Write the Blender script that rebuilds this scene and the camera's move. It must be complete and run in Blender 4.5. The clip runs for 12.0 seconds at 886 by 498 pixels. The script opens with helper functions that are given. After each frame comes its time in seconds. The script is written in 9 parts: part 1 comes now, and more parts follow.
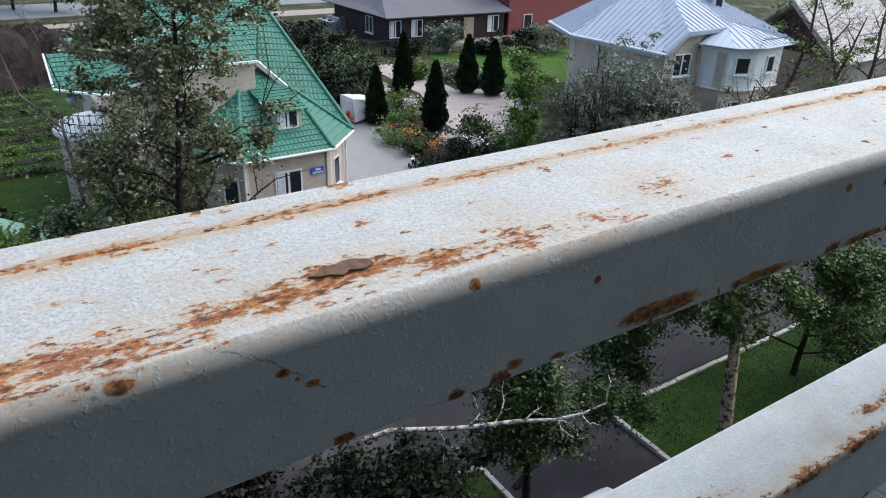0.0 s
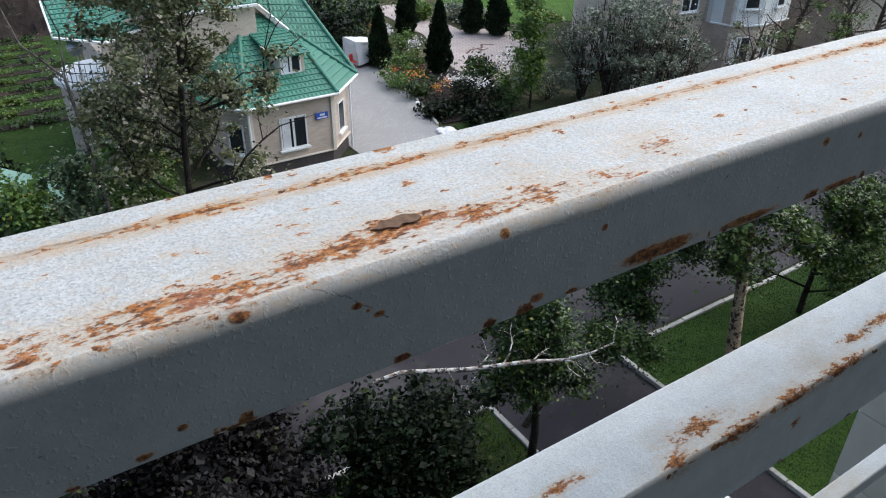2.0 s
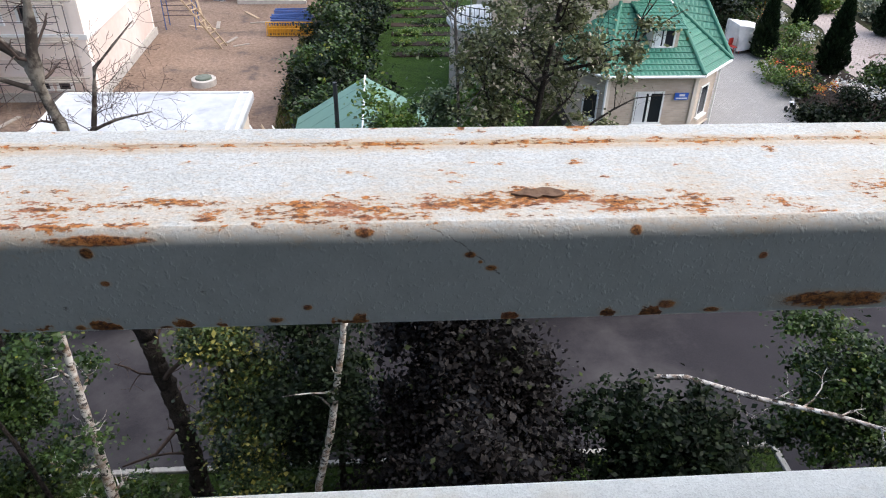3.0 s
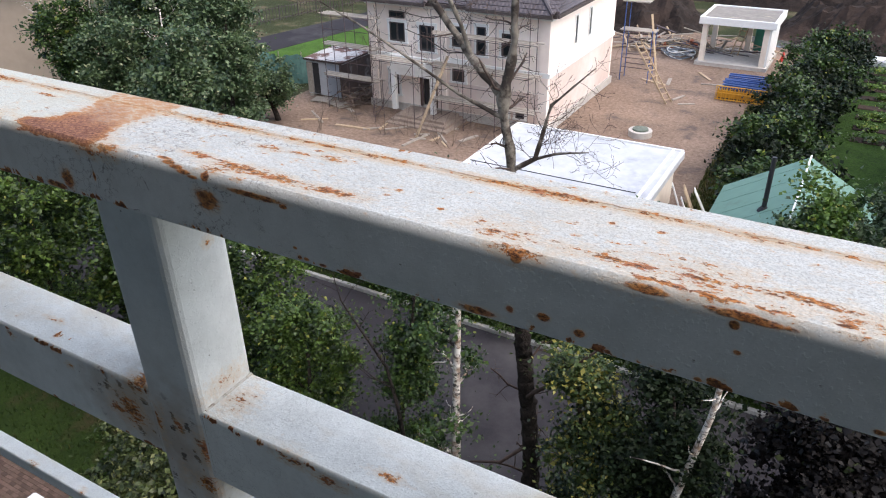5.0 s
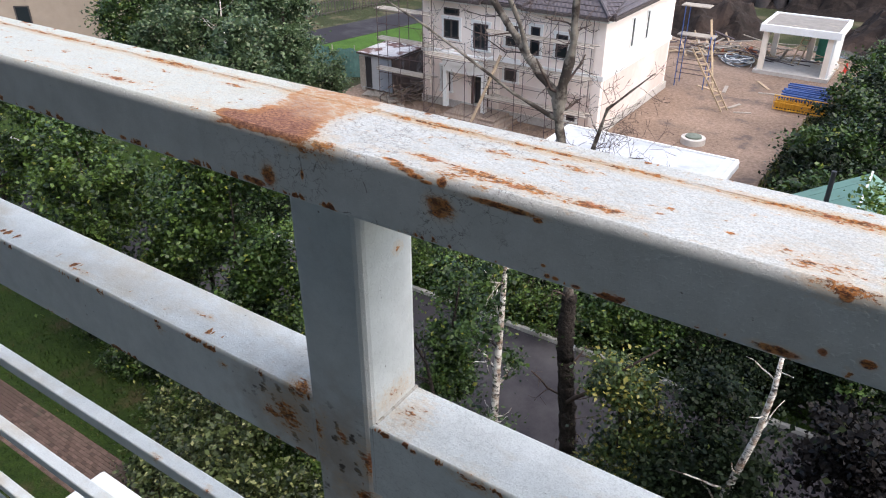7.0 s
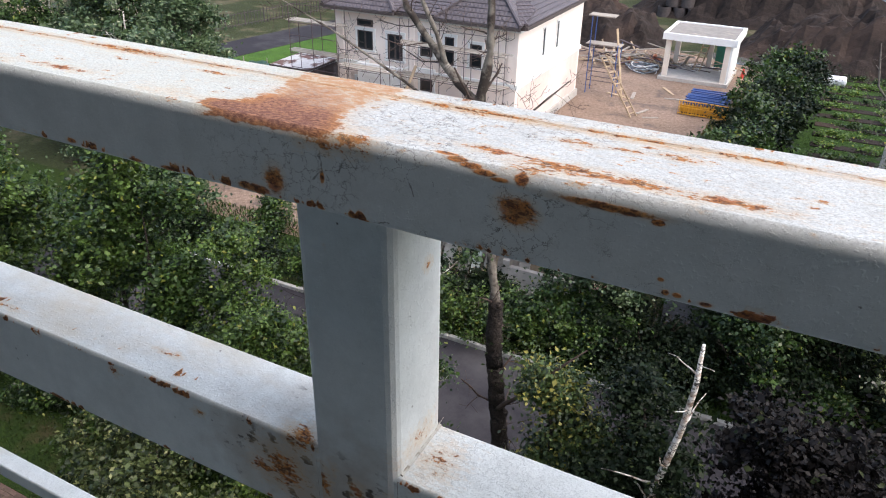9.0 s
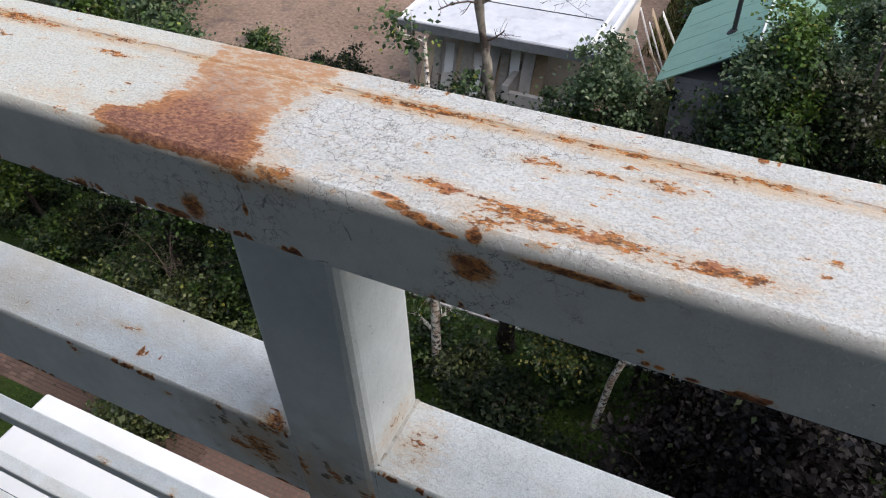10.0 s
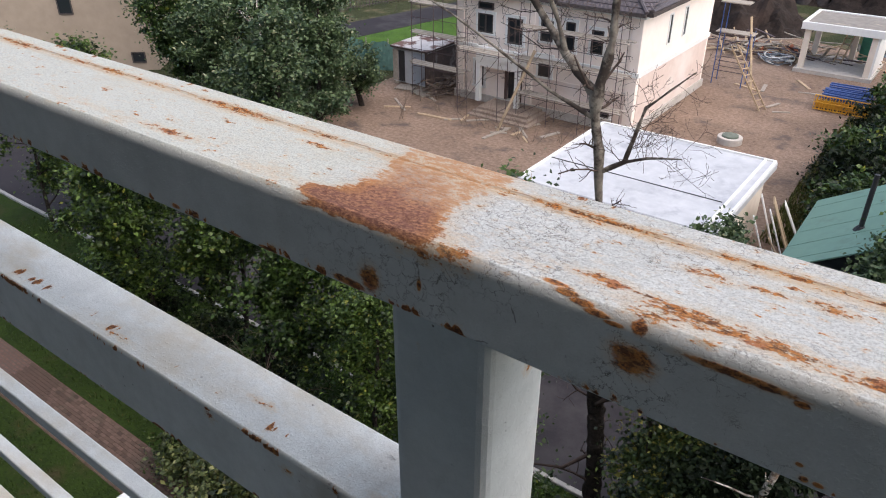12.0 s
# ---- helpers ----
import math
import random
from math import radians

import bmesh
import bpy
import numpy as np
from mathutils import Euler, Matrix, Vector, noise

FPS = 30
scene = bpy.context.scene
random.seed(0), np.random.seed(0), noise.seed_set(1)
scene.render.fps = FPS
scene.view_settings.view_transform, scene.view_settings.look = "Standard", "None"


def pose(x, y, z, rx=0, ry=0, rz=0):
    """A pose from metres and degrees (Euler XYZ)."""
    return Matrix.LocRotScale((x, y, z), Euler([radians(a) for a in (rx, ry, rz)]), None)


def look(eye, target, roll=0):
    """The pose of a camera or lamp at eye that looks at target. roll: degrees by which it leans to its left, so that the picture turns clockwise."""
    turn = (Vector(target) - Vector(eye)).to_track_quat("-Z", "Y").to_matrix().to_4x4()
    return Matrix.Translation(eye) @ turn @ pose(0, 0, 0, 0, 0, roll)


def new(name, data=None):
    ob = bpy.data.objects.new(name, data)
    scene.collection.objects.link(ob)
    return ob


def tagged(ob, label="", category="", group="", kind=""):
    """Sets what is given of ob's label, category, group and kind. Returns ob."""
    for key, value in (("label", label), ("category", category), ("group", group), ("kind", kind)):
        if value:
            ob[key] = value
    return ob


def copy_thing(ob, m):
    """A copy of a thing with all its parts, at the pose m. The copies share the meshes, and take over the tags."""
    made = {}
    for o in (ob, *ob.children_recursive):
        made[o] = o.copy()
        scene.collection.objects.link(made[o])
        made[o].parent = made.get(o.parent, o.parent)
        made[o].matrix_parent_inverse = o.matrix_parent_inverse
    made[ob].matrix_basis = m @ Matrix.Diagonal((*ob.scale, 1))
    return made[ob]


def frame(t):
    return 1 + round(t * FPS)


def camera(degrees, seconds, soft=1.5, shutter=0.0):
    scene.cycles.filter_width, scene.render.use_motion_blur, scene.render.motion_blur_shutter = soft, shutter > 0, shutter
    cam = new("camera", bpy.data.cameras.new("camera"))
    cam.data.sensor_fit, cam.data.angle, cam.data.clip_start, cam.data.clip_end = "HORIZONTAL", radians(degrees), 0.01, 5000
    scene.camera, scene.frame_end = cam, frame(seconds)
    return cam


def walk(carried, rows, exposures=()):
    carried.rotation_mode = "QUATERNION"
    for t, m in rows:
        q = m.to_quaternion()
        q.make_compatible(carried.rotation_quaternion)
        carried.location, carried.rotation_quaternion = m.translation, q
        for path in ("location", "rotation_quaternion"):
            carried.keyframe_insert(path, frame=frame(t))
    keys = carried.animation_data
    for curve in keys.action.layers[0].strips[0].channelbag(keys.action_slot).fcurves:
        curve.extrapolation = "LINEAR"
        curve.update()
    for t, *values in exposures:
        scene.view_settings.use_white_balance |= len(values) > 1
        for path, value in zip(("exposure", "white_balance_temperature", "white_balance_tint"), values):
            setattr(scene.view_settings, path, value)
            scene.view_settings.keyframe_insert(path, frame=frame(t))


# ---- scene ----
# The camera: a phone held just inside the balcony rail.
cam = camera(62.31, 12.0, 1.1)
HELD = (
    # seconds, x, y, z, yaw, pitch, roll
    (0.0, -0.067, -0.135, 14.092, -33.98, -26.59, 1.89),
    (0.5, -0.087, -0.125, 14.095, -34.67, -27.11, 1.29),
    (1.0, -0.091, -0.139, 14.107, -35.32, -28.38, 0.29),
    (1.5, -0.089, -0.152, 14.113, -35.17, -29.85, 0.47),
    (2.0, -0.096, -0.161, 14.115, -33.49, -30.96, 0.74),
    (2.2, -0.113, -0.168, 14.118, -29.47, -32.58, 0.10),
    (2.5, -0.106, -0.186, 14.122, -15.15, -34.01, 1.42),
    (3.0, -0.045, -0.198, 14.124, -4.75, -33.67, 1.28),
    (3.3, -0.035, -0.200, 14.120, 1.56, -33.19, 0.19),
    (3.4, -0.039, -0.200, 14.120, 3.81, -33.09, 0.16),
    (3.5, -0.042, -0.199, 14.120, 5.62, -33.17, 0.12),
    (3.7, -0.043, -0.200, 14.125, 10.16, -33.44, -0.56),
    (5.3, -0.139, -0.254, 14.158, 32.10, -28.71, -1.43),
    (5.5, -0.146, -0.250, 14.158, 32.62, -28.38, -1.71),
    (6.0, -0.160, -0.257, 14.159, 33.47, -29.35, -1.30),
    (6.5, -0.189, -0.267, 14.152, 34.45, -29.78, -0.32),
    (7.0, -0.229, -0.276, 14.150, 34.00, -29.73, -0.10),
    (7.3, -0.259, -0.275, 14.148, 32.20, -30.12, 0.25),
    (7.5, -0.275, -0.274, 14.144, 31.41, -29.57, 0.86),
    (7.7, -0.286, -0.275, 14.138, 29.95, -28.50, 1.28),
    (9.3, -0.329, -0.228, 14.111, 25.25, -29.28, 1.06),
    (9.4, -0.331, -0.218, 14.120, 24.69, -31.39, 0.83),
    (9.5, -0.332, -0.208, 14.129, 25.28, -33.37, 0.53),
    (9.6, -0.331, -0.198, 14.137, 25.61, -35.86, -0.57),
    (10.0, -0.343, -0.163, 14.155, 27.42, -42.20, -2.62),
    (10.5, -0.370, -0.143, 14.158, 27.82, -43.30, -3.46),
    (11.0, -0.369, -0.139, 14.167, 27.48, -42.54, -3.66),
    (11.2, -0.370, -0.137, 14.163, 26.34, -42.28, -2.56),
    (11.5, -0.368, -0.138, 14.162, 27.27, -42.33, -2.99),
    (12.0, -0.349, -0.204, 14.148, 36.54, -30.19, -0.07),
)
walk(cam, [(t, pose(x, y, z, 90 + pitch, 0, yaw) @ pose(0, 0, 0, 0, 0, roll)) for t, x, y, z, yaw, pitch, roll in HELD],
     exposures=((0.0, 0.82, 6230, 7), (1.8, 0.82, 6230, 7), (2.5, 1.0, 6500, 9), (3.5, 1.16, 6540, 10), (5.3, 1.08, 6550, 11), (6.5, 1.10, 6550, 11), (7.5, 1.31, 6560, 11), (9.4, 1.22, 6600, 11), (10.0, 0.92, 6700, 11), (10.4, 0.79, 6800, 12), (12.0, 0.85, 6800, 12)))

# ---------------------------------------------------------------- light
SUN_ELEVATION, SUN_AZIMUTH = 52.0, 92.0      # azimuth from +y towards +x
world = bpy.data.worlds.new("sky")
scene.world = world
world.use_nodes = True
wn = world.node_tree.nodes
sky = wn.new("ShaderNodeTexSky")
sky.sky_type, sky.sun_disc = "NISHITA", False
sky.sun_elevation, sky.sun_rotation = radians(SUN_ELEVATION), radians(SUN_AZIMUTH)
sky.air_density, sky.dust_density, sky.ozone_density = 1.0, 2.6, 1.0
world.node_tree.links.new(sky.outputs[0], wn["Background"].inputs[0])
wn["Background"].inputs[1].default_value = 0.15
sun = new("sun", bpy.data.lights.new("sun", "SUN"))
sun.data.energy, sun.data.angle, sun.data.color = 1.5, radians(120), (1.0, 0.97, 0.93)
_e, _a = radians(SUN_ELEVATION), radians(SUN_AZIMUTH)
sun.matrix_world = look((math.sin(_a) * math.cos(_e) * 60, math.cos(_a) * math.cos(_e) * 60, 60 * math.sin(_e)), (0, 0, 0))

# ---------------------------------------------------------------- materials
def node_mat(name):
    m = bpy.data.materials.new(name)
    m.use_nodes = True
    return m, m.node_tree, m.node_tree.nodes["Principled BSDF"]


def math_node(nt, op, a, b=None, c=None, clamp=False):
    n = nt.nodes.new("ShaderNodeMath")
    n.operation, n.use_clamp = op, clamp
    for i, v in enumerate((a, b, c)):
        if v is None:
            continue
        if isinstance(v, (int, float)):
            n.inputs[i].default_value = v
        else:
            nt.links.new(v, n.inputs[i])
    return n.outputs[0]


def place_out(nt):
    return nt.nodes.new("ShaderNodeNewGeometry").outputs["Position"]


def noise_out(nt, vec, scale, detail=4.0, rough=0.6, stretch=None, distort=0.0):
    if stretch:
        mp = nt.nodes.new("ShaderNodeMapping")
        mp.inputs["Scale"].default_value = stretch
        nt.links.new(vec, mp.inputs[0])
        vec = mp.outputs[0]
    n = nt.nodes.new("ShaderNodeTexNoise")
    n.inputs["Scale"].default_value, n.inputs["Detail"].default_value = scale, detail
    n.inputs["Roughness"].default_value, n.inputs["Distortion"].default_value = rough, distort
    nt.links.new(vec, n.inputs["Vector"])
    return n.outputs["Fac"]


def ramp(nt, fac, low, high):
    n = nt.nodes.new("ShaderNodeMapRange")
    n.inputs["From Min"].default_value, n.inputs["From Max"].default_value = low, high
    nt.links.new(fac, n.inputs["Value"])
    return n.outputs["Result"]


def mix(nt, fac, a, b, kind="MIX"):
    n = nt.nodes.new("ShaderNodeMix")
    n.data_type, n.blend_type = "RGBA", kind
    if isinstance(fac, (int, float)):
        n.inputs[0].default_value = fac
    else:
        nt.links.new(fac, n.inputs[0])
    for i, v in ((6, a), (7, b)):
        if isinstance(v, tuple):
            n.inputs[i].default_value = (*v[:3], 1)
        else:
            nt.links.new(v, n.inputs[i])
    return n.outputs[2]


def bump(nt, bsdf, height, strength=0.3, distance=0.01):
    n = nt.nodes.new("ShaderNodeBump")
    n.inputs["Strength"].default_value, n.inputs["Distance"].default_value = strength, distance
    nt.links.new(height, n.inputs["Height"])
    nt.links.new(n.outputs[0], bsdf.inputs["Normal"])


def surface(name, light, dark, fine=8.0, coarse=0.6, rough=0.8, metal=0.0, relief=0.3, depth=0.01, stain=None, stain_scale=0.4, stain_at=(0.55, 0.7), shade_by_piece=0.0):
    """A plain weathered surface: two tones by fine and coarse noise, stains, relief."""
    m, nt, b = node_mat(name)
    p = place_out(nt)
    f, c = noise_out(nt, p, fine, 5), noise_out(nt, p, coarse, 3)
    col = mix(nt, ramp(nt, math_node(nt, "MULTIPLY_ADD", f, 0.6, math_node(nt, "MULTIPLY", c, 0.4)), 0.35, 0.65), dark, light)
    if stain:
        col = mix(nt, ramp(nt, noise_out(nt, p, stain_scale, 6, 0.65), *stain_at), col, stain)
    if shade_by_piece:
        r = nt.nodes.new("ShaderNodeObjectInfo").outputs["Random"]
        col = mix(nt, math_node(nt, "MULTIPLY", r, shade_by_piece), col, tuple(x * 0.45 for x in dark))
    nt.links.new(col, b.inputs["Base Color"])
    nt.links.new(math_node(nt, "MULTIPLY_ADD", f, 0.2, rough - 0.1), b.inputs["Roughness"])
    b.inputs["Metallic"].default_value = metal
    if rough >= 0.9:      # dull, dusty surfaces
        b.inputs["Specular IOR Level"].default_value = 0.15
    bump(nt, b, f, relief, depth)
    return m


def leaf_mat(name, dark, light, tip=None, share=0.12, glow=0.18, gloss=0.4):
    """Leaves: each leaf its own tone, with light passing through."""
    m, nt, b = node_mat(name)
    geo = nt.nodes.new("ShaderNodeNewGeometry")
    p, r = geo.outputs["Position"], geo.outputs["Random Per Island"]
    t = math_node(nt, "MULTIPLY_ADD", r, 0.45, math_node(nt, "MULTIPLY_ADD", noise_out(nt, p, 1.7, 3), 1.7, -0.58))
    # The steep ramp puts lit-leaf and dark-interior contrast into the colour.
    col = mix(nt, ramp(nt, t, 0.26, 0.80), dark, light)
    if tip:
        col = mix(nt, ramp(nt, r, 1 - share, 1 - share * 0.8), col, tip)
    nt.links.new(col, b.inputs["Base Color"])
    b.inputs["Roughness"].default_value = 0.45
    b.inputs["Specular IOR Level"].default_value = gloss
    tr = nt.nodes.new("ShaderNodeBsdfTranslucent")
    nt.links.new(col, tr.inputs[0])
    ms = nt.nodes.new("ShaderNodeMixShader")
    ms.inputs[0].default_value = glow
    nt.links.new(b.outputs[0], ms.inputs[1])
    nt.links.new(tr.outputs[0], ms.inputs[2])
    nt.links.new(ms.outputs[0], nt.nodes["Material Output"].inputs[0])
    return m


def brick_mat(name, a, b_, mortar, width, height, rough=0.85, turn=None, gap=0.012, relief=0.5, offset=0.5, vary=0.0):
    """Small masonry or pavers that stay far off."""
    m, nt, b = node_mat(name)
    p = place_out(nt)
    mp = nt.nodes.new("ShaderNodeMapping")
    mp.inputs["Rotation"].default_value = turn or (0, 0, 0)
    nt.links.new(p, mp.inputs[0])
    t = nt.nodes.new("ShaderNodeTexBrick")
    t.offset = offset
    for k, v in (("Color1", a), ("Color2", b_), ("Mortar", mortar)):
        t.inputs[k].default_value = (*v, 1)
    t.inputs["Scale"].default_value, t.inputs["Mortar Size"].default_value = 1.0, gap
    t.inputs["Brick Width"].default_value, t.inputs["Row Height"].default_value = width, height
    nt.links.new(mp.outputs[0], t.inputs[0])
    n = noise_out(nt, p, 0.5, 5)
    col = mix(nt, ramp(nt, n, 0.4, 0.75), t.outputs[0], tuple(x * 0.6 for x in a), "MIX") if vary else t.outputs[0]
    fine = noise_out(nt, p, 14, 4)
    col = mix(nt, ramp(nt, fine, 0.3, 0.8), col, tuple(x * 0.7 for x in b_))
    nt.links.new(col, b.inputs["Base Color"])
    b.inputs["Roughness"].default_value = rough
    bump(nt, b, math_node(nt, "MULTIPLY_ADD", t.outputs["Fac"], -1.0, fine), relief, 0.01)
    return m


def wall_brick_mat(name, a, b_, mortar, width, height):
    """Masonry on upright walls of any direction: the row follows z, the run follows x + y."""
    m, nt, b = node_mat(name)
    p = place_out(nt)
    s = nt.nodes.new("ShaderNodeSeparateXYZ")
    nt.links.new(p, s.inputs[0])
    c = nt.nodes.new("ShaderNodeCombineXYZ")
    nt.links.new(math_node(nt, "ADD", s.outputs[0], s.outputs[1]), c.inputs[0])
    nt.links.new(s.outputs[2], c.inputs[1])
    t = nt.nodes.new("ShaderNodeTexBrick")
    for k, v in (("Color1", a), ("Color2", b_), ("Mortar", mortar)):
        t.inputs[k].default_value = (*v, 1)
    t.inputs["Scale"].default_value, t.inputs["Mortar Size"].default_value = 1.0, 0.01
    t.inputs["Brick Width"].default_value, t.inputs["Row Height"].default_value = width, height
    nt.links.new(c.outputs[0], t.inputs[0])
    n = noise_out(nt, p, 1.2, 5)
    col = mix(nt, ramp(nt, n, 0.3, 0.9), t.outputs[0], tuple(x * 0.75 for x in b_))
    nt.links.new(col, b.inputs["Base Color"])
    b.inputs["Roughness"].default_value = 0.85
    bump(nt, b, math_node(nt, "MULTIPLY_ADD", t.outputs["Fac"], -1.0, n), 0.4, 0.01)
    return m


# ---------------------------------------------------------------- mesh helpers
def box(bm, x0, x1, y0, y1, z0, z1, m=None):
    vs = [bm.verts.new(v) for v in ((x0, y0, z0), (x1, y0, z0), (x1, y1, z0), (x0, y1, z0), (x0, y0, z1), (x1, y0, z1), (x1, y1, z1), (x0, y1, z1))]
    for f in ((3, 2, 1, 0), (4, 5, 6, 7), (0, 1, 5, 4), (1, 2, 6, 5), (2, 3, 7, 6), (3, 0, 4, 7)):
        bm.faces.new([vs[i] for i in f])
    if m is not None:
        bmesh.ops.transform(bm, matrix=m, verts=vs)
    return vs


def prism(bm, pts, z0, z1):
    """An upright block over an outline in plan, anticlockwise."""
    a, b = [bm.verts.new((x, y, z0)) for x, y in pts], [bm.verts.new((x, y, z1)) for x, y in pts]
    n = len(pts)
    bm.faces.new(a[::-1])
    bm.faces.new(b)
    for i in range(n):
        bm.faces.new((a[i], a[(i + 1) % n], b[(i + 1) % n], b[i]))


def slab(bm, pts, thick):
    """A plate over a flat outline in space, thick below its face."""
    pts = [Vector(p) for p in pts]
    n = (pts[1] - pts[0]).cross(pts[2] - pts[0]).normalized()
    if n.z < 0:
        pts, n = pts[::-1], -n
    a, b = [bm.verts.new(p) for p in pts], [bm.verts.new(p - n * thick) for p in pts]
    k = len(pts)
    bm.faces.new(a)
    bm.faces.new(b[::-1])
    for i in range(k):
        bm.faces.new((b[i], b[(i + 1) % k], a[(i + 1) % k], a[i]))


def rod(bm, a, b, r0, r1=None, sides=8):
    a, b = Vector(a), Vector(b)
    d = b - a
    m = Matrix.Translation((a + b) / 2) @ d.to_track_quat("Z", "Y").to_matrix().to_4x4()
    bmesh.ops.create_cone(bm, cap_ends=True, segments=sides, radius1=r0, radius2=r0 if r1 is None else r1, depth=d.length, matrix=m)


def bar(bm, a, b, w, h):
    """A straight batten from a to b, w wide and h deep."""
    a, b = Vector(a), Vector(b)
    d = b - a
    m = Matrix.Translation((a + b) / 2) @ d.to_track_quat("Z", "Y").to_matrix().to_4x4()
    box(bm, -w / 2, w / 2, -h / 2, h / 2, -d.length / 2, d.length / 2, m)


def soften(bm, width, segments=2):
    bmesh.ops.bevel(bm, geom=bm.edges[:], offset=width, segments=segments, affect="EDGES", profile=0.5)


def mesh_of(bm, name, smooth=False):
    me = bpy.data.meshes.new(name)
    bmesh.ops.recalc_face_normals(bm, faces=bm.faces[:])
    bm.to_mesh(me)
    bm.free()
    if smooth:
        me.shade_smooth()
    return me


def part(name, bm, material, parent=None, label="", smooth=False):
    me = bm if isinstance(bm, bpy.types.Mesh) else mesh_of(bm, name, smooth)
    if material is not None and not me.materials:
        me.materials.append(material)
    ob = new(name, me)
    ob.parent = parent
    if label:
        ob["label"] = label
    return ob


def thing(name, loc, label, category, turn=0.0, group="", kind=""):
    e = new(name)
    e.empty_display_size = 0.2
    e.matrix_world = pose(*loc, 0, 0, turn)
    return tagged(e, label, category, group, kind)


def solid(name, bm, material, label, category, kind="", group="", smooth=False):
    return tagged(part(name, bm, material, None, label, smooth), label, category, group, kind)


def raw_mesh(name, verts, faces, smooth=False):
    me = bpy.data.meshes.new(name)
    me.from_pydata([tuple(v) for v in verts], [], faces)
    if smooth:
        me.shade_smooth()
    return me


def quads_mesh(name, verts):
    """Separate four-cornered leaves from an array n x 4 x 3."""
    n = len(verts)
    me = bpy.data.meshes.new(name)
    me.vertices.add(4 * n)
    me.vertices.foreach_set("co", np.asarray(verts, np.float32).ravel())
    me.loops.add(4 * n)
    me.loops.foreach_set("vertex_index", np.arange(4 * n, dtype=np.int32))
    me.polygons.add(n)
    me.polygons.foreach_set("loop_start", np.arange(0, 4 * n, 4, dtype=np.int32))
    me.update(calc_edges=True)
    return me


def leaves(rng, centres, spread, count, size, flat=0.5, droop=0.0, keep=0.6):
    """Leaf quads round the given centres; each folded a little along its rib."""
    c = np.asarray(centres, float)
    c = c[rng.permutation(len(c))[:max(1, int(len(c) * keep))]]
    clumps = max(1, count // 85)
    mid = c[rng.integers(0, len(c), clumps)] + rng.normal(size=(clumps, 3)) * np.asarray(spread) * 0.75
    wide = rng.uniform(0.5, 1.7, (clumps, 1)) * (0.10 + size * 1.0)
    which = rng.integers(0, clumps, count)
    inner = rng.uniform(size=(count, 1)) < 0.30      # the shaded heart of a clump
    pos = mid[which] + rng.normal(size=(count, 3)) * wide[which] * np.where(inner, 0.45, 1.05) * np.array([1.0, 1.0, 0.6])
    ax = rng.normal(size=(count, 3))
    ax[:, 2] = ax[:, 2] * (1 - flat) - droop
    ax /= np.linalg.norm(ax, axis=1)[:, None]
    up = rng.normal(size=(count, 3)) * 0.85 + np.array([0, 0, 1.0])
    side = np.cross(ax, up)
    side /= np.linalg.norm(side, axis=1)[:, None] + 1e-9
    nrm = np.cross(side, ax)
    s = size * rng.uniform(0.6, 1.3, (count, 1)) * np.where(inner, 1.55, 1.1)
    w = s * rng.uniform(0.26, 0.38, (count, 1))
    return np.stack([pos, pos + ax * s * 0.45 + side * w + nrm * s * 0.1, pos + ax * s, pos + ax * s * 0.45 - side * w + nrm * s * 0.1], 1)


def tubes_mesh(name, tubes, sides=6):
    """Tapered limbs: each a list of (point, radius)."""
    verts, faces = [], []
    for line in tubes:
        base = len(verts)
        round_ = sides if line[0][1] > 0.03 else 4 if line[0][1] > 0.012 else 3      # thin twigs need fewer sides
        pts = [Vector(p) for p, _ in line]
        for i, (p, r) in enumerate(line):
            d = (pts[min(i + 1, len(pts) - 1)] - pts[max(i - 1, 0)]).normalized()
            u = d.orthogonal().normalized() if i == 0 else (u - d * u.dot(d)).normalized()
            v = d.cross(u)
            for k in range(round_):
                a = 2 * math.pi * k / round_
                verts.append(pts[i] + (u * math.cos(a) + v * math.sin(a)) * r)
        for i in range(len(line) - 1):
            for k in range(round_):
                a, b = base + i * round_ + k, base + i * round_ + (k + 1) % round_
                faces.append((a, b, b + round_, a + round_))
        faces.append(tuple(range(base + (len(line) - 1) * round_, base + len(line) * round_)))
    return raw_mesh(name, verts, faces, True)


def limb(rng, start, way, length, r0, r1, steps=5, wander=0.25, lift=0.0):
    """One crooked limb as (point, radius) rows."""
    p, d = Vector(start), Vector(way).normalized()
    rows = [(p.copy(), r0)]
    for i in range(steps):
        d = (d + Vector(rng.normal(size=3)) * wander + Vector((0, 0, lift))).normalized()
        p = p + d * (length / steps)
        t = (i + 1) / steps
        rows.append((p.copy(), r0 + (r1 - r0) * t))
    return rows


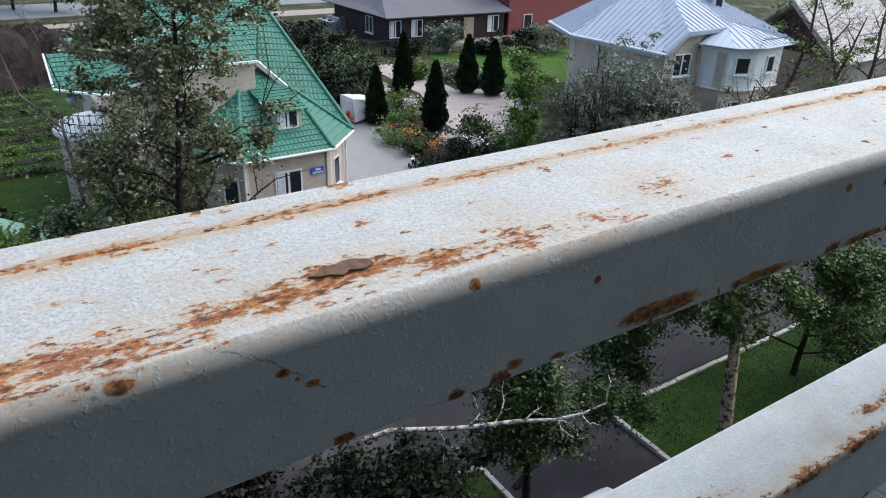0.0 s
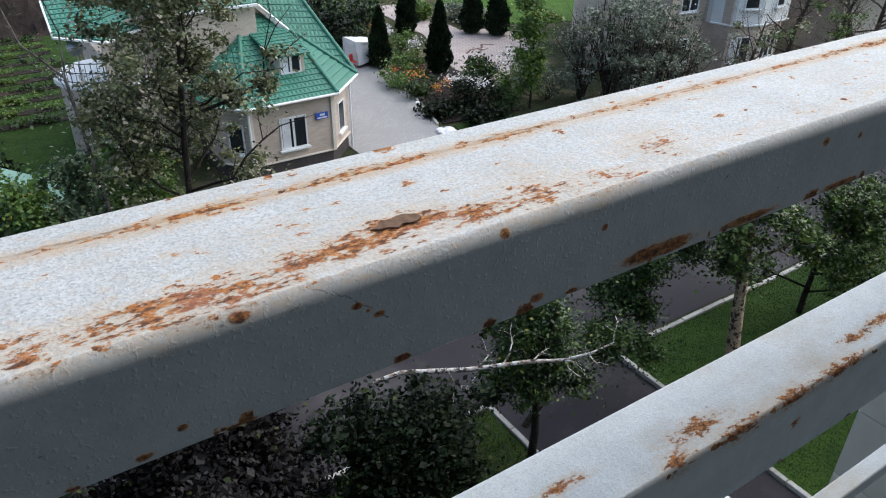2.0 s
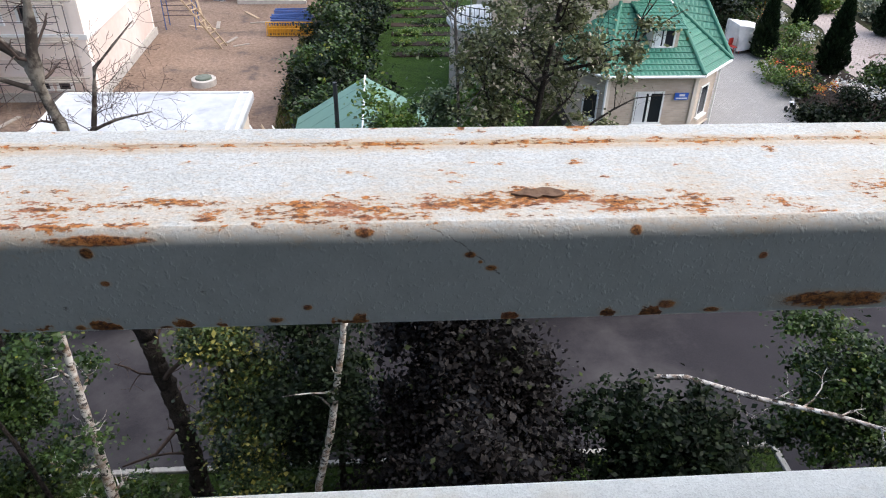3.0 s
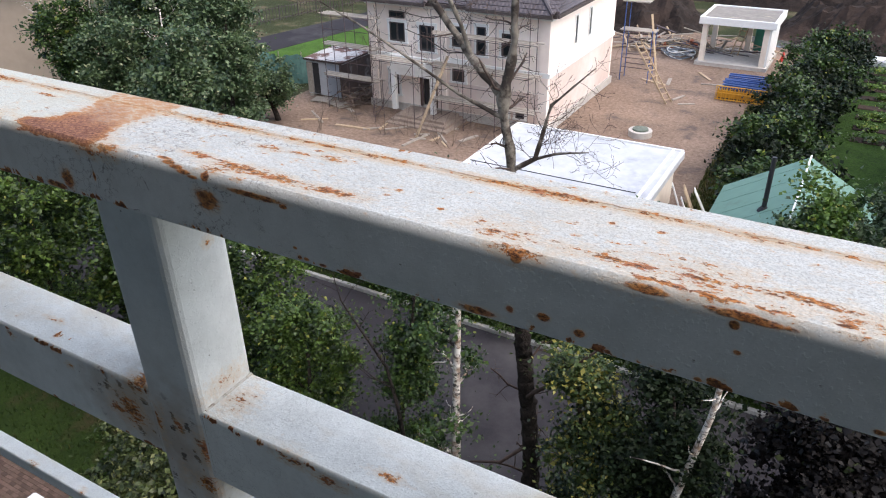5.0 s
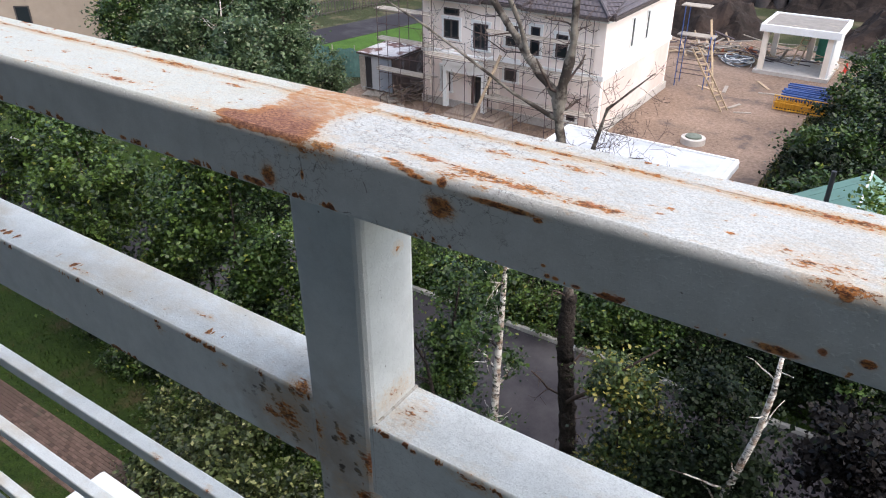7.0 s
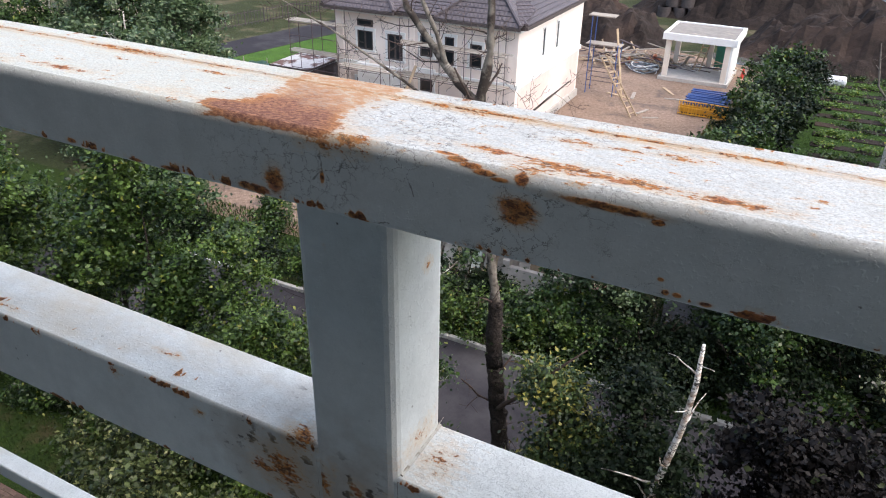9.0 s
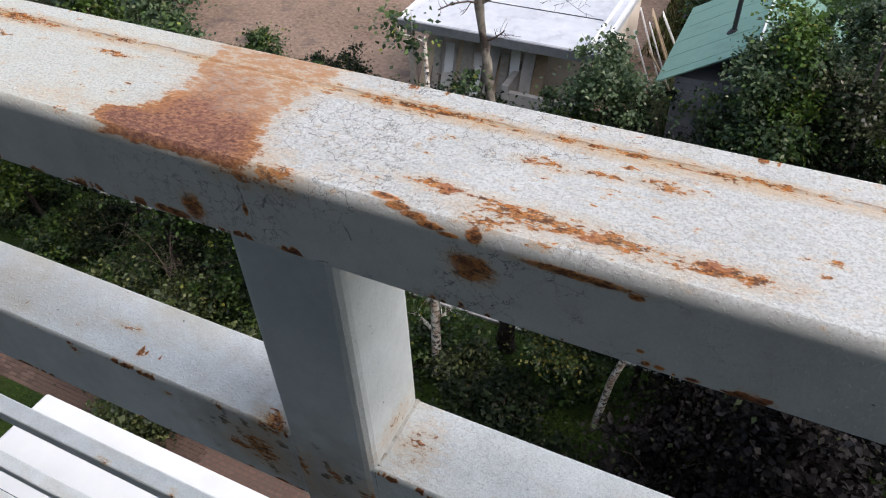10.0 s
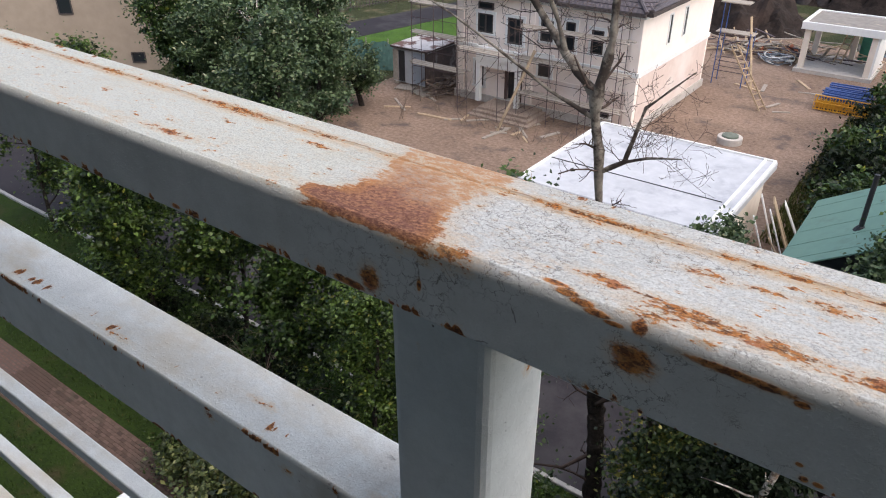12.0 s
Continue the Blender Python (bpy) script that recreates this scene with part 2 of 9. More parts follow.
def branch_out(rng, rows, count, reach, depth, out, tips, lift=0.05, first=0.3, thick=0.5, spread=1.0):
    """Side limbs off a limb, and theirs in turn; tips gathers where leaves sit."""
    for i in range(count):
        t = first + (1 - first) * (i + rng.uniform(0, 1)) / count
        k = min(int(t * (len(rows) - 1)), len(rows) - 2)
        f = t * (len(rows) - 1) - k
        p = rows[k][0].lerp(rows[k + 1][0], f)
        r = rows[k][1] * (1 - f) + rows[k + 1][1] * f
        d = (rows[k + 1][0] - rows[k][0]).normalized()
        side = Vector(rng.normal(size=3))
        side = (side - d * side.dot(d)).normalized() * spread
        ln = reach * rng.uniform(0.35, 1.4) * (1.15 - 0.6 * t)
        sub = limb(rng, p, d * 0.5 + side, ln, r * thick, max(r * 0.12, 0.004), 4, 0.22, lift)
        out.append(sub)
        tips.extend(q for q, _ in sub[2:])
        if depth > 0:
            branch_out(rng, sub, max(2, count // 2), reach * 0.5, depth - 1, out, tips, lift, 0.3, 0.55, spread)


def tree(name, loc, label, height, trunk_r, bark, leaf, seed, lean=(0.0, 0.0), boughs=9, reach=1.6, first=0.3, count=5000, size=0.12, spread=0.35, depth=1, lift=0.08, wander=0.06, droop=0.1, group="", category="tree", trunk_r1=None, keep=0.6):
    rng = np.random.default_rng(seed)
    e = thing(name, loc, label, category, 0, group)
    rows = limb(rng, (0, 0, -0.05), (lean[0], lean[1], 1), height, trunk_r, trunk_r1 or trunk_r * 0.25, 9, wander)
    out, tips = [], [rows[-1][0]]
    branch_out(rng, rows, boughs, reach, depth, out, tips, lift, first)
    part("trunk", tubes_mesh("trunk", [rows] + out, 7), bark, e)
    if leaf is not None:
        part("crown", quads_mesh("crown", leaves(rng, [tuple(t) for t in tips], spread, count, size, 0.4, droop, keep)), leaf, e)
    return e


def bush(name, loc, label, radius, height, leaf, bark, seed, count=2500, size=0.1, group="", category="bush", stems=9, clump=0.33):
    """A many-stemmed shrub."""
    rng = np.random.default_rng(seed)
    e = thing(name, loc, label, category, 0, group)
    out, tips = [], []
    for i in range(stems):
        a = rng.uniform(0, 6.283)
        k = rng.uniform(0.15, 1.0)
        rows = limb(rng, (0.1 * radius * math.cos(a), 0.1 * radius * math.sin(a), -0.03), (k * radius * math.cos(a), k * radius * math.sin(a), height * 0.85), math.hypot(height * 0.85, k * radius) * rng.uniform(0.75, 1.05), 0.018 + 0.006 * height, 0.006, 5, 0.12)
        out.append(rows)
        tips.extend(q for q, _ in rows[1:])
        branch_out(rng, rows, 3, radius * 0.5, 0, out, tips)
    part("branchwork", tubes_mesh("branchwork", out, 5), bark, e)
    part("crown", quads_mesh("crown", leaves(rng, [tuple(t) for t in tips], (radius * clump, radius * clump, height * 0.13), count, size, 0.4, 0.1)), leaf, e)
    return e

# ---------------------------------------------------------------- the materials
def rail_mat(name, marks, seam=None, wear=0.5, weld=False, spots=(), joint=None, edges=(), cracks=(), white=1.0):
    """Grey-white enamel on steel, with rust marks at (x, y, z, rx, ry, rz), a rusted seam line at y = seam, fine grime and hair cracks."""
    m, nt, b = node_mat(name)
    p = place_out(nt)
    warp = nt.nodes.new("ShaderNodeTexNoise")
    warp.inputs["Scale"].default_value, warp.inputs["Detail"].default_value = 130, 6
    warp.inputs["Roughness"].default_value = 0.7
    nt.links.new(p, warp.inputs["Vector"])
    wv = nt.nodes.new("ShaderNodeVectorMath")
    wv.operation = "MULTIPLY_ADD"
    nt.links.new(warp.outputs["Color"], wv.inputs[0])
    wv.inputs[1].default_value = (0.016, 0.008, 0.008)
    wv.inputs[2].default_value = (-0.008, -0.004, -0.004)
    av = nt.nodes.new("ShaderNodeVectorMath")
    av.operation = "ADD"
    nt.links.new(p, av.inputs[0])
    nt.links.new(wv.outputs[0], av.inputs[1])
    near = None
    for x, y, z, rx, ry, rz, *faint in marks:
        s = nt.nodes.new("ShaderNodeVectorMath")
        s.operation = "MULTIPLY_ADD"
        nt.links.new(av.outputs[0], s.inputs[0])
        s.inputs[1].default_value = (1 / rx, 1 / ry, 1 / rz)
        s.inputs[2].default_value = (-x / rx, -y / ry, -(14 + z) / rz)
        ln = nt.nodes.new("ShaderNodeVectorMath")
        ln.operation = "LENGTH"
        nt.links.new(s.outputs[0], ln.inputs[0])
        far = math_node(nt, "ADD", ln.outputs["Value"], faint[0]) if faint else ln.outputs["Value"]
        near = far if near is None else math_node(nt, "MINIMUM", near, far)
    tight = None
    for x, y, z, rx, ry, rz, *faint in spots:
        s = nt.nodes.new("ShaderNodeVectorMath")
        s.operation = "MULTIPLY_ADD"
        nt.links.new(p, s.inputs[0])
        s.inputs[1].default_value = (1 / rx, 1 / ry, 1 / rz)
        s.inputs[2].default_value = (-x / rx, -y / ry, -(14 + z) / rz)
        ln = nt.nodes.new("ShaderNodeVectorMath")
        ln.operation = "LENGTH"
        nt.links.new(s.outputs[0], ln.inputs[0])
        tight = ln.outputs["Value"] if tight is None else math_node(nt, "MINIMUM", tight, ln.outputs["Value"])
    fray = noise_out(nt, p, 620, 7, 0.75, (0.55, 1, 1))
    patchy = noise_out(nt, p, 260, 5, 0.65, (0.42, 1, 1))
    blotch = noise_out(nt, p, 45, 4, 0.6)
    sep = nt.nodes.new("ShaderNodeSeparateXYZ")
    nt.links.new(p, sep.inputs[0])
    up = nt.nodes.new("ShaderNodeSeparateXYZ")
    nt.links.new(nt.nodes.new("ShaderNodeNewGeometry").outputs["Normal"], up.inputs[0])
    upward = ramp(nt, up.outputs[2], 0.4, 0.9)
    if seam is not None:
        dy = math_node(nt, "ABSOLUTE", math_node(nt, "ADD", math_node(nt, "SUBTRACT", sep.outputs[1], seam), math_node(nt, "MULTIPLY_ADD", patchy, 0.006, -0.003)))
        dz = math_node(nt, "ABSOLUTE", math_node(nt, "SUBTRACT", sep.outputs[2], 14.0))
        strip = math_node(nt, "ADD", math_node(nt, "DIVIDE", dy, 0.0024), math_node(nt, "DIVIDE", dz, 0.004))
        broken = noise_out(nt, p, 14, 5, 0.65, (1, 0.1, 1))
        near = math_node(nt, "MINIMUM", near, math_node(nt, "MULTIPLY_ADD", ramp(nt, broken, 0.60, 0.36), 1.0, math_node(nt, "MULTIPLY_ADD", strip, 0.45, 0.18)))
        wavy = math_node(nt, "MULTIPLY_ADD", noise_out(nt, p, 60, 3, 0.6, (1, 0.2, 1)), 0.004, -0.002)
        lines = None
        for off_y in (-0.0012, 0.0022):
            q = math_node(nt, "ABSOLUTE", math_node(nt, "ADD", math_node(nt, "SUBTRACT", sep.outputs[1], seam + off_y), wavy if off_y > 0 else math_node(nt, "MULTIPLY", wavy, 0.4)))
            lines = q if lines is None else math_node(nt, "MINIMUM", lines, q)
        on_top = ramp(nt, dz, 0.006, 0.003)
        seam_stain = math_node(nt, "MULTIPLY", math_node(nt, "MULTIPLY", ramp(nt, math_node(nt, "ADD", dy, math_node(nt, "MULTIPLY_ADD", fray, 0.006, -0.003)), 0.0065, 0.001), on_top), math_node(nt, "MULTIPLY_ADD", ramp(nt, broken, 0.40, 0.56), 0.60, 0.38))
        seam_line = math_node(nt, "MULTIPLY", math_node(nt, "MULTIPLY", ramp(nt, lines, 0.0007, 0.0003), on_top), ramp(nt, noise_out(nt, p, 40, 4, 0.7, (1, 0.2, 1)), 0.40, 0.50))
        # a broken band of rust behind the inner edge
        band = math_node(nt, "ADD", math_node(nt, "DIVIDE", math_node(nt, "ABSOLUTE", math_node(nt, "SUBTRACT", sep.outputs[1], 0.0125)), 0.0075), math_node(nt, "DIVIDE", dz, 0.003))
        worn = noise_out(nt, p, 26, 5, 0.6, (0.8, 1, 1))
        ends = ramp(nt, math_node(nt, "ABSOLUTE", math_node(nt, "ADD", sep.outputs[0], 0.055)), 0.15, 0.22)
        near = math_node(nt, "MINIMUM", near, math_node(nt, "ADD", math_node(nt, "MULTIPLY_ADD", ramp(nt, worn, 0.62, 0.40), 1.2, math_node(nt, "MULTIPLY_ADD", band, 0.45, 0.12)), ends))
        # loose specks on the upper side
        speck = ramp(nt, noise_out(nt, p, 120, 4, 0.6, (0.6, 1, 1)), 0.67, 0.58)
        near = math_node(nt, "MINIMUM", near, math_node(nt, "ADD", math_node(nt, "MULTIPLY_ADD", speck, 1.6, 0.55), math_node(nt, "DIVIDE", dz, 0.004)))
    d = math_node(nt, "ADD", near, math_node(nt, "MULTIPLY_ADD", fray, 3.4, math_node(nt, "MULTIPLY_ADD", patchy, 3.4, -3.4)))
    # stained paint round the mark, orange rust, dark scale in the core
    halo, rust, core = ramp(nt, d, 2.1, 0.6), ramp(nt, d, 0.85, 0.60), ramp(nt, d, 0.10, -0.30)
    if tight is not None:      # spots with a firm outline: dark core, brown rim
        d2 = math_node(nt, "ADD", tight, math_node(nt, "MULTIPLY_ADD", fray, 0.75, math_node(nt, "MULTIPLY_ADD", blotch, 0.9, math_node(nt, "MULTIPLY_ADD", patchy, 0.8, -1.22))))
        halo = math_node(nt, "MAXIMUM", halo, math_node(nt, "MULTIPLY", ramp(nt, d2, 1.5, 0.8), 0.7))
        rust = math_node(nt, "MAXIMUM", rust, ramp(nt, d2, 1.02, 0.74))
        core = math_node(nt, "MAXIMUM", core, math_node(nt, "MULTIPLY", ramp(nt, d2, 0.62, 0.15), 0.6))
    for ey0, ez0, wide, at in edges:      # chipped paint strung along an edge
        ed = math_node(nt, "ADD", math_node(nt, "DIVIDE", math_node(nt, "ABSOLUTE", math_node(nt, "SUBTRACT", sep.outputs[2], 14 + ez0)), wide), math_node(nt, "DIVIDE", math_node(nt, "ABSOLUTE", math_node(nt, "SUBTRACT", sep.outputs[1], ey0)), 0.005))
        strung = math_node(nt, "ADD", ed, math_node(nt, "MULTIPLY", ramp(nt, noise_out(nt, p, 75, 3, 0.6, (1, 0.3, 0.6)), at + 0.05, at - 0.05), 1.6))
        strung = math_node(nt, "ADD", strung, math_node(nt, "MULTIPLY_ADD", fray, 2.0, -1.0))
        rust = math_node(nt, "MAXIMUM", rust, ramp(nt, strung, 1.0, 0.8))
        core = math_node(nt, "MAXIMUM", core, math_node(nt, "MULTIPLY", ramp(nt, strung, 0.8, 0.4), 0.8))
        halo = math_node(nt, "MAXIMUM", halo, math_node(nt, "MULTIPLY", ramp(nt, strung, 1.6, 0.9), 0.6))
    grime = noise_out(nt, p, 35, 6, 0.7)
    fine = noise_out(nt, p, 900, 3, 0.7)
    paint = mix(nt, ramp(nt, grime, 0.35, 0.75), tuple(c * white for c in (0.662, 0.674, 0.650)), tuple(c * white for c in (0.535, 0.547, 0.522)))
    specks = math_node(nt, "MULTIPLY", math_node(nt, "MULTIPLY", ramp(nt, fine, 0.50, 0.60), math_node(nt, "MULTIPLY_ADD", upward, 0.8, 0.2)), wear)
    mott = noise_out(nt, p, 430, 5, 0.75, (0.85, 1, 1))
    weathered = upward
    if seam is not None:       # beyond the weld the paint kept a smooth, yellowed skin
        kept = math_node(nt, "MULTIPLY", upward, ramp(nt, math_node(nt, "MULTIPLY_ADD", blotch, 0.06, sep.outputs[0]), -0.515, -0.560))
        weathered = math_node(nt, "SUBTRACT", upward, math_node(nt, "MULTIPLY", kept, 0.85))
        paint = mix(nt, math_node(nt, "MULTIPLY", kept, 0.7), paint, (0.655, 0.665, 0.585))
    paint = mix(nt, math_node(nt, "MULTIPLY", math_node(nt, "MULTIPLY", ramp(nt, mott, 0.50, 0.60), weathered), wear * 0.62), paint, (0.36, 0.37, 0.36))
    paint = mix(nt, math_node(nt, "MULTIPLY", math_node(nt, "MULTIPLY", ramp(nt, mott, 0.50, 0.40), weathered), wear * 0.40), paint, (0.78, 0.785, 0.765))
    paint = mix(nt, specks, paint, (0.30, 0.30, 0.28))
    yellow = math_node(nt, "MULTIPLY", ramp(nt, noise_out(nt, p, 12, 6, 0.65, (0.5, 1, 1)), 0.48, 0.70), math_node(nt, "MULTIPLY", upward, 0.40 if seam is not None else 0.75))
    paint = mix(nt, yellow, paint, (0.55, 0.45, 0.30))
    # dark pits
    pit = nt.nodes.new("ShaderNodeTexVoronoi")
    pit.inputs["Scale"].default_value = 120
    nt.links.new(p, pit.inputs["Vector"])
    pitted = math_node(nt, "MULTIPLY", ramp(nt, math_node(nt, "ADD", pit.outputs["Distance"], math_node(nt, "MULTIPLY_ADD", fray, 0.5, -0.25)), 0.12, 0.05), ramp(nt, noise_out(nt, p, 30, 5, 0.7), 0.57, 0.63))
    if joint:                   # crowded chips and a brown wash round the welded joint
        jx = math_node(nt, "DIVIDE", math_node(nt, "SUBTRACT", sep.outputs[0], joint[0]), joint[2])
        jz = math_node(nt, "DIVIDE", math_node(nt, "SUBTRACT", sep.outputs[2], 14 + joint[1]), joint[3])
        jd = math_node(nt, "ADD", math_node(nt, "SQRT", math_node(nt, "ADD", math_node(nt, "MULTIPLY", jx, jx), math_node(nt, "MULTIPLY", jz, jz))), math_node(nt, "MULTIPLY_ADD", blotch, 2.0, -1.0))
        chip = nt.nodes.new("ShaderNodeTexVoronoi")
        chip.inputs["Scale"].default_value = 85
        mpj = nt.nodes.new("ShaderNodeMapping")
        mpj.inputs["Scale"].default_value = (1.0, 1.0, 0.6)
        nt.links.new(av.outputs[0], mpj.inputs[0])
        nt.links.new(mpj.outputs[0], chip.inputs["Vector"])
        chipped = math_node(nt, "MULTIPLY", ramp(nt, math_node(nt, "ADD", chip.outputs["Distance"], math_node(nt, "MULTIPLY_ADD", patchy, 1.6, -0.8)), 0.26, 0.18), ramp(nt, jd, 1.1, 0.6))
        pitted = math_node(nt, "MAXIMUM", pitted, chipped)
        paint = mix(nt, math_node(nt, "MULTIPLY", ramp(nt, jd, 1.4, 0.2), 0.6), paint, (0.32, 0.21, 0.12))
    paint = mix(nt, math_node(nt, "MULTIPLY", pitted, 0.92), paint, (0.060, 0.040, 0.028))
    # hair cracks
    vor = nt.nodes.new("ShaderNodeTexVoronoi")
    vor.feature = "DISTANCE_TO_EDGE"
    vor.inputs["Scale"].default_value = 150
    nt.links.new(av.outputs[0], vor.inputs["Vector"])
    cracked = math_node(nt, "MULTIPLY", ramp(nt, vor.outputs["Distance"], 0.026, 0.008), math_node(nt, "MULTIPLY", ramp(nt, noise_out(nt, p, 22, 4), 0.42, 0.52), math_node(nt, "MULTIPLY_ADD", ramp(nt, math_node(nt, "ABSOLUTE", math_node(nt, "ADD", sep.outputs[0], 0.46)), 0.16, 0.05), 0.85 * min(1.0, wear / 0.52) ** 2, 0.04)))
    paint = mix(nt, cracked, paint, (0.10, 0.09, 0.08))
    if seam is not None:
        paint = mix(nt, seam_stain, paint, (0.50, 0.36, 0.22))
        paint = mix(nt, math_node(nt, "MULTIPLY", seam_line, 0.8), paint, (0.17, 0.085, 0.045))
    split = None
    jag = nt.nodes.new("ShaderNodeVectorMath")
    jag.operation = "MULTIPLY_ADD"
    nt.links.new(wv.outputs[0], jag.inputs[0])
    jag.inputs[1].default_value = (0.35, 0.5, 0.7)
    nt.links.new(p, jag.inputs[2])
    for (ax_, ay_, az_), (bx_, by_, bz_), wide in cracks:      # single cracks in the paint, each a crooked line
        rel = nt.nodes.new("ShaderNodeVectorMath")
        rel.operation = "SUBTRACT"
        nt.links.new(jag.outputs[0], rel.inputs[0])
        rel.inputs[1].default_value = (ax_, ay_, 14 + az_)
        d3 = Vector((bx_ - ax_, by_ - ay_, bz_ - az_))
        dot = nt.nodes.new("ShaderNodeVectorMath")
        dot.operation = "DOT_PRODUCT"
        nt.links.new(rel.outputs[0], dot.inputs[0])
        dot.inputs[1].default_value = d3 / d3.length_squared
        along = math_node(nt, "MULTIPLY", dot.outputs["Value"], -1.0)
        along = math_node(nt, "MINIMUM", math_node(nt, "MAXIMUM", along, -1.0), 0.0)
        back = nt.nodes.new("ShaderNodeVectorMath")
        back.operation = "SCALE"
        back.inputs[0].default_value = d3
        nt.links.new(along, back.inputs["Scale"])
        gap = nt.nodes.new("ShaderNodeVectorMath")
        gap.operation = "ADD"
        nt.links.new(rel.outputs[0], gap.inputs[0])
        nt.links.new(back.outputs[0], gap.inputs[1])
        ln = nt.nodes.new("ShaderNodeVectorMath")
        ln.operation = "LENGTH"
        nt.links.new(gap.outputs[0], ln.inputs[0])
        q = math_node(nt, "DIVIDE", ln.outputs["Value"], wide)
        split = q if split is None else math_node(nt, "MINIMUM", split, q)
    if split is not None:
        paint = mix(nt, math_node(nt, "MULTIPLY", ramp(nt, split, 0.85, 0.35), 0.65), paint, (0.075, 0.060, 0.050))
    col = mix(nt, math_node(nt, "MULTIPLY", halo, 0.55), paint, (0.64, 0.45, 0.25))
    grain = noise_out(nt, p, 620, 5, 0.8, (0.6, 1, 1))
    tone = mix(nt, ramp(nt, grain, 0.42, 0.54), (0.105, 0.034, 0.016), (0.56, 0.205, 0.048))
    tone = mix(nt, math_node(nt, "MULTIPLY", ramp(nt, patchy, 0.47, 0.57), 0.42), tone, (0.64, 0.34, 0.13))
    tone = mix(nt, math_node(nt, "MULTIPLY", ramp(nt, blotch, 0.54, 0.60), 0.6), tone, (0.40, 0.15, 0.085))
    scab = noise_out(nt, p, 330, 4, 0.65, (0.6, 1, 1))
    tone = mix(nt, math_node(nt, "MULTIPLY", ramp(nt, scab, 0.53, 0.59), 0.85), tone, (0.085, 0.030, 0.015))
    col = mix(nt, math_node(nt, "MULTIPLY", rust, 0.94), col, tone)
    col = mix(nt, math_node(nt, "MULTIPLY", core, 0.9), col, mix(nt, ramp(nt, grain, 0.45, 0.6), (0.075, 0.026, 0.012), (0.29, 0.100, 0.028)))
    if weld:
        # the bare ground-off weld over the post: red-brown scale towards the balcony, thin tan film beyond
        off = math_node(nt, "ABSOLUTE", math_node(nt, "ADD", sep.outputs[0], 0.543))
        cy = math_node(nt, "SUBTRACT", sep.outputs[1], 0.040)
        half = math_node(nt, "MULTIPLY_ADD", math_node(nt, "MULTIPLY", cy, cy), 6.0, 0.0265)
        wd = math_node(nt, "DIVIDE", off, half)
        ex = math_node(nt, "DIVIDE", math_node(nt, "ADD", sep.outputs[0], 0.568), 0.022)
        ey = math_node(nt, "DIVIDE", math_node(nt, "SUBTRACT", sep.outputs[1], 0.0095), 0.0085)
        tail = math_node(nt, "SQRT", math_node(nt, "ADD", math_node(nt, "MULTIPLY", ex, ex), math_node(nt, "MULTIPLY", ey, ey)))
        wd = math_node(nt, "MINIMUM", wd, tail)
        low = math_node(nt, "ADD", math_node(nt, "DIVIDE", math_node(nt, "SUBTRACT", 13.9965, sep.outputs[2]), 0.006), 1.0)
        wd = math_node(nt, "MAXIMUM", wd, low)
        wd = math_node(nt, "ADD", wd, math_node(nt, "MULTIPLY_ADD", fray, 0.5, math_node(nt, "MULTIPLY_ADD", blotch, 0.7, math_node(nt, "MULTIPLY_ADD", patchy, 0.6, -0.9))))
        inside = ramp(nt, wd, 1.04, 0.94)
        edge = ramp(nt, wd, 1.45, 0.95)
        beyond = ramp(nt, math_node(nt, "ADD", sep.outputs[1], math_node(nt, "MULTIPLY_ADD", blotch, 0.05, math_node(nt, "MULTIPLY", math_node(nt, "ADD", sep.outputs[0], 0.543), 0.25))), 0.052, 0.080)
        scale_tone = mix(nt, ramp(nt, grain, 0.42, 0.58), (0.175, 0.072, 0.052), (0.50, 0.24, 0.13))
        scale_tone = mix(nt, math_node(nt, "MULTIPLY", ramp(nt, patchy, 0.48, 0.58), 0.60), scale_tone, (0.27, 0.118, 0.085))
        scale_tone = mix(nt, math_node(nt, "MULTIPLY", ramp(nt, wd, 0.62, 0.95), 0.75), scale_tone, (0.58, 0.255, 0.085))
        scale_tone = mix(nt, math_node(nt, "MULTIPLY", ramp(nt, math_node(nt, "ADD", sep.outputs[1], math_node(nt, "MULTIPLY_ADD", blotch, 0.08, -0.04)), 0.036, 0.004), math_node(nt, "MULTIPLY", ramp(nt, fray, 0.58, 0.44), 0.6)), scale_tone, (0.100, 0.036, 0.030))
        film = mix(nt, ramp(nt, patchy, 0.46, 0.56), (0.50, 0.27, 0.14), (0.56, 0.46, 0.35))
        film = mix(nt, ramp(nt, fray, 0.50, 0.60), film, (0.52, 0.235, 0.095))
        bare = mix(nt, beyond, scale_tone, film)
        col = mix(nt, math_node(nt, "MULTIPLY", edge, 0.35), col, (0.60, 0.42, 0.24))
        col = mix(nt, math_node(nt, "MULTIPLY", inside, math_node(nt, "MULTIPLY_ADD", beyond, -0.15, 0.97)), col, bare)
        rust = math_node(nt, "MAXIMUM", rust, inside)
    nt.links.new(col, b.inputs["Base Color"])
    nt.links.new(math_node(nt, "MULTIPLY_ADD", rust, 0.45, math_node(nt, "MULTIPLY_ADD", grime, 0.25, 0.42)), b.inputs["Roughness"])
    b.inputs["Specular IOR Level"].default_value = 0.3
    lumps = math_node(nt, "ADD", math_node(nt, "MULTIPLY", noise_out(nt, p, 160, 3, 0.5), 0.7), math_node(nt, "MULTIPLY", ramp(nt, noise_out(nt, p, 420, 2, 0.5), 0.56, 0.72), 0.55))
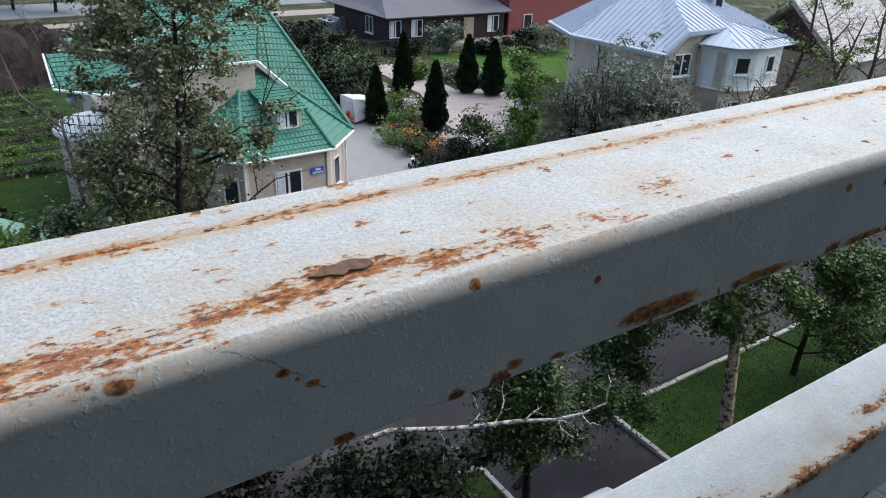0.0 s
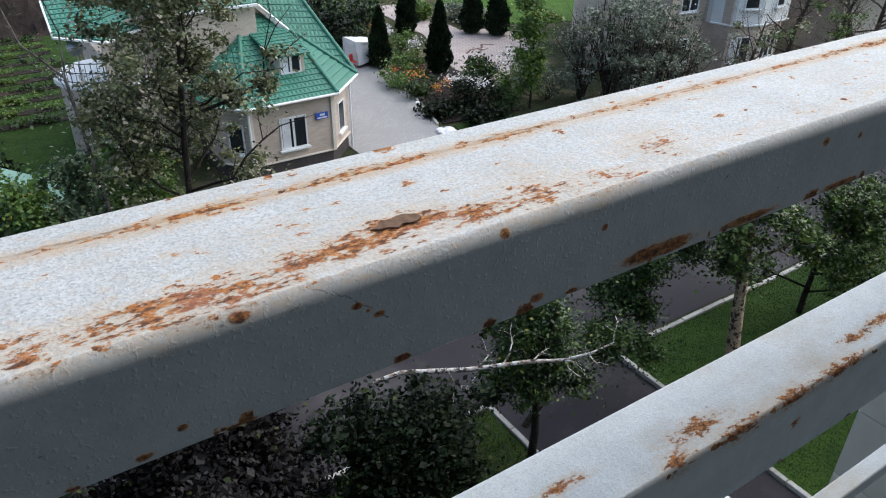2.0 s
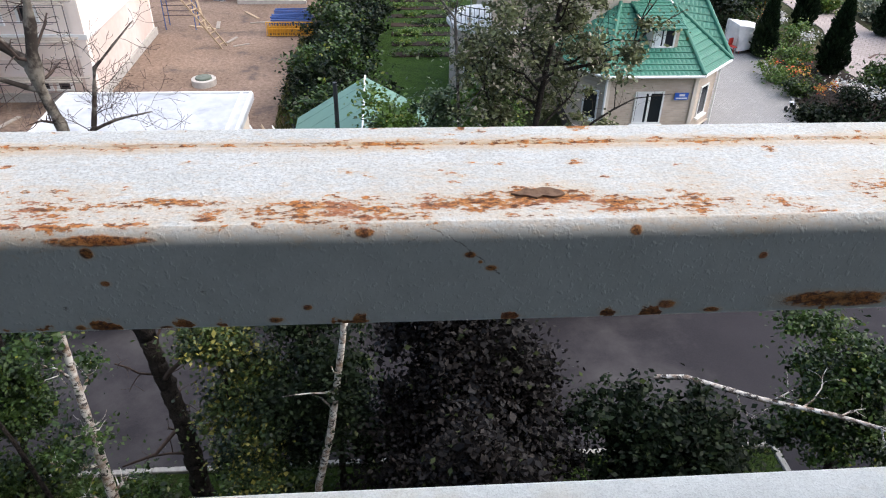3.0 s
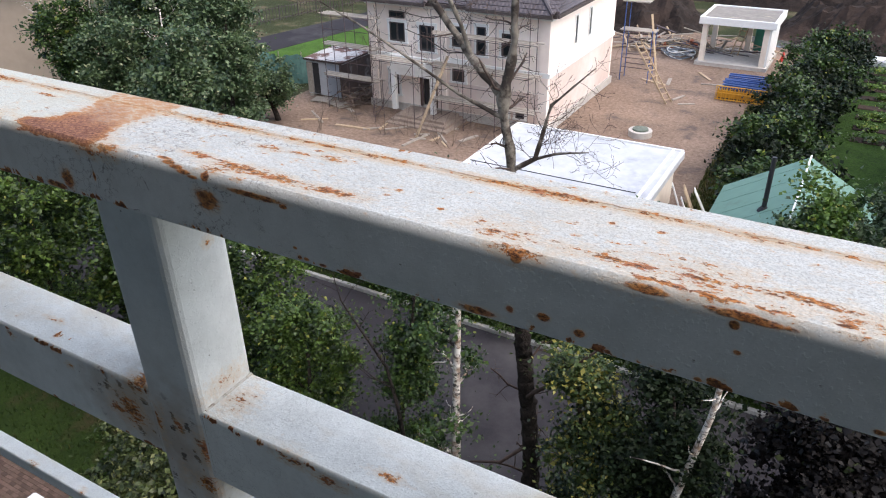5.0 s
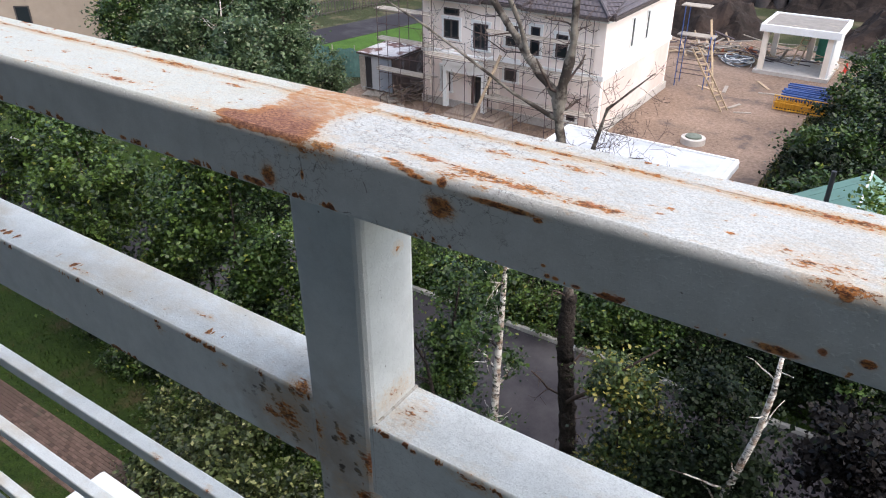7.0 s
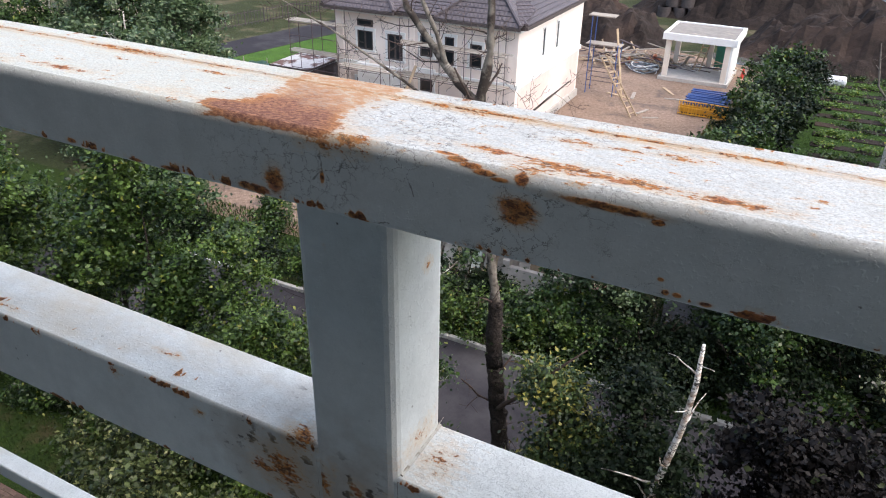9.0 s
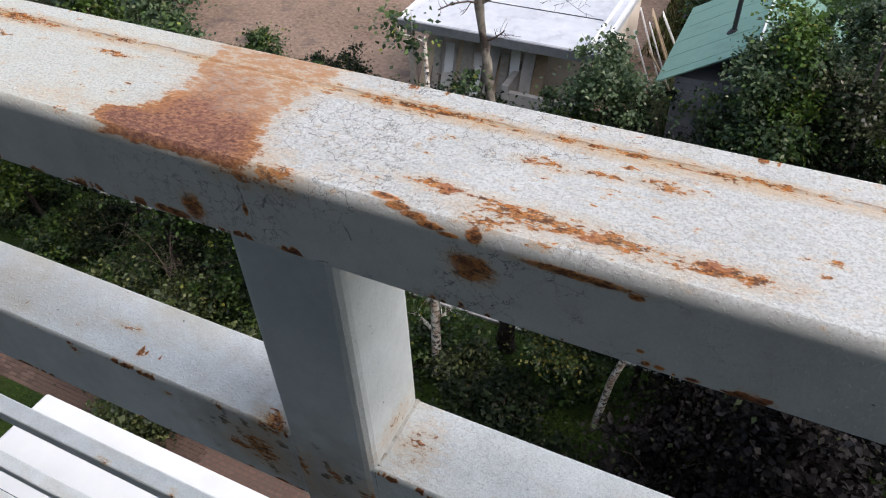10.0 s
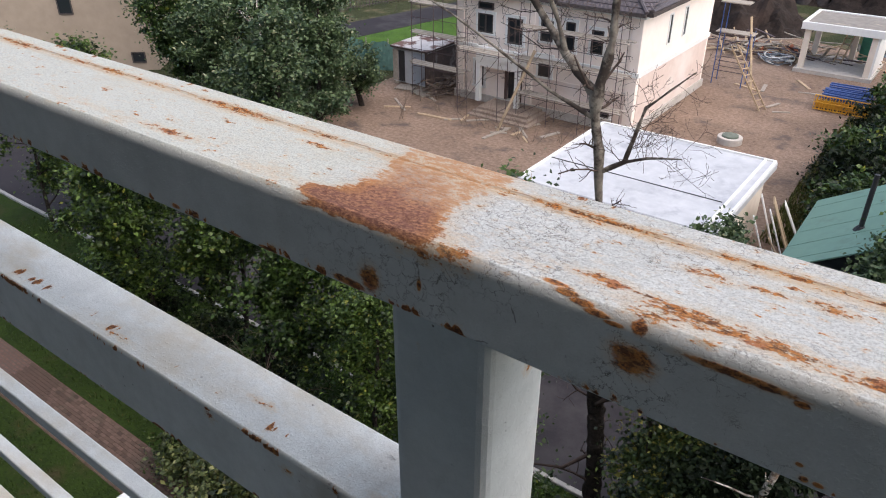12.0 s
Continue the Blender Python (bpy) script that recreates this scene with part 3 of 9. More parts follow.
    height = math_node(nt, "ADD", math_node(nt, "MULTIPLY", math_node(nt, "MULTIPLY", rust, fray), 1.1), math_node(nt, "MULTIPLY_ADD", lumps, 0.5, math_node(nt, "MULTIPLY", math_node(nt, "ADD", cracked, pitted), -0.6)))
    bump(nt, b, height, 0.45, 0.0012)
    return m



# marks: centre (x, y, z below the rail's top) and half sizes
TOP_MARKS = [
    (-0.497, 0.001, -0.001, 0.010, 0.005, 0.005), (-0.512, 0.000, -0.004, 0.012, 0.004, 0.004),
    # flakes along the inner edge
    (-0.436, 0.018, 0, 0.014, 0.003, 0.004), (-0.402, 0.014, 0, 0.022, 0.005, 0.004), (-0.375, 0.013, 0, 0.018, 0.004, 0.004), (-0.340, 0.013, 0, 0.016, 0.004, 0.004), (-0.415, 0.006, 0, 0.010, 0.003, 0.004),
    (-0.232, 0.003, -0.001, 0.010, 0.003, 0.004), (-0.068, 0.014, 0, 0.022, 0.005, 0.004), (-0.016, 0.015, 0, 0.026, 0.006, 0.004), (0.006, 0.019, 0, 0.012, 0.0045, 0.004, -0.55), (0.034, 0.014, 0, 0.020, 0.004, 0.004), (0.128, 0.022, 0, 0.024, 0.018, 0.006, 0.75),
    (-0.172, 0.006, 0, 0.013, 0.0022, 0.004), (-0.150, 0.0045, 0, 0.015, 0.0018, 0.004), (-0.127, 0.0055, 0, 0.007, 0.0020, 0.004), (-0.103, 0.008, 0, 0.005, 0.0020, 0.004), (-0.054, 0.0066, 0, 0.006, 0.0040, 0.004), (0.030, 0.009, 0, 0.014, 0.0020, 0.004), (-0.190, 0.014, 0, 0.022, 0.003, 0.004), (-0.158, 0.0155, 0, 0.014, 0.0025, 0.004), (-0.120, 0.018, 0, 0.024, 0.003, 0.004),
    (-0.408, 0.044, 0, 0.009, 0.003, 0.003), (-0.386, 0.046, 0, 0.008, 0.002, 0.003), (-0.365, 0.048, 0, 0.007, 0.003, 0.003), (-0.700, 0.015, 0, 0.020, 0.003, 0.003), (-0.620, 0.050, 0, 0.010, 0.002, 0.003),
]
FRONT_MARKS = [
    # the edge and the face towards the balcony
    (-0.4525, 0.0056, 0, 0.0055, 0.0018, 0.002), (-0.4460, 0.0031, -0.0004, 0.0055, 0.0018, 0.002), (-0.4390, 0.0008, -0.0012, 0.0058, 0.0022, 0.0016), (-0.4320, 0, -0.0030, 0.0058, 0.003, 0.0014), (-0.4255, 0, -0.0046, 0.0045, 0.003, 0.0010), (-0.4165, 0.001, -0.0026, 0.0030, 0.004, 0.0030), (-0.3575, 0, -0.0310, 0.0014, 0.003, 0.0010), (-0.3507, 0, -0.0360, 0.0020, 0.003, 0.0012), (-0.418, 0, -0.0165, 0.0088, 0.005, 0.0066), (-0.383, 0, -0.0062, 0.0225, 0.004, 0.0019), (-0.362, 0, -0.008, 0.002666, 0.004, 0.001364),
    (-0.541, 0, -0.030, 0.0060, 0.005, 0.0080), (-0.553, 0, -0.0365, 0.0100, 0.005, 0.0026), (-0.56, 0, -0.036, 0.004464, 0.005, 0.002232), (-0.513, 0, -0.022, 0.001364, 0.004, 0.003596), (-0.491, 0, -0.039, 0.002666, 0.004, 0.001364),
    (-0.136, 0.001, -0.003, 0.016, 0.004, 0.00186), (-0.141, 0, -0.007, 0.002232, 0.004, 0.002232), (-0.054, 0.001, -0.002, 0.003596, 0.004, 0.001798), (0.035, 0.001, -0.003, 0.002232, 0.004, 0.001798),
    (-0.0194, 0, -0.0109, 0.0020, 0.004, 0.0013), (-0.016, 0, -0.0138, 0.0009, 0.003, 0.0008), (-0.0125, 0, -0.0164, 0.0022, 0.004, 0.0012), (-0.138, 0, -0.019, 0.001798, 0.004, 0.001364), (-0.074, 0, -0.031, 0.001798, 0.004, 0.001364), (-0.085, 0, -0.036, 0.002666, 0.004, 0.001364),
    (0.031, 0, -0.037, 0.002666, 0.004, 0.001364), (0.051, 0, -0.034, 0.003596, 0.004, 0.002232), (0.068, 0, -0.037, 0.003596, 0.004, 0.001364), (0.115, 0, -0.034, 0.0224, 0.005, 0.00372), (0.17, 0, -0.036, 0.0208, 0.005, 0.00248), (0.081, 0, -0.014, 0.001798, 0.004, 0.001798),
    (0.215, 0, -0.01, 0.002666, 0.004, 0.002232), (0.243, 0, -0.013, 0.001798, 0.004, 0.001798), (0.24, 0, -0.037, 0.016, 0.004, 0.00248), (0.31, 0, -0.036, 0.024, 0.004, 0.00248),
    (-0.249, 0, -0.036, 0.0112, 0.004, 0.00248), (-0.234, 0, -0.03, 0.002232, 0.004, 0.002232), (-0.218, 0, -0.029, 0.0031, 0.004, 0.002232), (-0.201, 0, -0.032, 0.0031, 0.004, 0.002232), (-0.188, 0, -0.037, 0.001798, 0.004, 0.001364), (-0.232, 0.001, -0.003, 0.002666, 0.004, 0.002666), (-0.176, 0.001, -0.002, 0.0112, 0.004, 0.00186),
    (-0.15, 0, -0.037, 0.001798, 0.004, 0.001364), (-0.122, 0, -0.038, 0.002666, 0.004, 0.000868), (-0.685, 0, -0.036, 0.003596, 0.004, 0.001798), (-0.636, 0, -0.038, 0.005332, 0.004, 0.001364), (-0.612, 0, -0.038, 0.005332, 0.004, 0.001364), (-0.8, 0, -0.036, 0.005332, 0.004, 0.001364), (-0.355, 0, -0.036, 0.001798, 0.004, 0.001364), (-0.34, 0, -0.037, 0.002666, 0.004, 0.001364),
]
LOW_MARKS = [
    (-0.556, 0.018, -0.213, 0.010, 0.008, 0.010), (-0.572, 0.014, -0.245, 0.014, 0.005, 0.014), (-0.590, 0.014, -0.250, 0.008, 0.005, 0.006), (-0.690, 0.040, -0.212, 0.012, 0.003, 0.004, 0.5), (-0.850, 0.024, -0.212, 0.018, 0.003, 0.004, 0.5), (-0.640, 0.014, -0.226, 0.003, 0.004, 0.003), (-0.720, 0.014, -0.222, 0.003, 0.004, 0.003),
    (-0.470, 0.040, -0.212, 0.016, 0.020, 0.008, 0.75), (-0.399, 0.015, -0.218, 0.012, 0.004, 0.004), (-0.370, 0.015, -0.222, 0.012, 0.004, 0.004), (-0.330, 0.030, -0.212, 0.010, 0.003, 0.003),
    (0.190, 0.018, -0.214, 0.012, 0.006, 0.006), (0.220, 0.030, -0.212, 0.020, 0.006, 0.004), (0.247, 0.016, -0.215, 0.022, 0.005, 0.006), (0.300, 0.016, -0.214, 0.024, 0.005, 0.005), (0.354, 0.016, -0.214, 0.024, 0.005, 0.005), (0.393, 0.030, -0.212, 0.016, 0.004, 0.004), (0.311, 0.014, -0.242, 0.004, 0.004, 0.004), (0.430, 0.032, -0.212, 0.020, 0.004, 0.004), (0.450, 0.016, -0.216, 0.026, 0.005, 0.004),
    (0.050, 0.016, -0.213, 0.010, 0.004, 0.004), (0.120, 0.040, -0.212, 0.014, 0.003, 0.004),
]
POST_MARKS = [
    (-0.513, 0.0135, -0.235, 0.004, 0.004, 0.006), (-0.490, 0.0135, -0.250, 0.006, 0.004, 0.012), (-0.494, 0.0135, -0.290, 0.009, 0.004, 0.010), (-0.538, 0.0135, -0.240, 0.004, 0.004, 0.012), (-0.530, 0.0175, -0.225, 0.003, 0.004, 0.006), (-0.536, 0.0175, -0.262, 0.004, 0.004, 0.008), (-0.520, 0.0175, -0.290, 0.006, 0.004, 0.010), (-0.484, 0.050, -0.085, 0.003, 0.003, 0.003), (-0.485, 0.040, -0.200, 0.006, 0.022, 0.010, 0.75), (-0.524, 0.0175, -0.068, 0.002, 0.003, 0.002),
]
CRACKS = (
    ((-0.033, 0.002, -0.001), (-0.0265, 0, -0.003), 0.00035), ((-0.0265, 0, -0.003), (-0.0205, 0, -0.0085), 0.0004), ((-0.0205, 0, -0.0085), (-0.0095, 0, -0.0185), 0.0005), ((-0.040, 0, -0.005), (-0.033, 0.002, -0.001), 0.00035), ((-0.060, 0.001, -0.002), (-0.055, 0, -0.006), 0.0003),
    ((-0.513, 0.001, -0.002), (-0.513, 0, -0.021), 0.0008), ((-0.513, 0, -0.018), (-0.518, 0, -0.024), 0.0006), ((-0.496, 0.001, -0.003), (-0.504, 0, -0.018), 0.0006), ((-0.499, 0, -0.008), (-0.494, 0, -0.015), 0.0004), ((-0.468, 0, -0.012), (-0.465, 0, -0.021), 0.0005), ((-0.508, 0.003, -0.001), (-0.524, 0, -0.009), 0.0004), ((-0.478, 0.002, -0.001), (-0.482, 0, -0.011), 0.0004), ((-0.458, 0.001, -0.003), (-0.455, 0, -0.014), 0.0003), ((-0.495, 0, -0.041), (-0.478, 0, -0.037), 0.0006),
    ((-0.470, 0.045, 0), (-0.456, 0.022, 0), 0.0003), ((-0.462, 0.033, 0), (-0.440, 0.036, 0), 0.0003), ((-0.470, 0.022, 0), (-0.450, 0.026, 0), 0.0003))
M_RAIL = rail_mat("rusty_enamel", TOP_MARKS, 0.0610, 0.52, True, FRONT_MARKS, None, ((0.0, -0.0375, 0.0035, 0.57), (0.077, -0.0005, 0.0018, 0.62)), CRACKS)
# A white gain above 1 lightens the lower paint in place of front skylight.
M_RAIL_LOW = rail_mat("chipped_enamel", LOW_MARKS, None, 0.3, False, (), (-0.566, -0.248, 0.050, 0.040), ((0.0142, -0.2150, 0.0030, 0.55), (0.0142, -0.2770, 0.0025, 0.60), (0.0270, -0.2122, 0.0016, 0.61)), (), 1.2)
M_POST = rail_mat("post_enamel", POST_MARKS, None, 0.15, False, (), (-0.520, -0.258, 0.060, 0.055), ((0.0128, -0.300, 0.030, 0.64),), (), 1.08)
M_WELD = surface("grimy_weld", (0.54, 0.53, 0.49), (0.38, 0.34, 0.28), 160, 40, 0.85, 0, 0.3, 0.0005, (0.12, 0.065, 0.035), 90, (0.52, 0.62))
M_BARS = rail_mat("bar_enamel", [(-0.80, 0.024, -0.43, 0.005, 0.003, 0.003), (-0.72, 0.024, -0.43, 0.004, 0.003, 0.003), (0.40, 0.024, -0.43, 0.006, 0.003, 0.003)], None, 0.2, white=1.2)

M_ASPHALT = surface("asphalt", (0.040, 0.037, 0.042), (0.024, 0.022, 0.026), 26, 0.35, 0.9, 0, 0.4, 0.006, (0.080, 0.075, 0.077), 0.22, (0.5, 0.72))
M_KERB = surface("kerb_concrete", (0.50, 0.49, 0.46), (0.30, 0.29, 0.27), 9, 1.2, 0.9, 0, 0.5, 0.01, (0.16, 0.16, 0.13), 1.7, (0.58, 0.75), 0.35)
M_GRASS = surface("lawn", (0.040, 0.080, 0.013), (0.009, 0.024, 0.004), 9, 0.6, 0.95, 0, 1.0, 0.08, (0.022, 0.050, 0.008), 2.6, (0.50, 0.66))
# Olive weedy lawn, with the shade of the near strips put into its colour.
M_WEEDY_SHADED = surface("weedy_grass", (0.036, 0.062, 0.011), (0.014, 0.027, 0.006), 12, 0.6, 0.95, 0, 1.0, 0.06, (0.055, 0.048, 0.022), 0.8, (0.54, 0.68))
M_GRASS_BRIGHT = surface("bright_lawn", (0.085, 0.165, 0.028), (0.03, 0.07, 0.014), 16, 0.5, 0.95, 0, 1.0, 0.05, (0.04, 0.08, 0.015), 0.6, (0.52, 0.7))
M_WILD = surface("rough_ground", (0.058, 0.068, 0.026), (0.018, 0.023, 0.011), 7, 0.3, 0.95, 0, 1.0, 0.08, (0.14, 0.11, 0.075), 0.3, (0.5, 0.7))
M_SOIL = surface("trodden_soil", (0.33, 0.238, 0.184), (0.145, 0.100, 0.074), 5.5, 0.22, 0.95, 0, 1.0, 0.09, (0.13, 0.10, 0.085), 0.5, (0.54, 0.66))
M_DARK_SOIL = surface("spoil_soil", (0.040, 0.030, 0.026), (0.015, 0.012, 0.011), 3, 0.3, 0.95, 0, 1.0, 0.1, (0.062, 0.042, 0.034), 0.2, (0.5, 0.68))
M_PAVER = brick_mat("grey_pavers", (0.43, 0.42, 0.41), (0.35, 0.34, 0.335), (0.17, 0.165, 0.16), 0.24, 0.12, 0.9, None, 0.012, 0.5, 0.5, 1)
M_COURT = brick_mat("pink_pavers", (0.56, 0.48, 0.44), (0.45, 0.38, 0.355), (0.25, 0.21, 0.195), 0.42, 0.42, 0.9, (0, 0, 0.6), 0.03, 0.4, 0.5, 1)
M_PATH = brick_mat("red_pavers", (0.20, 0.115, 0.085), (0.14, 0.085, 0.067), (0.10, 0.085, 0.07), 0.21, 0.105, 0.95, None, 0.016, 0.5, 0.5, 1)
M_GREEN_ROOF = surface("green_steel_tile", (0.048, 0.200, 0.138), (0.032, 0.150, 0.102), 4, 0.3, 0.55, 0.0, 0.15, 0.01)
M_GREEN_SHEET = surface("faded_green_sheet", (0.16, 0.29, 0.225), (0.12, 0.235, 0.18), 2.5, 0.4, 0.55, 0.1, 0.2, 0.01, (0.085, 0.13, 0.10), 0.7, (0.55, 0.75))
M_BRICK = wall_brick_mat("beige_brick", (0.68, 0.56, 0.46), (0.55, 0.44, 0.35), (0.62, 0.54, 0.46), 0.26, 0.085)
M_RENDER = surface("cream_render", (0.80, 0.72, 0.62), (0.70, 0.62, 0.53), 3, 0.5, 0.9, 0, 0.2, 0.01, (0.50, 0.45, 0.39), 0.5, (0.62, 0.85))
M_WHITE_RENDER = surface("new_render", (0.91, 0.815, 0.745), (0.86, 0.755, 0.685), 2.5, 0.35, 0.9, 0, 0.2, 0.01, (0.76, 0.65, 0.585), 0.3, (0.5, 0.75))
M_PINK_RENDER = surface("base_coat_render", (0.72, 0.60, 0.54), (0.64, 0.52, 0.46), 2.5, 0.3, 0.9, 0, 0.2, 0.01, (0.74, 0.68, 0.63), 0.3, (0.5, 0.7))
M_PLINTH = surface("dark_plinth", (0.10, 0.085, 0.08), (0.06, 0.05, 0.05), 6, 0.6, 0.9)
M_TRIM = surface("white_trim", (0.82, 0.82, 0.80), (0.74, 0.74, 0.72), 6, 0.8, 0.55, 0, 0.1, 0.004)
M_DARK_TILE = surface("brown_clay_tile", (0.105, 0.085, 0.09), (0.06, 0.05, 0.055), 5, 0.4, 0.5, 0, 0.3, 0.01)
M_STEEL_ROOF = surface("galvanised_roof", (0.40, 0.455, 0.54), (0.33, 0.38, 0.46), 1.4, 0.3, 0.5, 0.25, 0.1, 0.01, (0.36, 0.40, 0.47), 0.35, (0.5, 0.8))
M_DARK_WOOD = wall_brick_mat("dark_stained_timber", (0.050, 0.026, 0.022), (0.036, 0.020, 0.018), (0.012, 0.008, 0.008), 4.0, 0.16)
M_GREY_ROOF = surface("grey_shingle", (0.16, 0.155, 0.17), (0.11, 0.105, 0.12), 6, 0.4, 0.8, 0, 0.4, 0.01)
M_RED_WALL = surface("red_sheet_wall", (0.25, 0.062, 0.055), (0.19, 0.045, 0.042), 3, 0.5, 0.6, 0.1)
M_MEMBRANE = surface("white_membrane", (0.60, 0.605, 0.62), (0.44, 0.45, 0.47), 2.2, 0.5, 0.45, 0, 0.2, 0.01, (0.34, 0.35, 0.38), 0.9, (0.54, 0.70))
M_CONCRETE = surface("bare_concrete", (0.56, 0.53, 0.49), (0.42, 0.39, 0.36), 4, 0.5, 0.9, 0, 0.3, 0.01, (0.33, 0.30, 0.27), 0.6, (0.58, 0.78))
M_TIMBER = surface("raw_timber", (0.56, 0.43, 0.29), (0.38, 0.28, 0.18), 9, 1.0, 0.85, 0, 0.3, 0.005, None, 0.4, (0.5, 0.7), 0.35)
M_OLD_TIMBER = surface("grey_timber", (0.42, 0.38, 0.33), (0.27, 0.235, 0.20), 9, 1.0, 0.9, 0, 0.4, 0.005)
M_SCAFFOLD = surface("scaffold_steel", (0.13, 0.088, 0.088), (0.055, 0.044, 0.050), 9, 1.5, 0.6, 0.3)
M_BLUE_STEEL = surface("blue_steel", (0.05, 0.11, 0.33), (0.03, 0.065, 0.20), 7, 1.0, 0.5, 0.1)
M_YELLOW = surface("yellow_steel", (0.72, 0.40, 0.04), (0.55, 0.26, 0.03), 7, 1.0, 0.5, 0.1)
M_RED_PAINT = surface("red_plastic", (0.60, 0.06, 0.04), (0.45, 0.04, 0.03), 7, 1.0, 0.45)
M_GREEN_PLASTIC = surface("green_plastic", (0.02, 0.16, 0.11), (0.015, 0.10, 0.07), 5, 1.0, 0.5)
M_TARP = surface("pale_tarpaulin", (0.80, 0.80, 0.80), (0.62, 0.62, 0.64), 3, 0.9, 0.5, 0, 0.5, 0.04)
M_NET = surface("green_netting", (0.14, 0.27, 0.24), (0.08, 0.17, 0.155), 4, 0.8, 0.8, 0, 0.5, 0.03)
M_BLACK = surface("dark_rubber", (0.035, 0.035, 0.04), (0.02, 0.02, 0.022), 6, 1.0, 0.6)
M_SIGN = surface("blue_sign", (0.03, 0.12, 0.55), (0.025, 0.10, 0.46), 6, 1.0, 0.4)
M_WALL_TAN = surface("tan_render", (0.40, 0.32, 0.25), (0.34, 0.27, 0.21), 2, 0.3, 0.9, 0, 0.2, 0.01)
M_PURPLE_ROOF = surface("plum_steel_roof", (0.16, 0.14, 0.165), (0.11, 0.095, 0.115), 2, 0.4, 0.5, 0.2)
M_TILE_PANEL = surface("beige_stone_panel", (0.56, 0.51, 0.43), (0.48, 0.43, 0.36), 4, 0.9, 0.5, 0, 0.1, 0.004, None, 0.4, (0.5, 0.7), 0.18)
M_WALL_OUT = surface("outer_wall_panel", (0.42, 0.41, 0.39), (0.36, 0.35, 0.33), 4, 0.9, 0.6, 0, 0.1, 0.004, None, 0.4, (0.5, 0.7), 0.18)
# For unseen balcony surfaces; dark so that little light bounces onto the rail.
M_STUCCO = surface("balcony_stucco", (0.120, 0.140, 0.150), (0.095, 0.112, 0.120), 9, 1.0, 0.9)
M_CAR = surface("white_car_paint", (0.85, 0.86, 0.87), (0.82, 0.83, 0.84), 2, 0.8, 0.22, 0, 0.02, 0.001)
M_CABIN = surface("grey_painted_sheet", (0.52, 0.54, 0.57), (0.40, 0.42, 0.45), 3, 0.8, 0.6, 0, 0.2, 0.01, (0.20, 0.10, 0.07), 1.5, (0.60, 0.70))
M_CABIN_SIDE = surface("rusty_shaded_sheet", (0.11, 0.075, 0.065), (0.05, 0.040, 0.040), 5, 0.8, 0.8, 0, 0.2, 0.01, (0.20, 0.19, 0.19), 1.2, (0.58, 0.68))
M_STEP = surface("muddy_concrete", (0.36, 0.29, 0.24), (0.22, 0.17, 0.14), 6, 0.8, 0.9, 0, 0.4, 0.02)
M_METAL = surface("bright_metal", (0.55, 0.56, 0.58), (0.42, 0.43, 0.45), 8, 1.2, 0.4, 0.8)

M_GLASS, _nt, _b = node_mat("window_glass")
_b.inputs["Base Color"].default_value = (0.018, 0.022, 0.028, 1)
_b.inputs["Roughness"].default_value = 0.06
_b.inputs["Specular IOR Level"].default_value = 0.7
bump(_nt, _b, noise_out(_nt, place_out(_nt), 1.3, 1), 0.04, 0.02)
M_WATER, _nt, _b = node_mat("puddle_water")
_b.inputs["Base Color"].default_value = (0.10, 0.10, 0.09, 1)
_b.inputs["Roughness"].default_value = 0.05

M_BARK = surface("dark_bark", (0.060, 0.048, 0.040), (0.012, 0.010, 0.010), 14, 1.5, 0.95, 0, 1.0, 0.10)
M_GREY_BARK = surface("weathered_dead_wood", (0.27, 0.24, 0.20), (0.085, 0.070, 0.058), 9, 1.6, 0.95, 0, 0.9, 0.02, (0.048, 0.038, 0.032), 2.6, (0.47, 0.56))
M_PALE_TWIG = surface("pale_twig", (0.26, 0.20, 0.16), (0.13, 0.10, 0.085), 8, 1.0, 0.95)
M_TWIG = surface("brown_twig", (0.105, 0.075, 0.062), (0.050, 0.036, 0.032), 8, 1.0, 0.95)
M_BIRCH, _nt, _b = node_mat("birch_bark")
_p = place_out(_nt)
_band = noise_out(_nt, _p, 5.5, 6, 0.78, (1.0, 1.0, 1.9))
_low = noise_out(_nt, _p, 3, 4, 0.6, (1, 1, 1.2))
_c = mix(_nt, ramp(_nt, _low, 0.3, 0.7), (0.74, 0.71, 0.66), (0.56, 0.51, 0.45))
_c = mix(_nt, ramp(_nt, _band, 0.505, 0.535), _c, (0.045, 0.036, 0.032))
_c = mix(_nt, math_node(_nt, "MULTIPLY", ramp(_nt, noise_out(_nt, _p, 6, 4, 0.6), 0.50, 0.60), 0.65), _c, (0.30, 0.20, 0.135))
_nt.links.new(_c, _b.inputs["Base Color"])
_b.inputs["Roughness"].default_value = 0.85
bump(_nt, _b, _band, 0.5, 0.01)

M_OLD_BIRCH = surface("old_birch_bark", (0.50, 0.40, 0.29), (0.24, 0.17, 0.115), 5, 0.9, 0.9, 0, 0.8, 0.02, (0.045, 0.036, 0.030), 7, (0.50, 0.56))

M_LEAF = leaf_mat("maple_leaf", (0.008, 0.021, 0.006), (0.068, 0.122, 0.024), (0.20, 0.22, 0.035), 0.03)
# Near-black green: the shadow inside dense trees is put into the leaf colour.
M_LEAF_DEEP_SHADE = leaf_mat("deep_shade_leaf", (0.006, 0.011, 0.006), (0.019, 0.030, 0.012), (0.06, 0.08, 0.025), 0.02, 0.1, 0.12)
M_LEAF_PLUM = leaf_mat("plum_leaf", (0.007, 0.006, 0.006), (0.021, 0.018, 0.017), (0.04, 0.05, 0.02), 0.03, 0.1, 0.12)
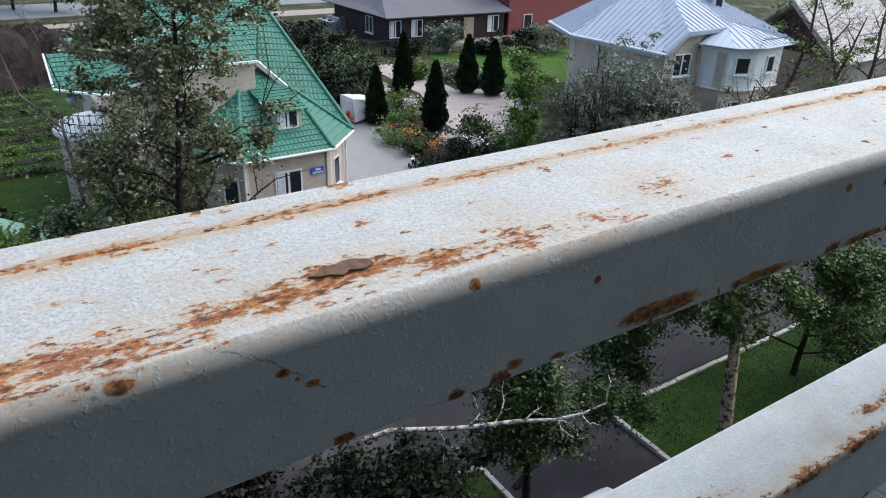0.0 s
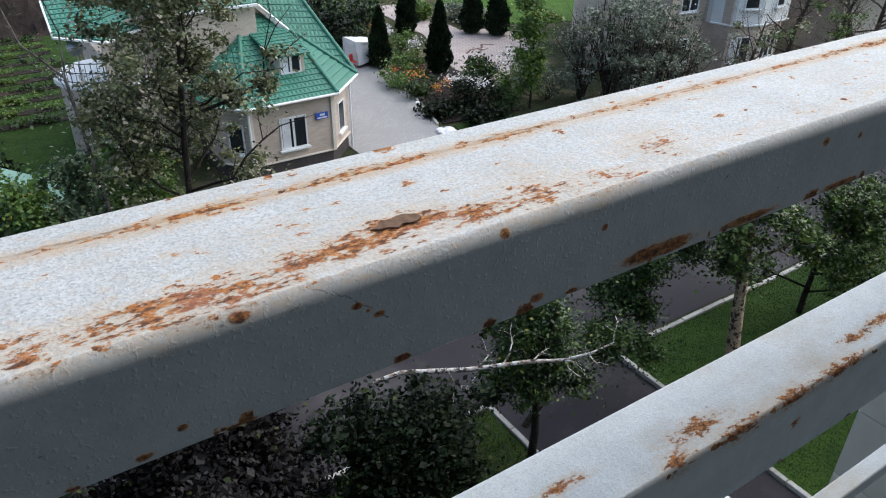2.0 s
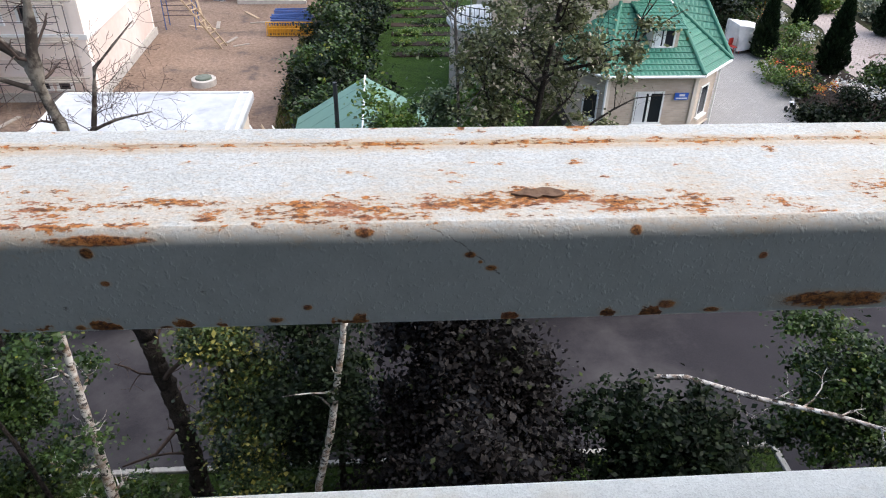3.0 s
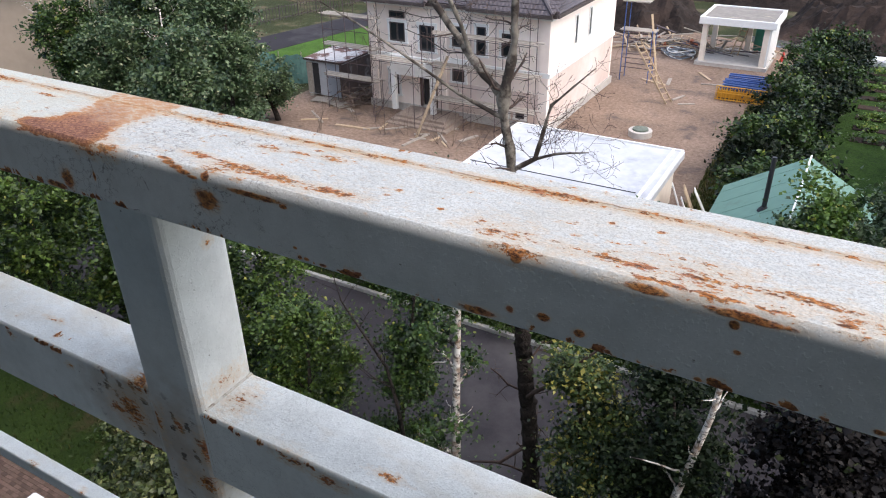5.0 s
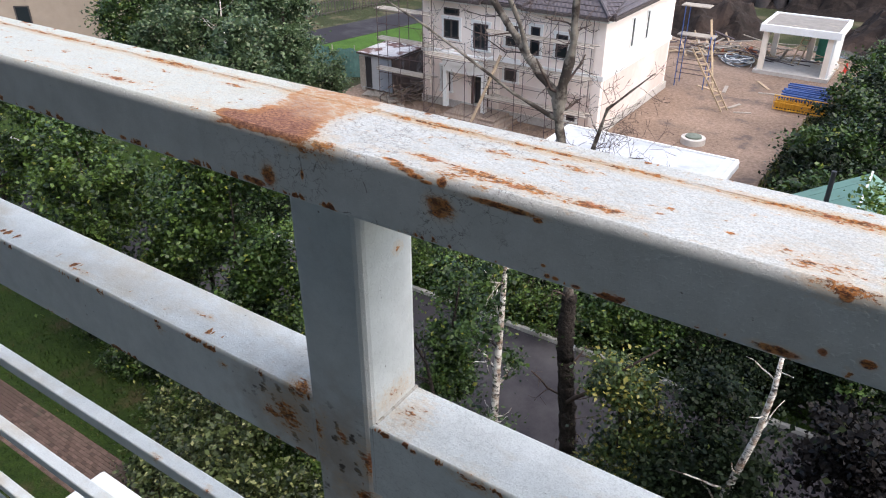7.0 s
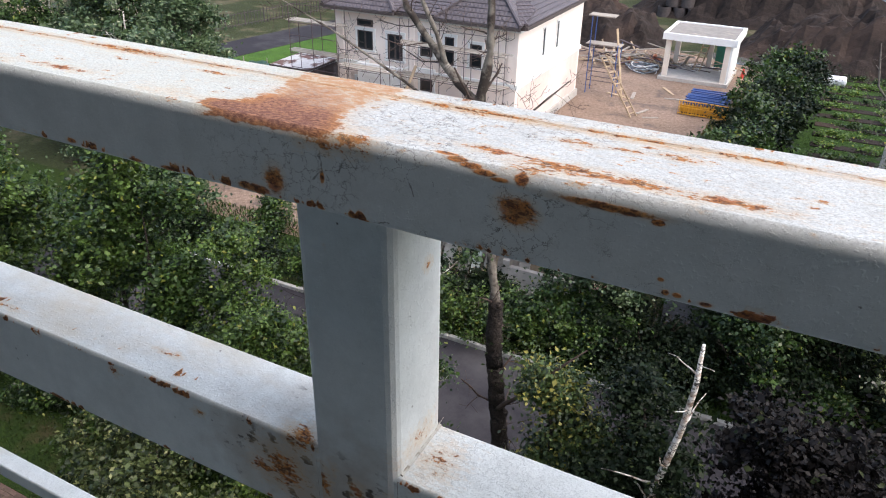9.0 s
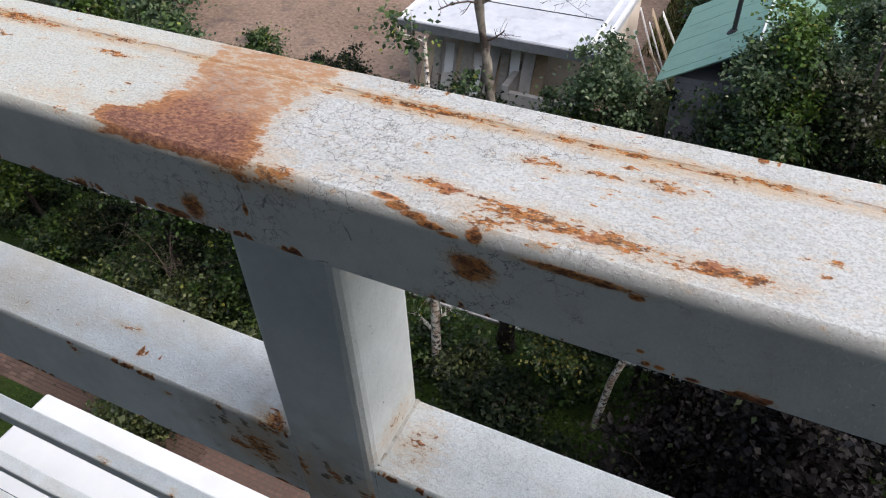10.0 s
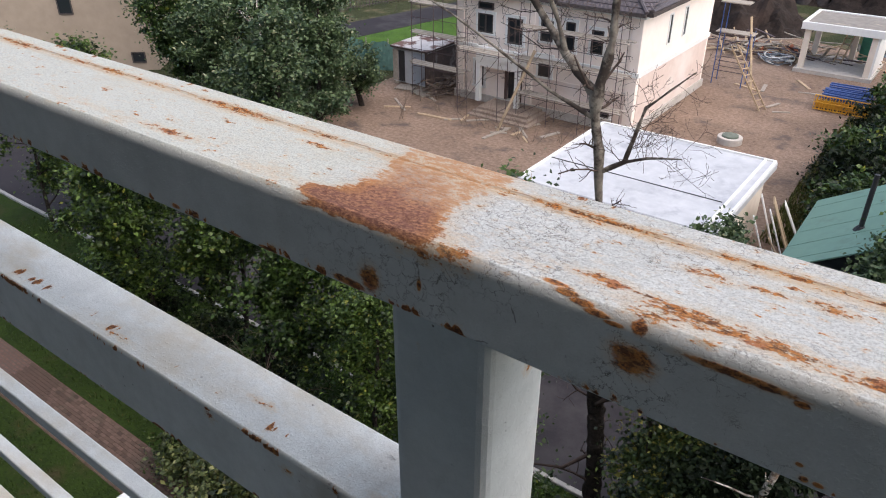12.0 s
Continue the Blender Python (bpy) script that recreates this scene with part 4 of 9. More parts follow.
M_LEAF_TURNING = leaf_mat("turning_leaf", (0.009, 0.020, 0.007), (0.095, 0.140, 0.040), (0.26, 0.24, 0.055), 0.20)
# Lit copy of maple_leaf: same dark end, more light in the bright tone.
M_LEAF_LIT = leaf_mat("lit_maple_leaf", (0.008, 0.021, 0.005), (0.112, 0.182, 0.034), (0.20, 0.21, 0.04), 0.03)
M_LEAF_BRIGHT = leaf_mat("bright_leaf", (0.050, 0.105, 0.018), (0.15, 0.235, 0.040), (0.28, 0.27, 0.05), 0.05)
M_LEAF_OLIVE = leaf_mat("olive_leaf", (0.055, 0.066, 0.028), (0.245, 0.262, 0.120), (0.48, 0.42, 0.32), 0.10)
M_LEAF_SILVER = leaf_mat("silver_leaf", (0.080, 0.100, 0.066), (0.245, 0.275, 0.190), (0.42, 0.42, 0.35), 0.10)
M_CONIFER = leaf_mat("thuja_spray", (0.008, 0.017, 0.008), (0.022, 0.038, 0.016), None, 0.1, 0.1, 0.15)
M_BLOSSOM = leaf_mat("white_blossom", (0.60, 0.58, 0.56), (0.80, 0.78, 0.76), (0.35, 0.30, 0.22), 0.2)
M_ORANGE = leaf_mat("orange_blossom", (0.40, 0.20, 0.03), (0.60, 0.34, 0.05), (0.60, 0.10, 0.03), 0.3)
M_PINK = leaf_mat("mauve_blossom", (0.20, 0.10, 0.16), (0.38, 0.22, 0.30), None, 0.2)
M_BLADE = leaf_mat("grass_blade", (0.012, 0.032, 0.004), (0.050, 0.098, 0.014), (0.11, 0.12, 0.03), 0.06, 0.15, 0.1)
M_WEED = leaf_mat("weed_blade", (0.018, 0.036, 0.009), (0.050, 0.082, 0.020), (0.09, 0.085, 0.03), 0.06, 0.15, 0.1)
M_LEAF_WILLOW = leaf_mat("willow_leaf", (0.030, 0.058, 0.024), (0.115, 0.165, 0.072), (0.26, 0.28, 0.16), 0.05)
M_LEAF_SHRUB = leaf_mat("lawn_shrub_leaf", (0.012, 0.022, 0.008), (0.105, 0.135, 0.042), (0.22, 0.23, 0.09), 0.10)

# ---------------------------------------------------------------- the balcony
# The handrail: a flat steel tube with rounded edges and a seam along its top.
def tube_profile(y0, y1, z0, z1, radii, seam=None, crease=0.0):
    """The section of a tube; radii: far top, near top, near foot, far foot."""
    pts = []
    for cy, cz, sy, sz, a0, r in ((y1, z1, -1, -1, 0, radii[0]), (y0, z1, 1, -1, 90, radii[1]), (y0, z0, 1, 1, 180, radii[2]), (y1, z0, -1, 1, 270, radii[3])):
        a1 = a0 + (crease if a0 == 90 else 0)
        lip = r * (1 - math.sin(radians(a1))) if a1 > a0 else 0.0     # the flat top runs on to a faint crease before it rounds off
        for k in range(11):
            a = radians(a1 + (a0 + 90 - a1) * k / 10)
            pts.append((cy + sy * r + r * math.cos(a), cz + sz * r + r * math.sin(a) + lip))
        if seam and a0 == 0:
            pts += [(seam + 0.0016, z1), (seam + 0.0007, z1 - 0.0005), (seam - 0.0006, z1 - 0.0004), (seam - 0.0018, z1 + 0.0004), (seam - 0.004, z1)]
    return pts


def tube_along(name, prof, x0, x1, material, parent, cuts=1, wobble=0.0):
    rng = np.random.default_rng(5)
    n = len(prof)
    verts, faces = [], []
    for i in range(cuts + 1):
        x = x0 + (x1 - x0) * i / cuts
        dy, dz = rng.normal(size=2) * wobble
        verts += [(x, y + dy, z + dz) for y, z in prof]
    for i in range(cuts):
        for k in range(n):
            a, b = i * n + k, i * n + (k + 1) % n
            faces.append((a, b, b + n, a + n))
    faces += [tuple(range(n))[::-1], tuple(range(cuts * n, (cuts + 1) * n))]
    me = raw_mesh(name, verts, faces, True)
    ob = part(name, me, material, parent)
    for f in me.polygons:            # the flat sides stay flat, only the rounded edges shade smoothly
        f.use_smooth = min(abs(abs(f.normal.y) - 1), abs(abs(f.normal.z) - 1)) > 2e-3
    return ob


railing = tagged(new("balcony_railing"), "grey-white painted steel balcony railing, paint flaking and rusty", "railing")
TOP = 14.0
tube_along("handrail", tube_profile(0.0, 0.078, TOP - 0.040, TOP, (0.002, 0.0062, 0.003, 0.003), 0.061, 24.0), -3.6, 3.4, M_RAIL, railing, 60, 0.0002)
tube_along("mid_rail", tube_profile(0.0142, 0.068, TOP - 0.280, TOP - 0.2122, (0.002, 0.0034, 0.003, 0.003), None, 20.0), -3.6, 3.4, M_RAIL_LOW, railing, 40, 0.0002)
for k in range(3):
    z = TOP - 0.428 - 0.172 * k
    tube_along("rail_bar", tube_profile(0.0215, 0.0385, z - 0.017, z, (0.002,) * 4), -3.6, 3.4, M_BARS, railing, 20, 0.0002)
tube_along("rail_bar", tube_profile(0.020, 0.062, TOP - 0.99, TOP - 0.95, (0.003,) * 4), -3.6, 3.4, M_BARS, railing)
for x in (-2.35, -0.5138, 1.32, 3.15):
    bm = bmesh.new()
    for za, zb in ((TOP - 1.05, TOP - 0.0398),):
        box(bm, x - 0.0293, x + 0.0293, 0.0128, 0.0692, za, zb)
    soften(bm, 0.006, 3)
    part("post", bm, M_POST, railing, smooth=False)
    for s in (-1, 1):          # the weld fillets where the mid rail meets the post
        for a, b in (((x + s * 0.0293, 0.018, TOP - 0.2125), (x + s * 0.0293, 0.067, TOP - 0.2125)), ((x + s * 0.0293, 0.0155, TOP - 0.214), (x + s * 0.0293, 0.0155, TOP - 0.276))):
            bm = bmesh.new()
            rod(bm, a, b, 0.0016, 0.0016, 6)
            part("weld_bead", bm, M_WELD, railing)

bm = bmesh.new()
rng = np.random.default_rng(14)
ring = [(0.0090 * math.cos(a) * rng.uniform(0.68, 1.1), 0.0032 * math.sin(a) * rng.uniform(0.55, 1.25)) for a in np.linspace(0, 6.283, 19)[:-1]]
low_ring = [bm.verts.new((0.0058 + x, 0.0202 + y, TOP + 0.0001)) for x, y in ring]
top_ring = [bm.verts.new((0.0058 + x * 0.96, 0.0202 + y * 0.94, TOP + 0.0007 + 0.0006 * max(0.0, y / 0.0034))) for x, y in ring]
for a in range(18):
    b = (a + 1) % 18
    bm.faces.new((low_ring[a], low_ring[b], top_ring[b], top_ring[a]))
bm.faces.new(top_ring)
part("rust_flake", bm, surface("lifted_rust_flake", (0.30, 0.19, 0.125), (0.11, 0.066, 0.046), 320, 90, 0.9, 0, 0.6, 0.0006), railing, "lifted flake of dark rusty paint")

# The balcony's unseen floor and back walls, an added slab above, and the wing of the block that stands out beside it.
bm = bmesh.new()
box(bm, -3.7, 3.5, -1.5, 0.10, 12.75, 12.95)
solid("balcony_floor", bm, M_STUCCO, "unseen balcony floor slab, kept dark", "floor", "structure")
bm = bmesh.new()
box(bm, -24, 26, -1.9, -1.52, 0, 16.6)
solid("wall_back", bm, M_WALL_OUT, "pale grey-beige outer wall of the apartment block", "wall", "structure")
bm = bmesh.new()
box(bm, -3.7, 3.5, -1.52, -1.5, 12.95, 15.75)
solid("wall_balcony", bm, M_STUCCO, "unseen back wall of the balcony, kept dark", "wall", "structure")
# Unseen slab, added only to hold sky light off the rail.
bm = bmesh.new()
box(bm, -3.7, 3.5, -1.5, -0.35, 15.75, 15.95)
solid("ceiling", bm, M_STUCCO, "unseen slab added over the balcony to block sky light", "ceiling", "structure")

# the white canopy of the window below, and the stone-clad wing of the block
canopy = thing("window_canopy", (-2.04, -1.5, 12.36), "white sheet canopy over the window below", "canopy")
bm = bmesh.new()
box(bm, 0, 2.6, 0, 2.0, 0, 0.05)
soften(bm, 0.01, 2)
part("sheet", bm, M_TRIM, canopy)
bm = bmesh.new()
for y in (0.1, 1.0, 1.85):
    box(bm, 0.1, 2.5, y, y + 0.06, -0.06, 0.0)
part("bracket", bm, M_METAL, canopy)
wing = thing("wing_wall", (6.09, -1.5, 0), "projecting wing clad in beige stone panels", "wall", 0, "", "structure")
bm = bmesh.new()
box(bm, 0.02, 5.0, 0, 3.48, 0, 13.2)
part("core", bm, M_STUCCO, wing)
bm = bmesh.new()
box(bm, -0.012, 0.012, -0.415, 0.415, -0.415, 0.415)
soften(bm, 0.004, 1)
panel = mesh_of(bm, "stone_panel")
panel.materials.append(M_TILE_PANEL)
for i in range(4):
    for j in range(15):
        o = part("stone_panel", panel, None, wing)
        o.location = (0.008, 3.08 - 0.84 * i, 0.44 + 0.84 * j)

# ---------------------------------------------------------------- ground, street and plots
def sheet(name, pts, z, material, label, category, kind="structure", thick=0.05):
    bm = bmesh.new()
    prism(bm, pts, z - thick, z)
    return solid(name, bm, material, label, category, kind)


bm = bmesh.new()
box(bm, -900, 900, -300, 1500, -1.0, 0)
solid("ground", bm, M_WILD, "rough ground with weeds and bare earth", "ground", "structure")
sheet("road", [(-120, 11.75), (120, 11.75), (120, 17.2), (-120, 17.2)], 0.012, M_ASPHALT, "worn grey asphalt street with patches", "road")
sheet("road", [(9.35, 4.2), (13.85, 4.2), (13.85, 11.75), (9.35, 11.75)], 0.012, M_ASPHALT, "asphalt parking bay beside the street", "road")
sheet("lawn", [(-60, 6.45), (9.25, 6.45), (9.25, 11.6), (-60, 11.6)], 0.05, M_WEEDY_SHADED, "weedy lawn strip beside the kerb", "lawn", thick=0.06)
sheet("lawn", [(13.95, 2.0), (90, 2.0), (90, 11.6), (13.95, 11.6)], 0.05, M_GRASS, "mown lawn beyond the parking bay", "lawn", thick=0.06)
sheet("lawn", [(-60, -1.4), (9.25, -1.4), (9.25, 5.1), (-60, 5.1)], 0.05, M_WEEDY_SHADED, "shaded lawn along the apartment block", "lawn", thick=0.06)
sheet("footpath", [(-60, 5.1), (9.25, 5.1), (9.25, 6.45), (-60, 6.45)], 0.04, M_PATH, "red-brown block paved footpath", "path", thick=0.06)
sheet("lawn", [(-120, 17.35), (120, 17.35), (120, 20.5), (-120, 20.5)], 0.05, M_WEEDY_SHADED, "overgrown verge on the far side of the street", "lawn", thick=0.06)
sheet("building_site_ground", [(-30, 20.5), (-4.4, 20.5), (-3.6, 58), (-16, 62), (-31, 52)], 0.02, M_SOIL, "trodden sandy soil of a building site", "ground")
sheet("driveway", [(14.3, 20.5), (18.2, 20.5), (19.4, 30), (22.2, 40.2), (20.5, 42.5), (14.3, 42.5)], 0.045, M_PAVER, "grey block paved driveway beside the house", "driveway")
sheet("courtyard", [(24.6, 34.0), (29.5, 35.5), (34, 39.5), (34.2, 44.2), (31.2, 45.2), (32.2, 55), (28.8, 55), (28.2, 45.5), (26.2, 40)], 0.05, M_COURT, "pinkish paved courtyard in a garden", "courtyard")
sheet("lawn", [(33, 46), (48, 40), (54, 52), (36, 57)], 0.04, M_GRASS_BRIGHT, "bright garden lawn behind the cypresses", "lawn")
sheet("lawn", [(-3.2, 28.5), (4.6, 28.5), (6.5, 61), (-3.2, 61)], 0.04, M_GRASS, "garden lawn with vegetable beds", "lawn")
sheet("lane", [(-44.5, 36), (-40.2, 36), (-35.4, 62), (-39.4, 62)], 0.02, M_ASPHALT, "narrow asphalt lane beside the plots", "road")
sheet("lawn", [(-40.0, 36), (-33, 36), (-30.5, 62), (-35.2, 62)], 0.05, M_GRASS_BRIGHT, "bright grass strip beside the lane", "lawn")


def kerb_line(x0, y0, x1, y1, name, label):
    e = thing(name, (x0, y0, 0), label, "kerb", 0, "", "structure")
    d = Vector((x1 - x0, y1 - y0, 0))
    n = max(1, round(d.length))
    bm = bmesh.new()
    box(bm, -d.length / n / 2 + 0.006, d.length / n / 2 - 0.006, -0.075, 0.075, -0.1, 0.14)
    soften(bm, 0.015, 1)
    me = mesh_of(bm, "kerbstone")
    me.materials.append(M_KERB)
    rng = np.random.default_rng(int(abs(x0 * 7 + y0 * 13)) + 3)
    for i in range(n):
        o = part("kerbstone", me, None, e)
        o.matrix_basis = Matrix.Translation(d * ((i + 0.5) / n)) @ pose(0, rng.normal() * 0.008, rng.normal() * 0.01, 0, 0, math.degrees(math.atan2(d.y, d.x)) + rng.normal() * 0.4)


kerb_line(-40, 11.68, 9.30, 11.68, "kerb_near", "pale concrete kerb along the lawn")
kerb_line(13.90, 11.5, 60, 11.5, "kerb_near", "pale concrete kerb along the lawn")
kerb_line(9.30, 11.6, 9.30, 4.6, "kerb_bay", "pale concrete kerb of the parking bay")
kerb_line(13.90, 4.6, 13.90, 11.5, "kerb_bay", "pale concrete kerb of the parking bay")
kerb_line(-40, 17.28, 60, 17.28, "kerb_far", "pale concrete kerb on the far side of the street")

# ---------------------------------------------------------------- roofs, windows
def cut_poly(pts, n, d):
    """The part of a flat outline on the side n . p >= d."""
    out = []
    for i, p in enumerate(pts):
        q = pts[(i + 1) % len(pts)]
        a, b = p.dot(n) - d, q.dot(n) - d
        if a >= 0:
            out.append(p)
        if (a > 0 and b < 0) or (a < 0 and b > 0):
            out.append(p.lerp(q, a / (a - b)))
    return out


def tiled_plane(bm, pts, course=0.35, step=0.03, wave=0.0):
    """A roof face laid in courses, each lapping over the one below; wave: ribs down the slope."""
    pts = [Vector(p) for p in pts]
    n = (pts[1] - pts[0]).cross(pts[2] - pts[0]).normalized()
    if n.z < 0:
        n, pts = -n, pts[::-1]
    up = (Vector((0, 0, 1)) - n * n.z).normalized()
    side = up.cross(n)
    lo, hi = min(p.dot(up) for p in pts), max(p.dot(up) for p in pts)
    k = max(1, round((hi - lo) / course))
    for i in range(k):
        a, b = lo + (hi - lo) * i / k, lo + (hi - lo) * (i + 1) / k
        strip = cut_poly(cut_poly(pts, up, a - 1e-4), -up, -b - 1e-4)
        if len(strip) < 3:
            continue
        cells = [strip]
        if wave:
            s0, s1 = min(p.dot(side) for p in strip), max(p.dot(side) for p in strip)
            cells = []
            j0 = math.floor(s0 / wave)
            for j in range(j0, math.ceil(s1 / wave)):
                c = cut_poly(cut_poly(strip, side, j * wave), -side, -(j + 1) * wave)
                if len(c) >= 3:
                    cells.append(c)
        for c in cells:
            top = []
            for p in c:
                t = (p.dot(up) - a) / (b - a)
                top.append(bm.verts.new(p + n * step * (1.0 - t)))
            m = len(c)
            if wave:                       # a raised pan in the middle of each tile
                mid = sum((v.co for v in top), Vector()) / m + n * step * 0.9
                cv = bm.verts.new(mid)
                for q in range(m):
                    bm.faces.new((top[q], top[(q + 1) % m], cv))
            else:
                bm.faces.new(top)
            for q in range(m):             # the lap at the foot of the course
                u, v = c[q], c[(q + 1) % m]
                if abs(u.dot(up) - a) < 1e-3 and abs(v.dot(up) - a) < 1e-3:
                    bm.faces.new((bm.verts.new(u), bm.verts.new(v), top[(q + 1) % m], top[q]))
    slab(bm, [p - n * 0.004 for p in pts], 0.05)
    bmesh.ops.remove_doubles(bm, verts=bm.verts[:], dist=0.002)


def seamed_plane(parent, material, pts, pitch=0.5, rib=0.035):
    """A sheet roof face with standing seams down the slope, each its own piece."""
    pts = [Vector(p) for p in pts]
    n = (pts[1] - pts[0]).cross(pts[2] - pts[0]).normalized()
    if n.z < 0:
        n, pts = -n, pts[::-1]
    bm = bmesh.new()
    slab(bm, pts, 0.04)
    part("roof_sheet", bm, material, parent)
    up = (Vector((0, 0, 1)) - n * n.z).normalized()
    side = up.cross(n)
    s0, s1 = min(p.dot(side) for p in pts), max(p.dot(side) for p in pts)
    for j in range(math.ceil(s0 / pitch), math.floor(s1 / pitch) + 1):
        c = cut_poly(cut_poly(pts, side, j * pitch - 0.02), -side, -j * pitch - 0.02)
        if len(c) >= 3:
            bm = bmesh.new()
            slab(bm, [p + n * rib for p in c], rib - 0.002)
            part("standing_seam", bm, material, parent)


def window(parent, x, y, z, w, h, turn, sashes=2, deep=0.10, frame_m=None, sill=True, name="window", curtain=False):
    """A window set on a wall: x, y at its middle, z its foot; turn: degrees, 0 looks to -y."""
    e = new(name)
    e.parent = parent
    e.matrix_basis = pose(x, y, z, 0, 0, turn)
    fm = frame_m or M_TRIM
    t = 0.07
    bm = bmesh.new()
    for a, b, c, d in ((-w / 2, w / 2, 0, t), (-w / 2, w / 2, h - t, h), (-w / 2, -w / 2 + t, t, h - t), (w / 2 - t, w / 2, t, h - t)):
        box(bm, a, b, -0.045, 0.05, c, d)
    for i in range(1, sashes):
        q = -w / 2 + w * i / sashes
        box(bm, q - 0.05, q + 0.05, -0.04, 0.05, t, h - t)
    part("window_frame", bm, fm, e)
    for i in range(sashes):
        bm = bmesh.new()
        a, b = -w / 2 + w * i / sashes + 0.05, -w / 2 + w * (i + 1) / sashes - 0.05
        box(bm, a, b, -0.012, 0.012, t, h - t)
        part("pane", bm, M_GLASS, e)
    if curtain:
        bm = bmesh.new()
        box(bm, -w / 2 + 0.1, -w * 0.12, -0.018, -0.013, t, h - t)
        part("curtain", bm, M_TARP, e)
    if sill:
        bm = bmesh.new()
        box(bm, -w / 2 - 0.08, w / 2 + 0.08, -0.16, 0.02, -0.07, 0)
        part("window_sill", bm, M_TRIM, e)
    return e


def wall_block(bm, pts, z0, z1):
    prism(bm, pts, z0, z1)


def gutter(parent, pts, r=0.06, material=None, name="gutter"):
    bm = bmesh.new()
    for a, b in zip(pts, pts[1:]):
        rod(bm, a, b, r, r, 8)
    part(name, bm, material or M_TRIM, parent)


# ---------------------------------------------------------------- the house with the green roof
house = thing("house", (0, 0, 0), "beige brick house with a green steel tile roof", "house")
BAY = [(8.05, 31.5), (8.05, 29.5), (9.1, 28.45), (12.85, 28.45), (14.35, 29.95), (14.35, 33.0), (8.05, 33.0)][1:]
bm = bmesh.new()
wall_block(bm, BAY, 0.75, 3.45)
part("bay_wall", bm, M_BRICK, house)
bm = bmesh.new()
wall_block(bm, [(x + (0.05 if x < 10 else -0.05), y + 0.05) for x, y in BAY], 0, 0.75)
part("plinth", bm, M_PLINTH, house)
bm = bmesh.new()
wall_block(bm, [(5.0, 33.0), (14.3, 33.0), (14.3, 41.5), (5.0, 41.5)], 0, 4.4)
wall_block(bm, [(6.9, 33.6), (12.1, 33.6), (12.1, 41.5), (6.9, 41.5)], 4.4, 6.25)
wall_block(bm, [(7.2, 32.2), (11.15, 32.2), (11.15, 33.58), (7.2, 33.58)], 3.4, 6.66)
wall_block(bm, [(6.95, 35.0), (12.0, 35.0), (12.0, 38.0), (6.95, 38.0)], 6.2, 7.4)
part("main_wall", bm, M_BRICK, house)
E1, E2, E3, E4 = (7.55, 29.3, 3.50), (8.85, 27.98, 3.50), (12.95, 27.98, 3.50), (14.9, 29.95, 3.50)
# the hipped roof over the bay, leaning on the wall behind
bm = bmesh.new()
PK, A1 = (12.71, 32.1, 5.28), (10.3, 32.2, 5.32)
tiled_plane(bm, [E2, E3, PK, (11.75, 33.6, 5.93), (10.9, 33.55, 5.90), A1], 0.35, 0.035, 0.19)
tiled_plane(bm, [E1, E2, A1], 0.35, 0.035, 0.19)
tiled_plane(bm, [E1, A1, (7.55, 32.25, 3.5)], 0.35, 0.035, 0.19)
tiled_plane(bm, [PK, E3, E4], 0.35, 0.035, 0.19)
part("bay_roof", bm, M_GREEN_ROOF, house)
# the main roof: its long slope comes down over the corner of the bay
bm = bmesh.new()
m_ = 0.893
zr = lambda y: 3.5 + m_ * (y - 30.1)
tiled_plane(bm, [(6.6, 32.0, 6.75), (11.2, 32.0, 6.75), (12.9, 36.05, zr(36.05)), (6.6, 36.05, zr(36.05))], 0.35, 0.035, 0.19)
part("main_roof", bm, M_GREEN_ROOF, house)
bm = bmesh.new()
tiled_plane(bm, [(11.72, 33.35, zr(33.35)), PK, E4, (12.92, 36.05, zr(36.05))], 0.35, 0.035, 0.19)
part("front_roof", bm, M_GREEN_ROOF, house)
bm = bmesh.new()
tiled_plane(bm, [E4, (16.2, 36, 3.3), (15.4, 41.9, 3.6), (12.92, 36.05, zr(36.05))], 0.35, 0.035, 0.19)
part("side_roof", bm, M_GREEN_ROOF, house)
bm = bmesh.new()
tiled_plane(bm, [(6.6, 42.1, 3.6), (15.4, 42.1, 3.6), (12.9, 36.1, zr(36.05)), (6.6, 36.1, zr(36.05))], 0.35, 0.035, 0.19)
part("back_roof", bm, M_GREEN_ROOF, house)
bm = bmesh.new()
for a, b in (((6.6, 36.05, zr(36.05) + 0.06), (12.92, 36.05, zr(36.05) + 0.06)), ((12.92, 36.05, zr(36.05) + 0.06), (E4[0], E4[1], E4[2] + 0.07)), ((E3[0], E3[1], E3[2] + 0.08), (PK[0], PK[1], PK[2] + 0.07)), ((E4[0], E4[1], E4[2] + 0.08), (PK[0], PK[1], PK[2] + 0.07)), ((E2[0], E2[1], E2[2] + 0.08), (A1[0], A1[1], A1[2] + 0.06))):
    rod(bm, a, b, 0.09, 0.09, 8)
part("ridge_cap", bm, M_GREEN_ROOF, house)
bm = bmesh.new()
bar(bm, (11.66, 33.35, zr(33.35) - 0.07), (12.66, 32.1, zr(32.1) - 0.05), 0.10, 0.22)
bar(bm, (6.6, 31.96, 6.69), (11.2, 31.96, 6.69), 0.22, 0.10)
bar(bm, (6.55, 32.0, 6.75), (6.55, 36.05, zr(36.05)), 0.10, 0.24)
part("bargeboard", bm, M_TRIM, house)
gutter(house, [E1, E2, E3, E4])
for x, y in ((9.0, 28.35), (14.4, 29.8)):
    bm = bmesh.new()
    rod(bm, (x, y, 3.4), (x, y, 0.1), 0.055, 0.055, 8)
    part("downpipe", bm, M_TRIM, house)
bm = bmesh.new()
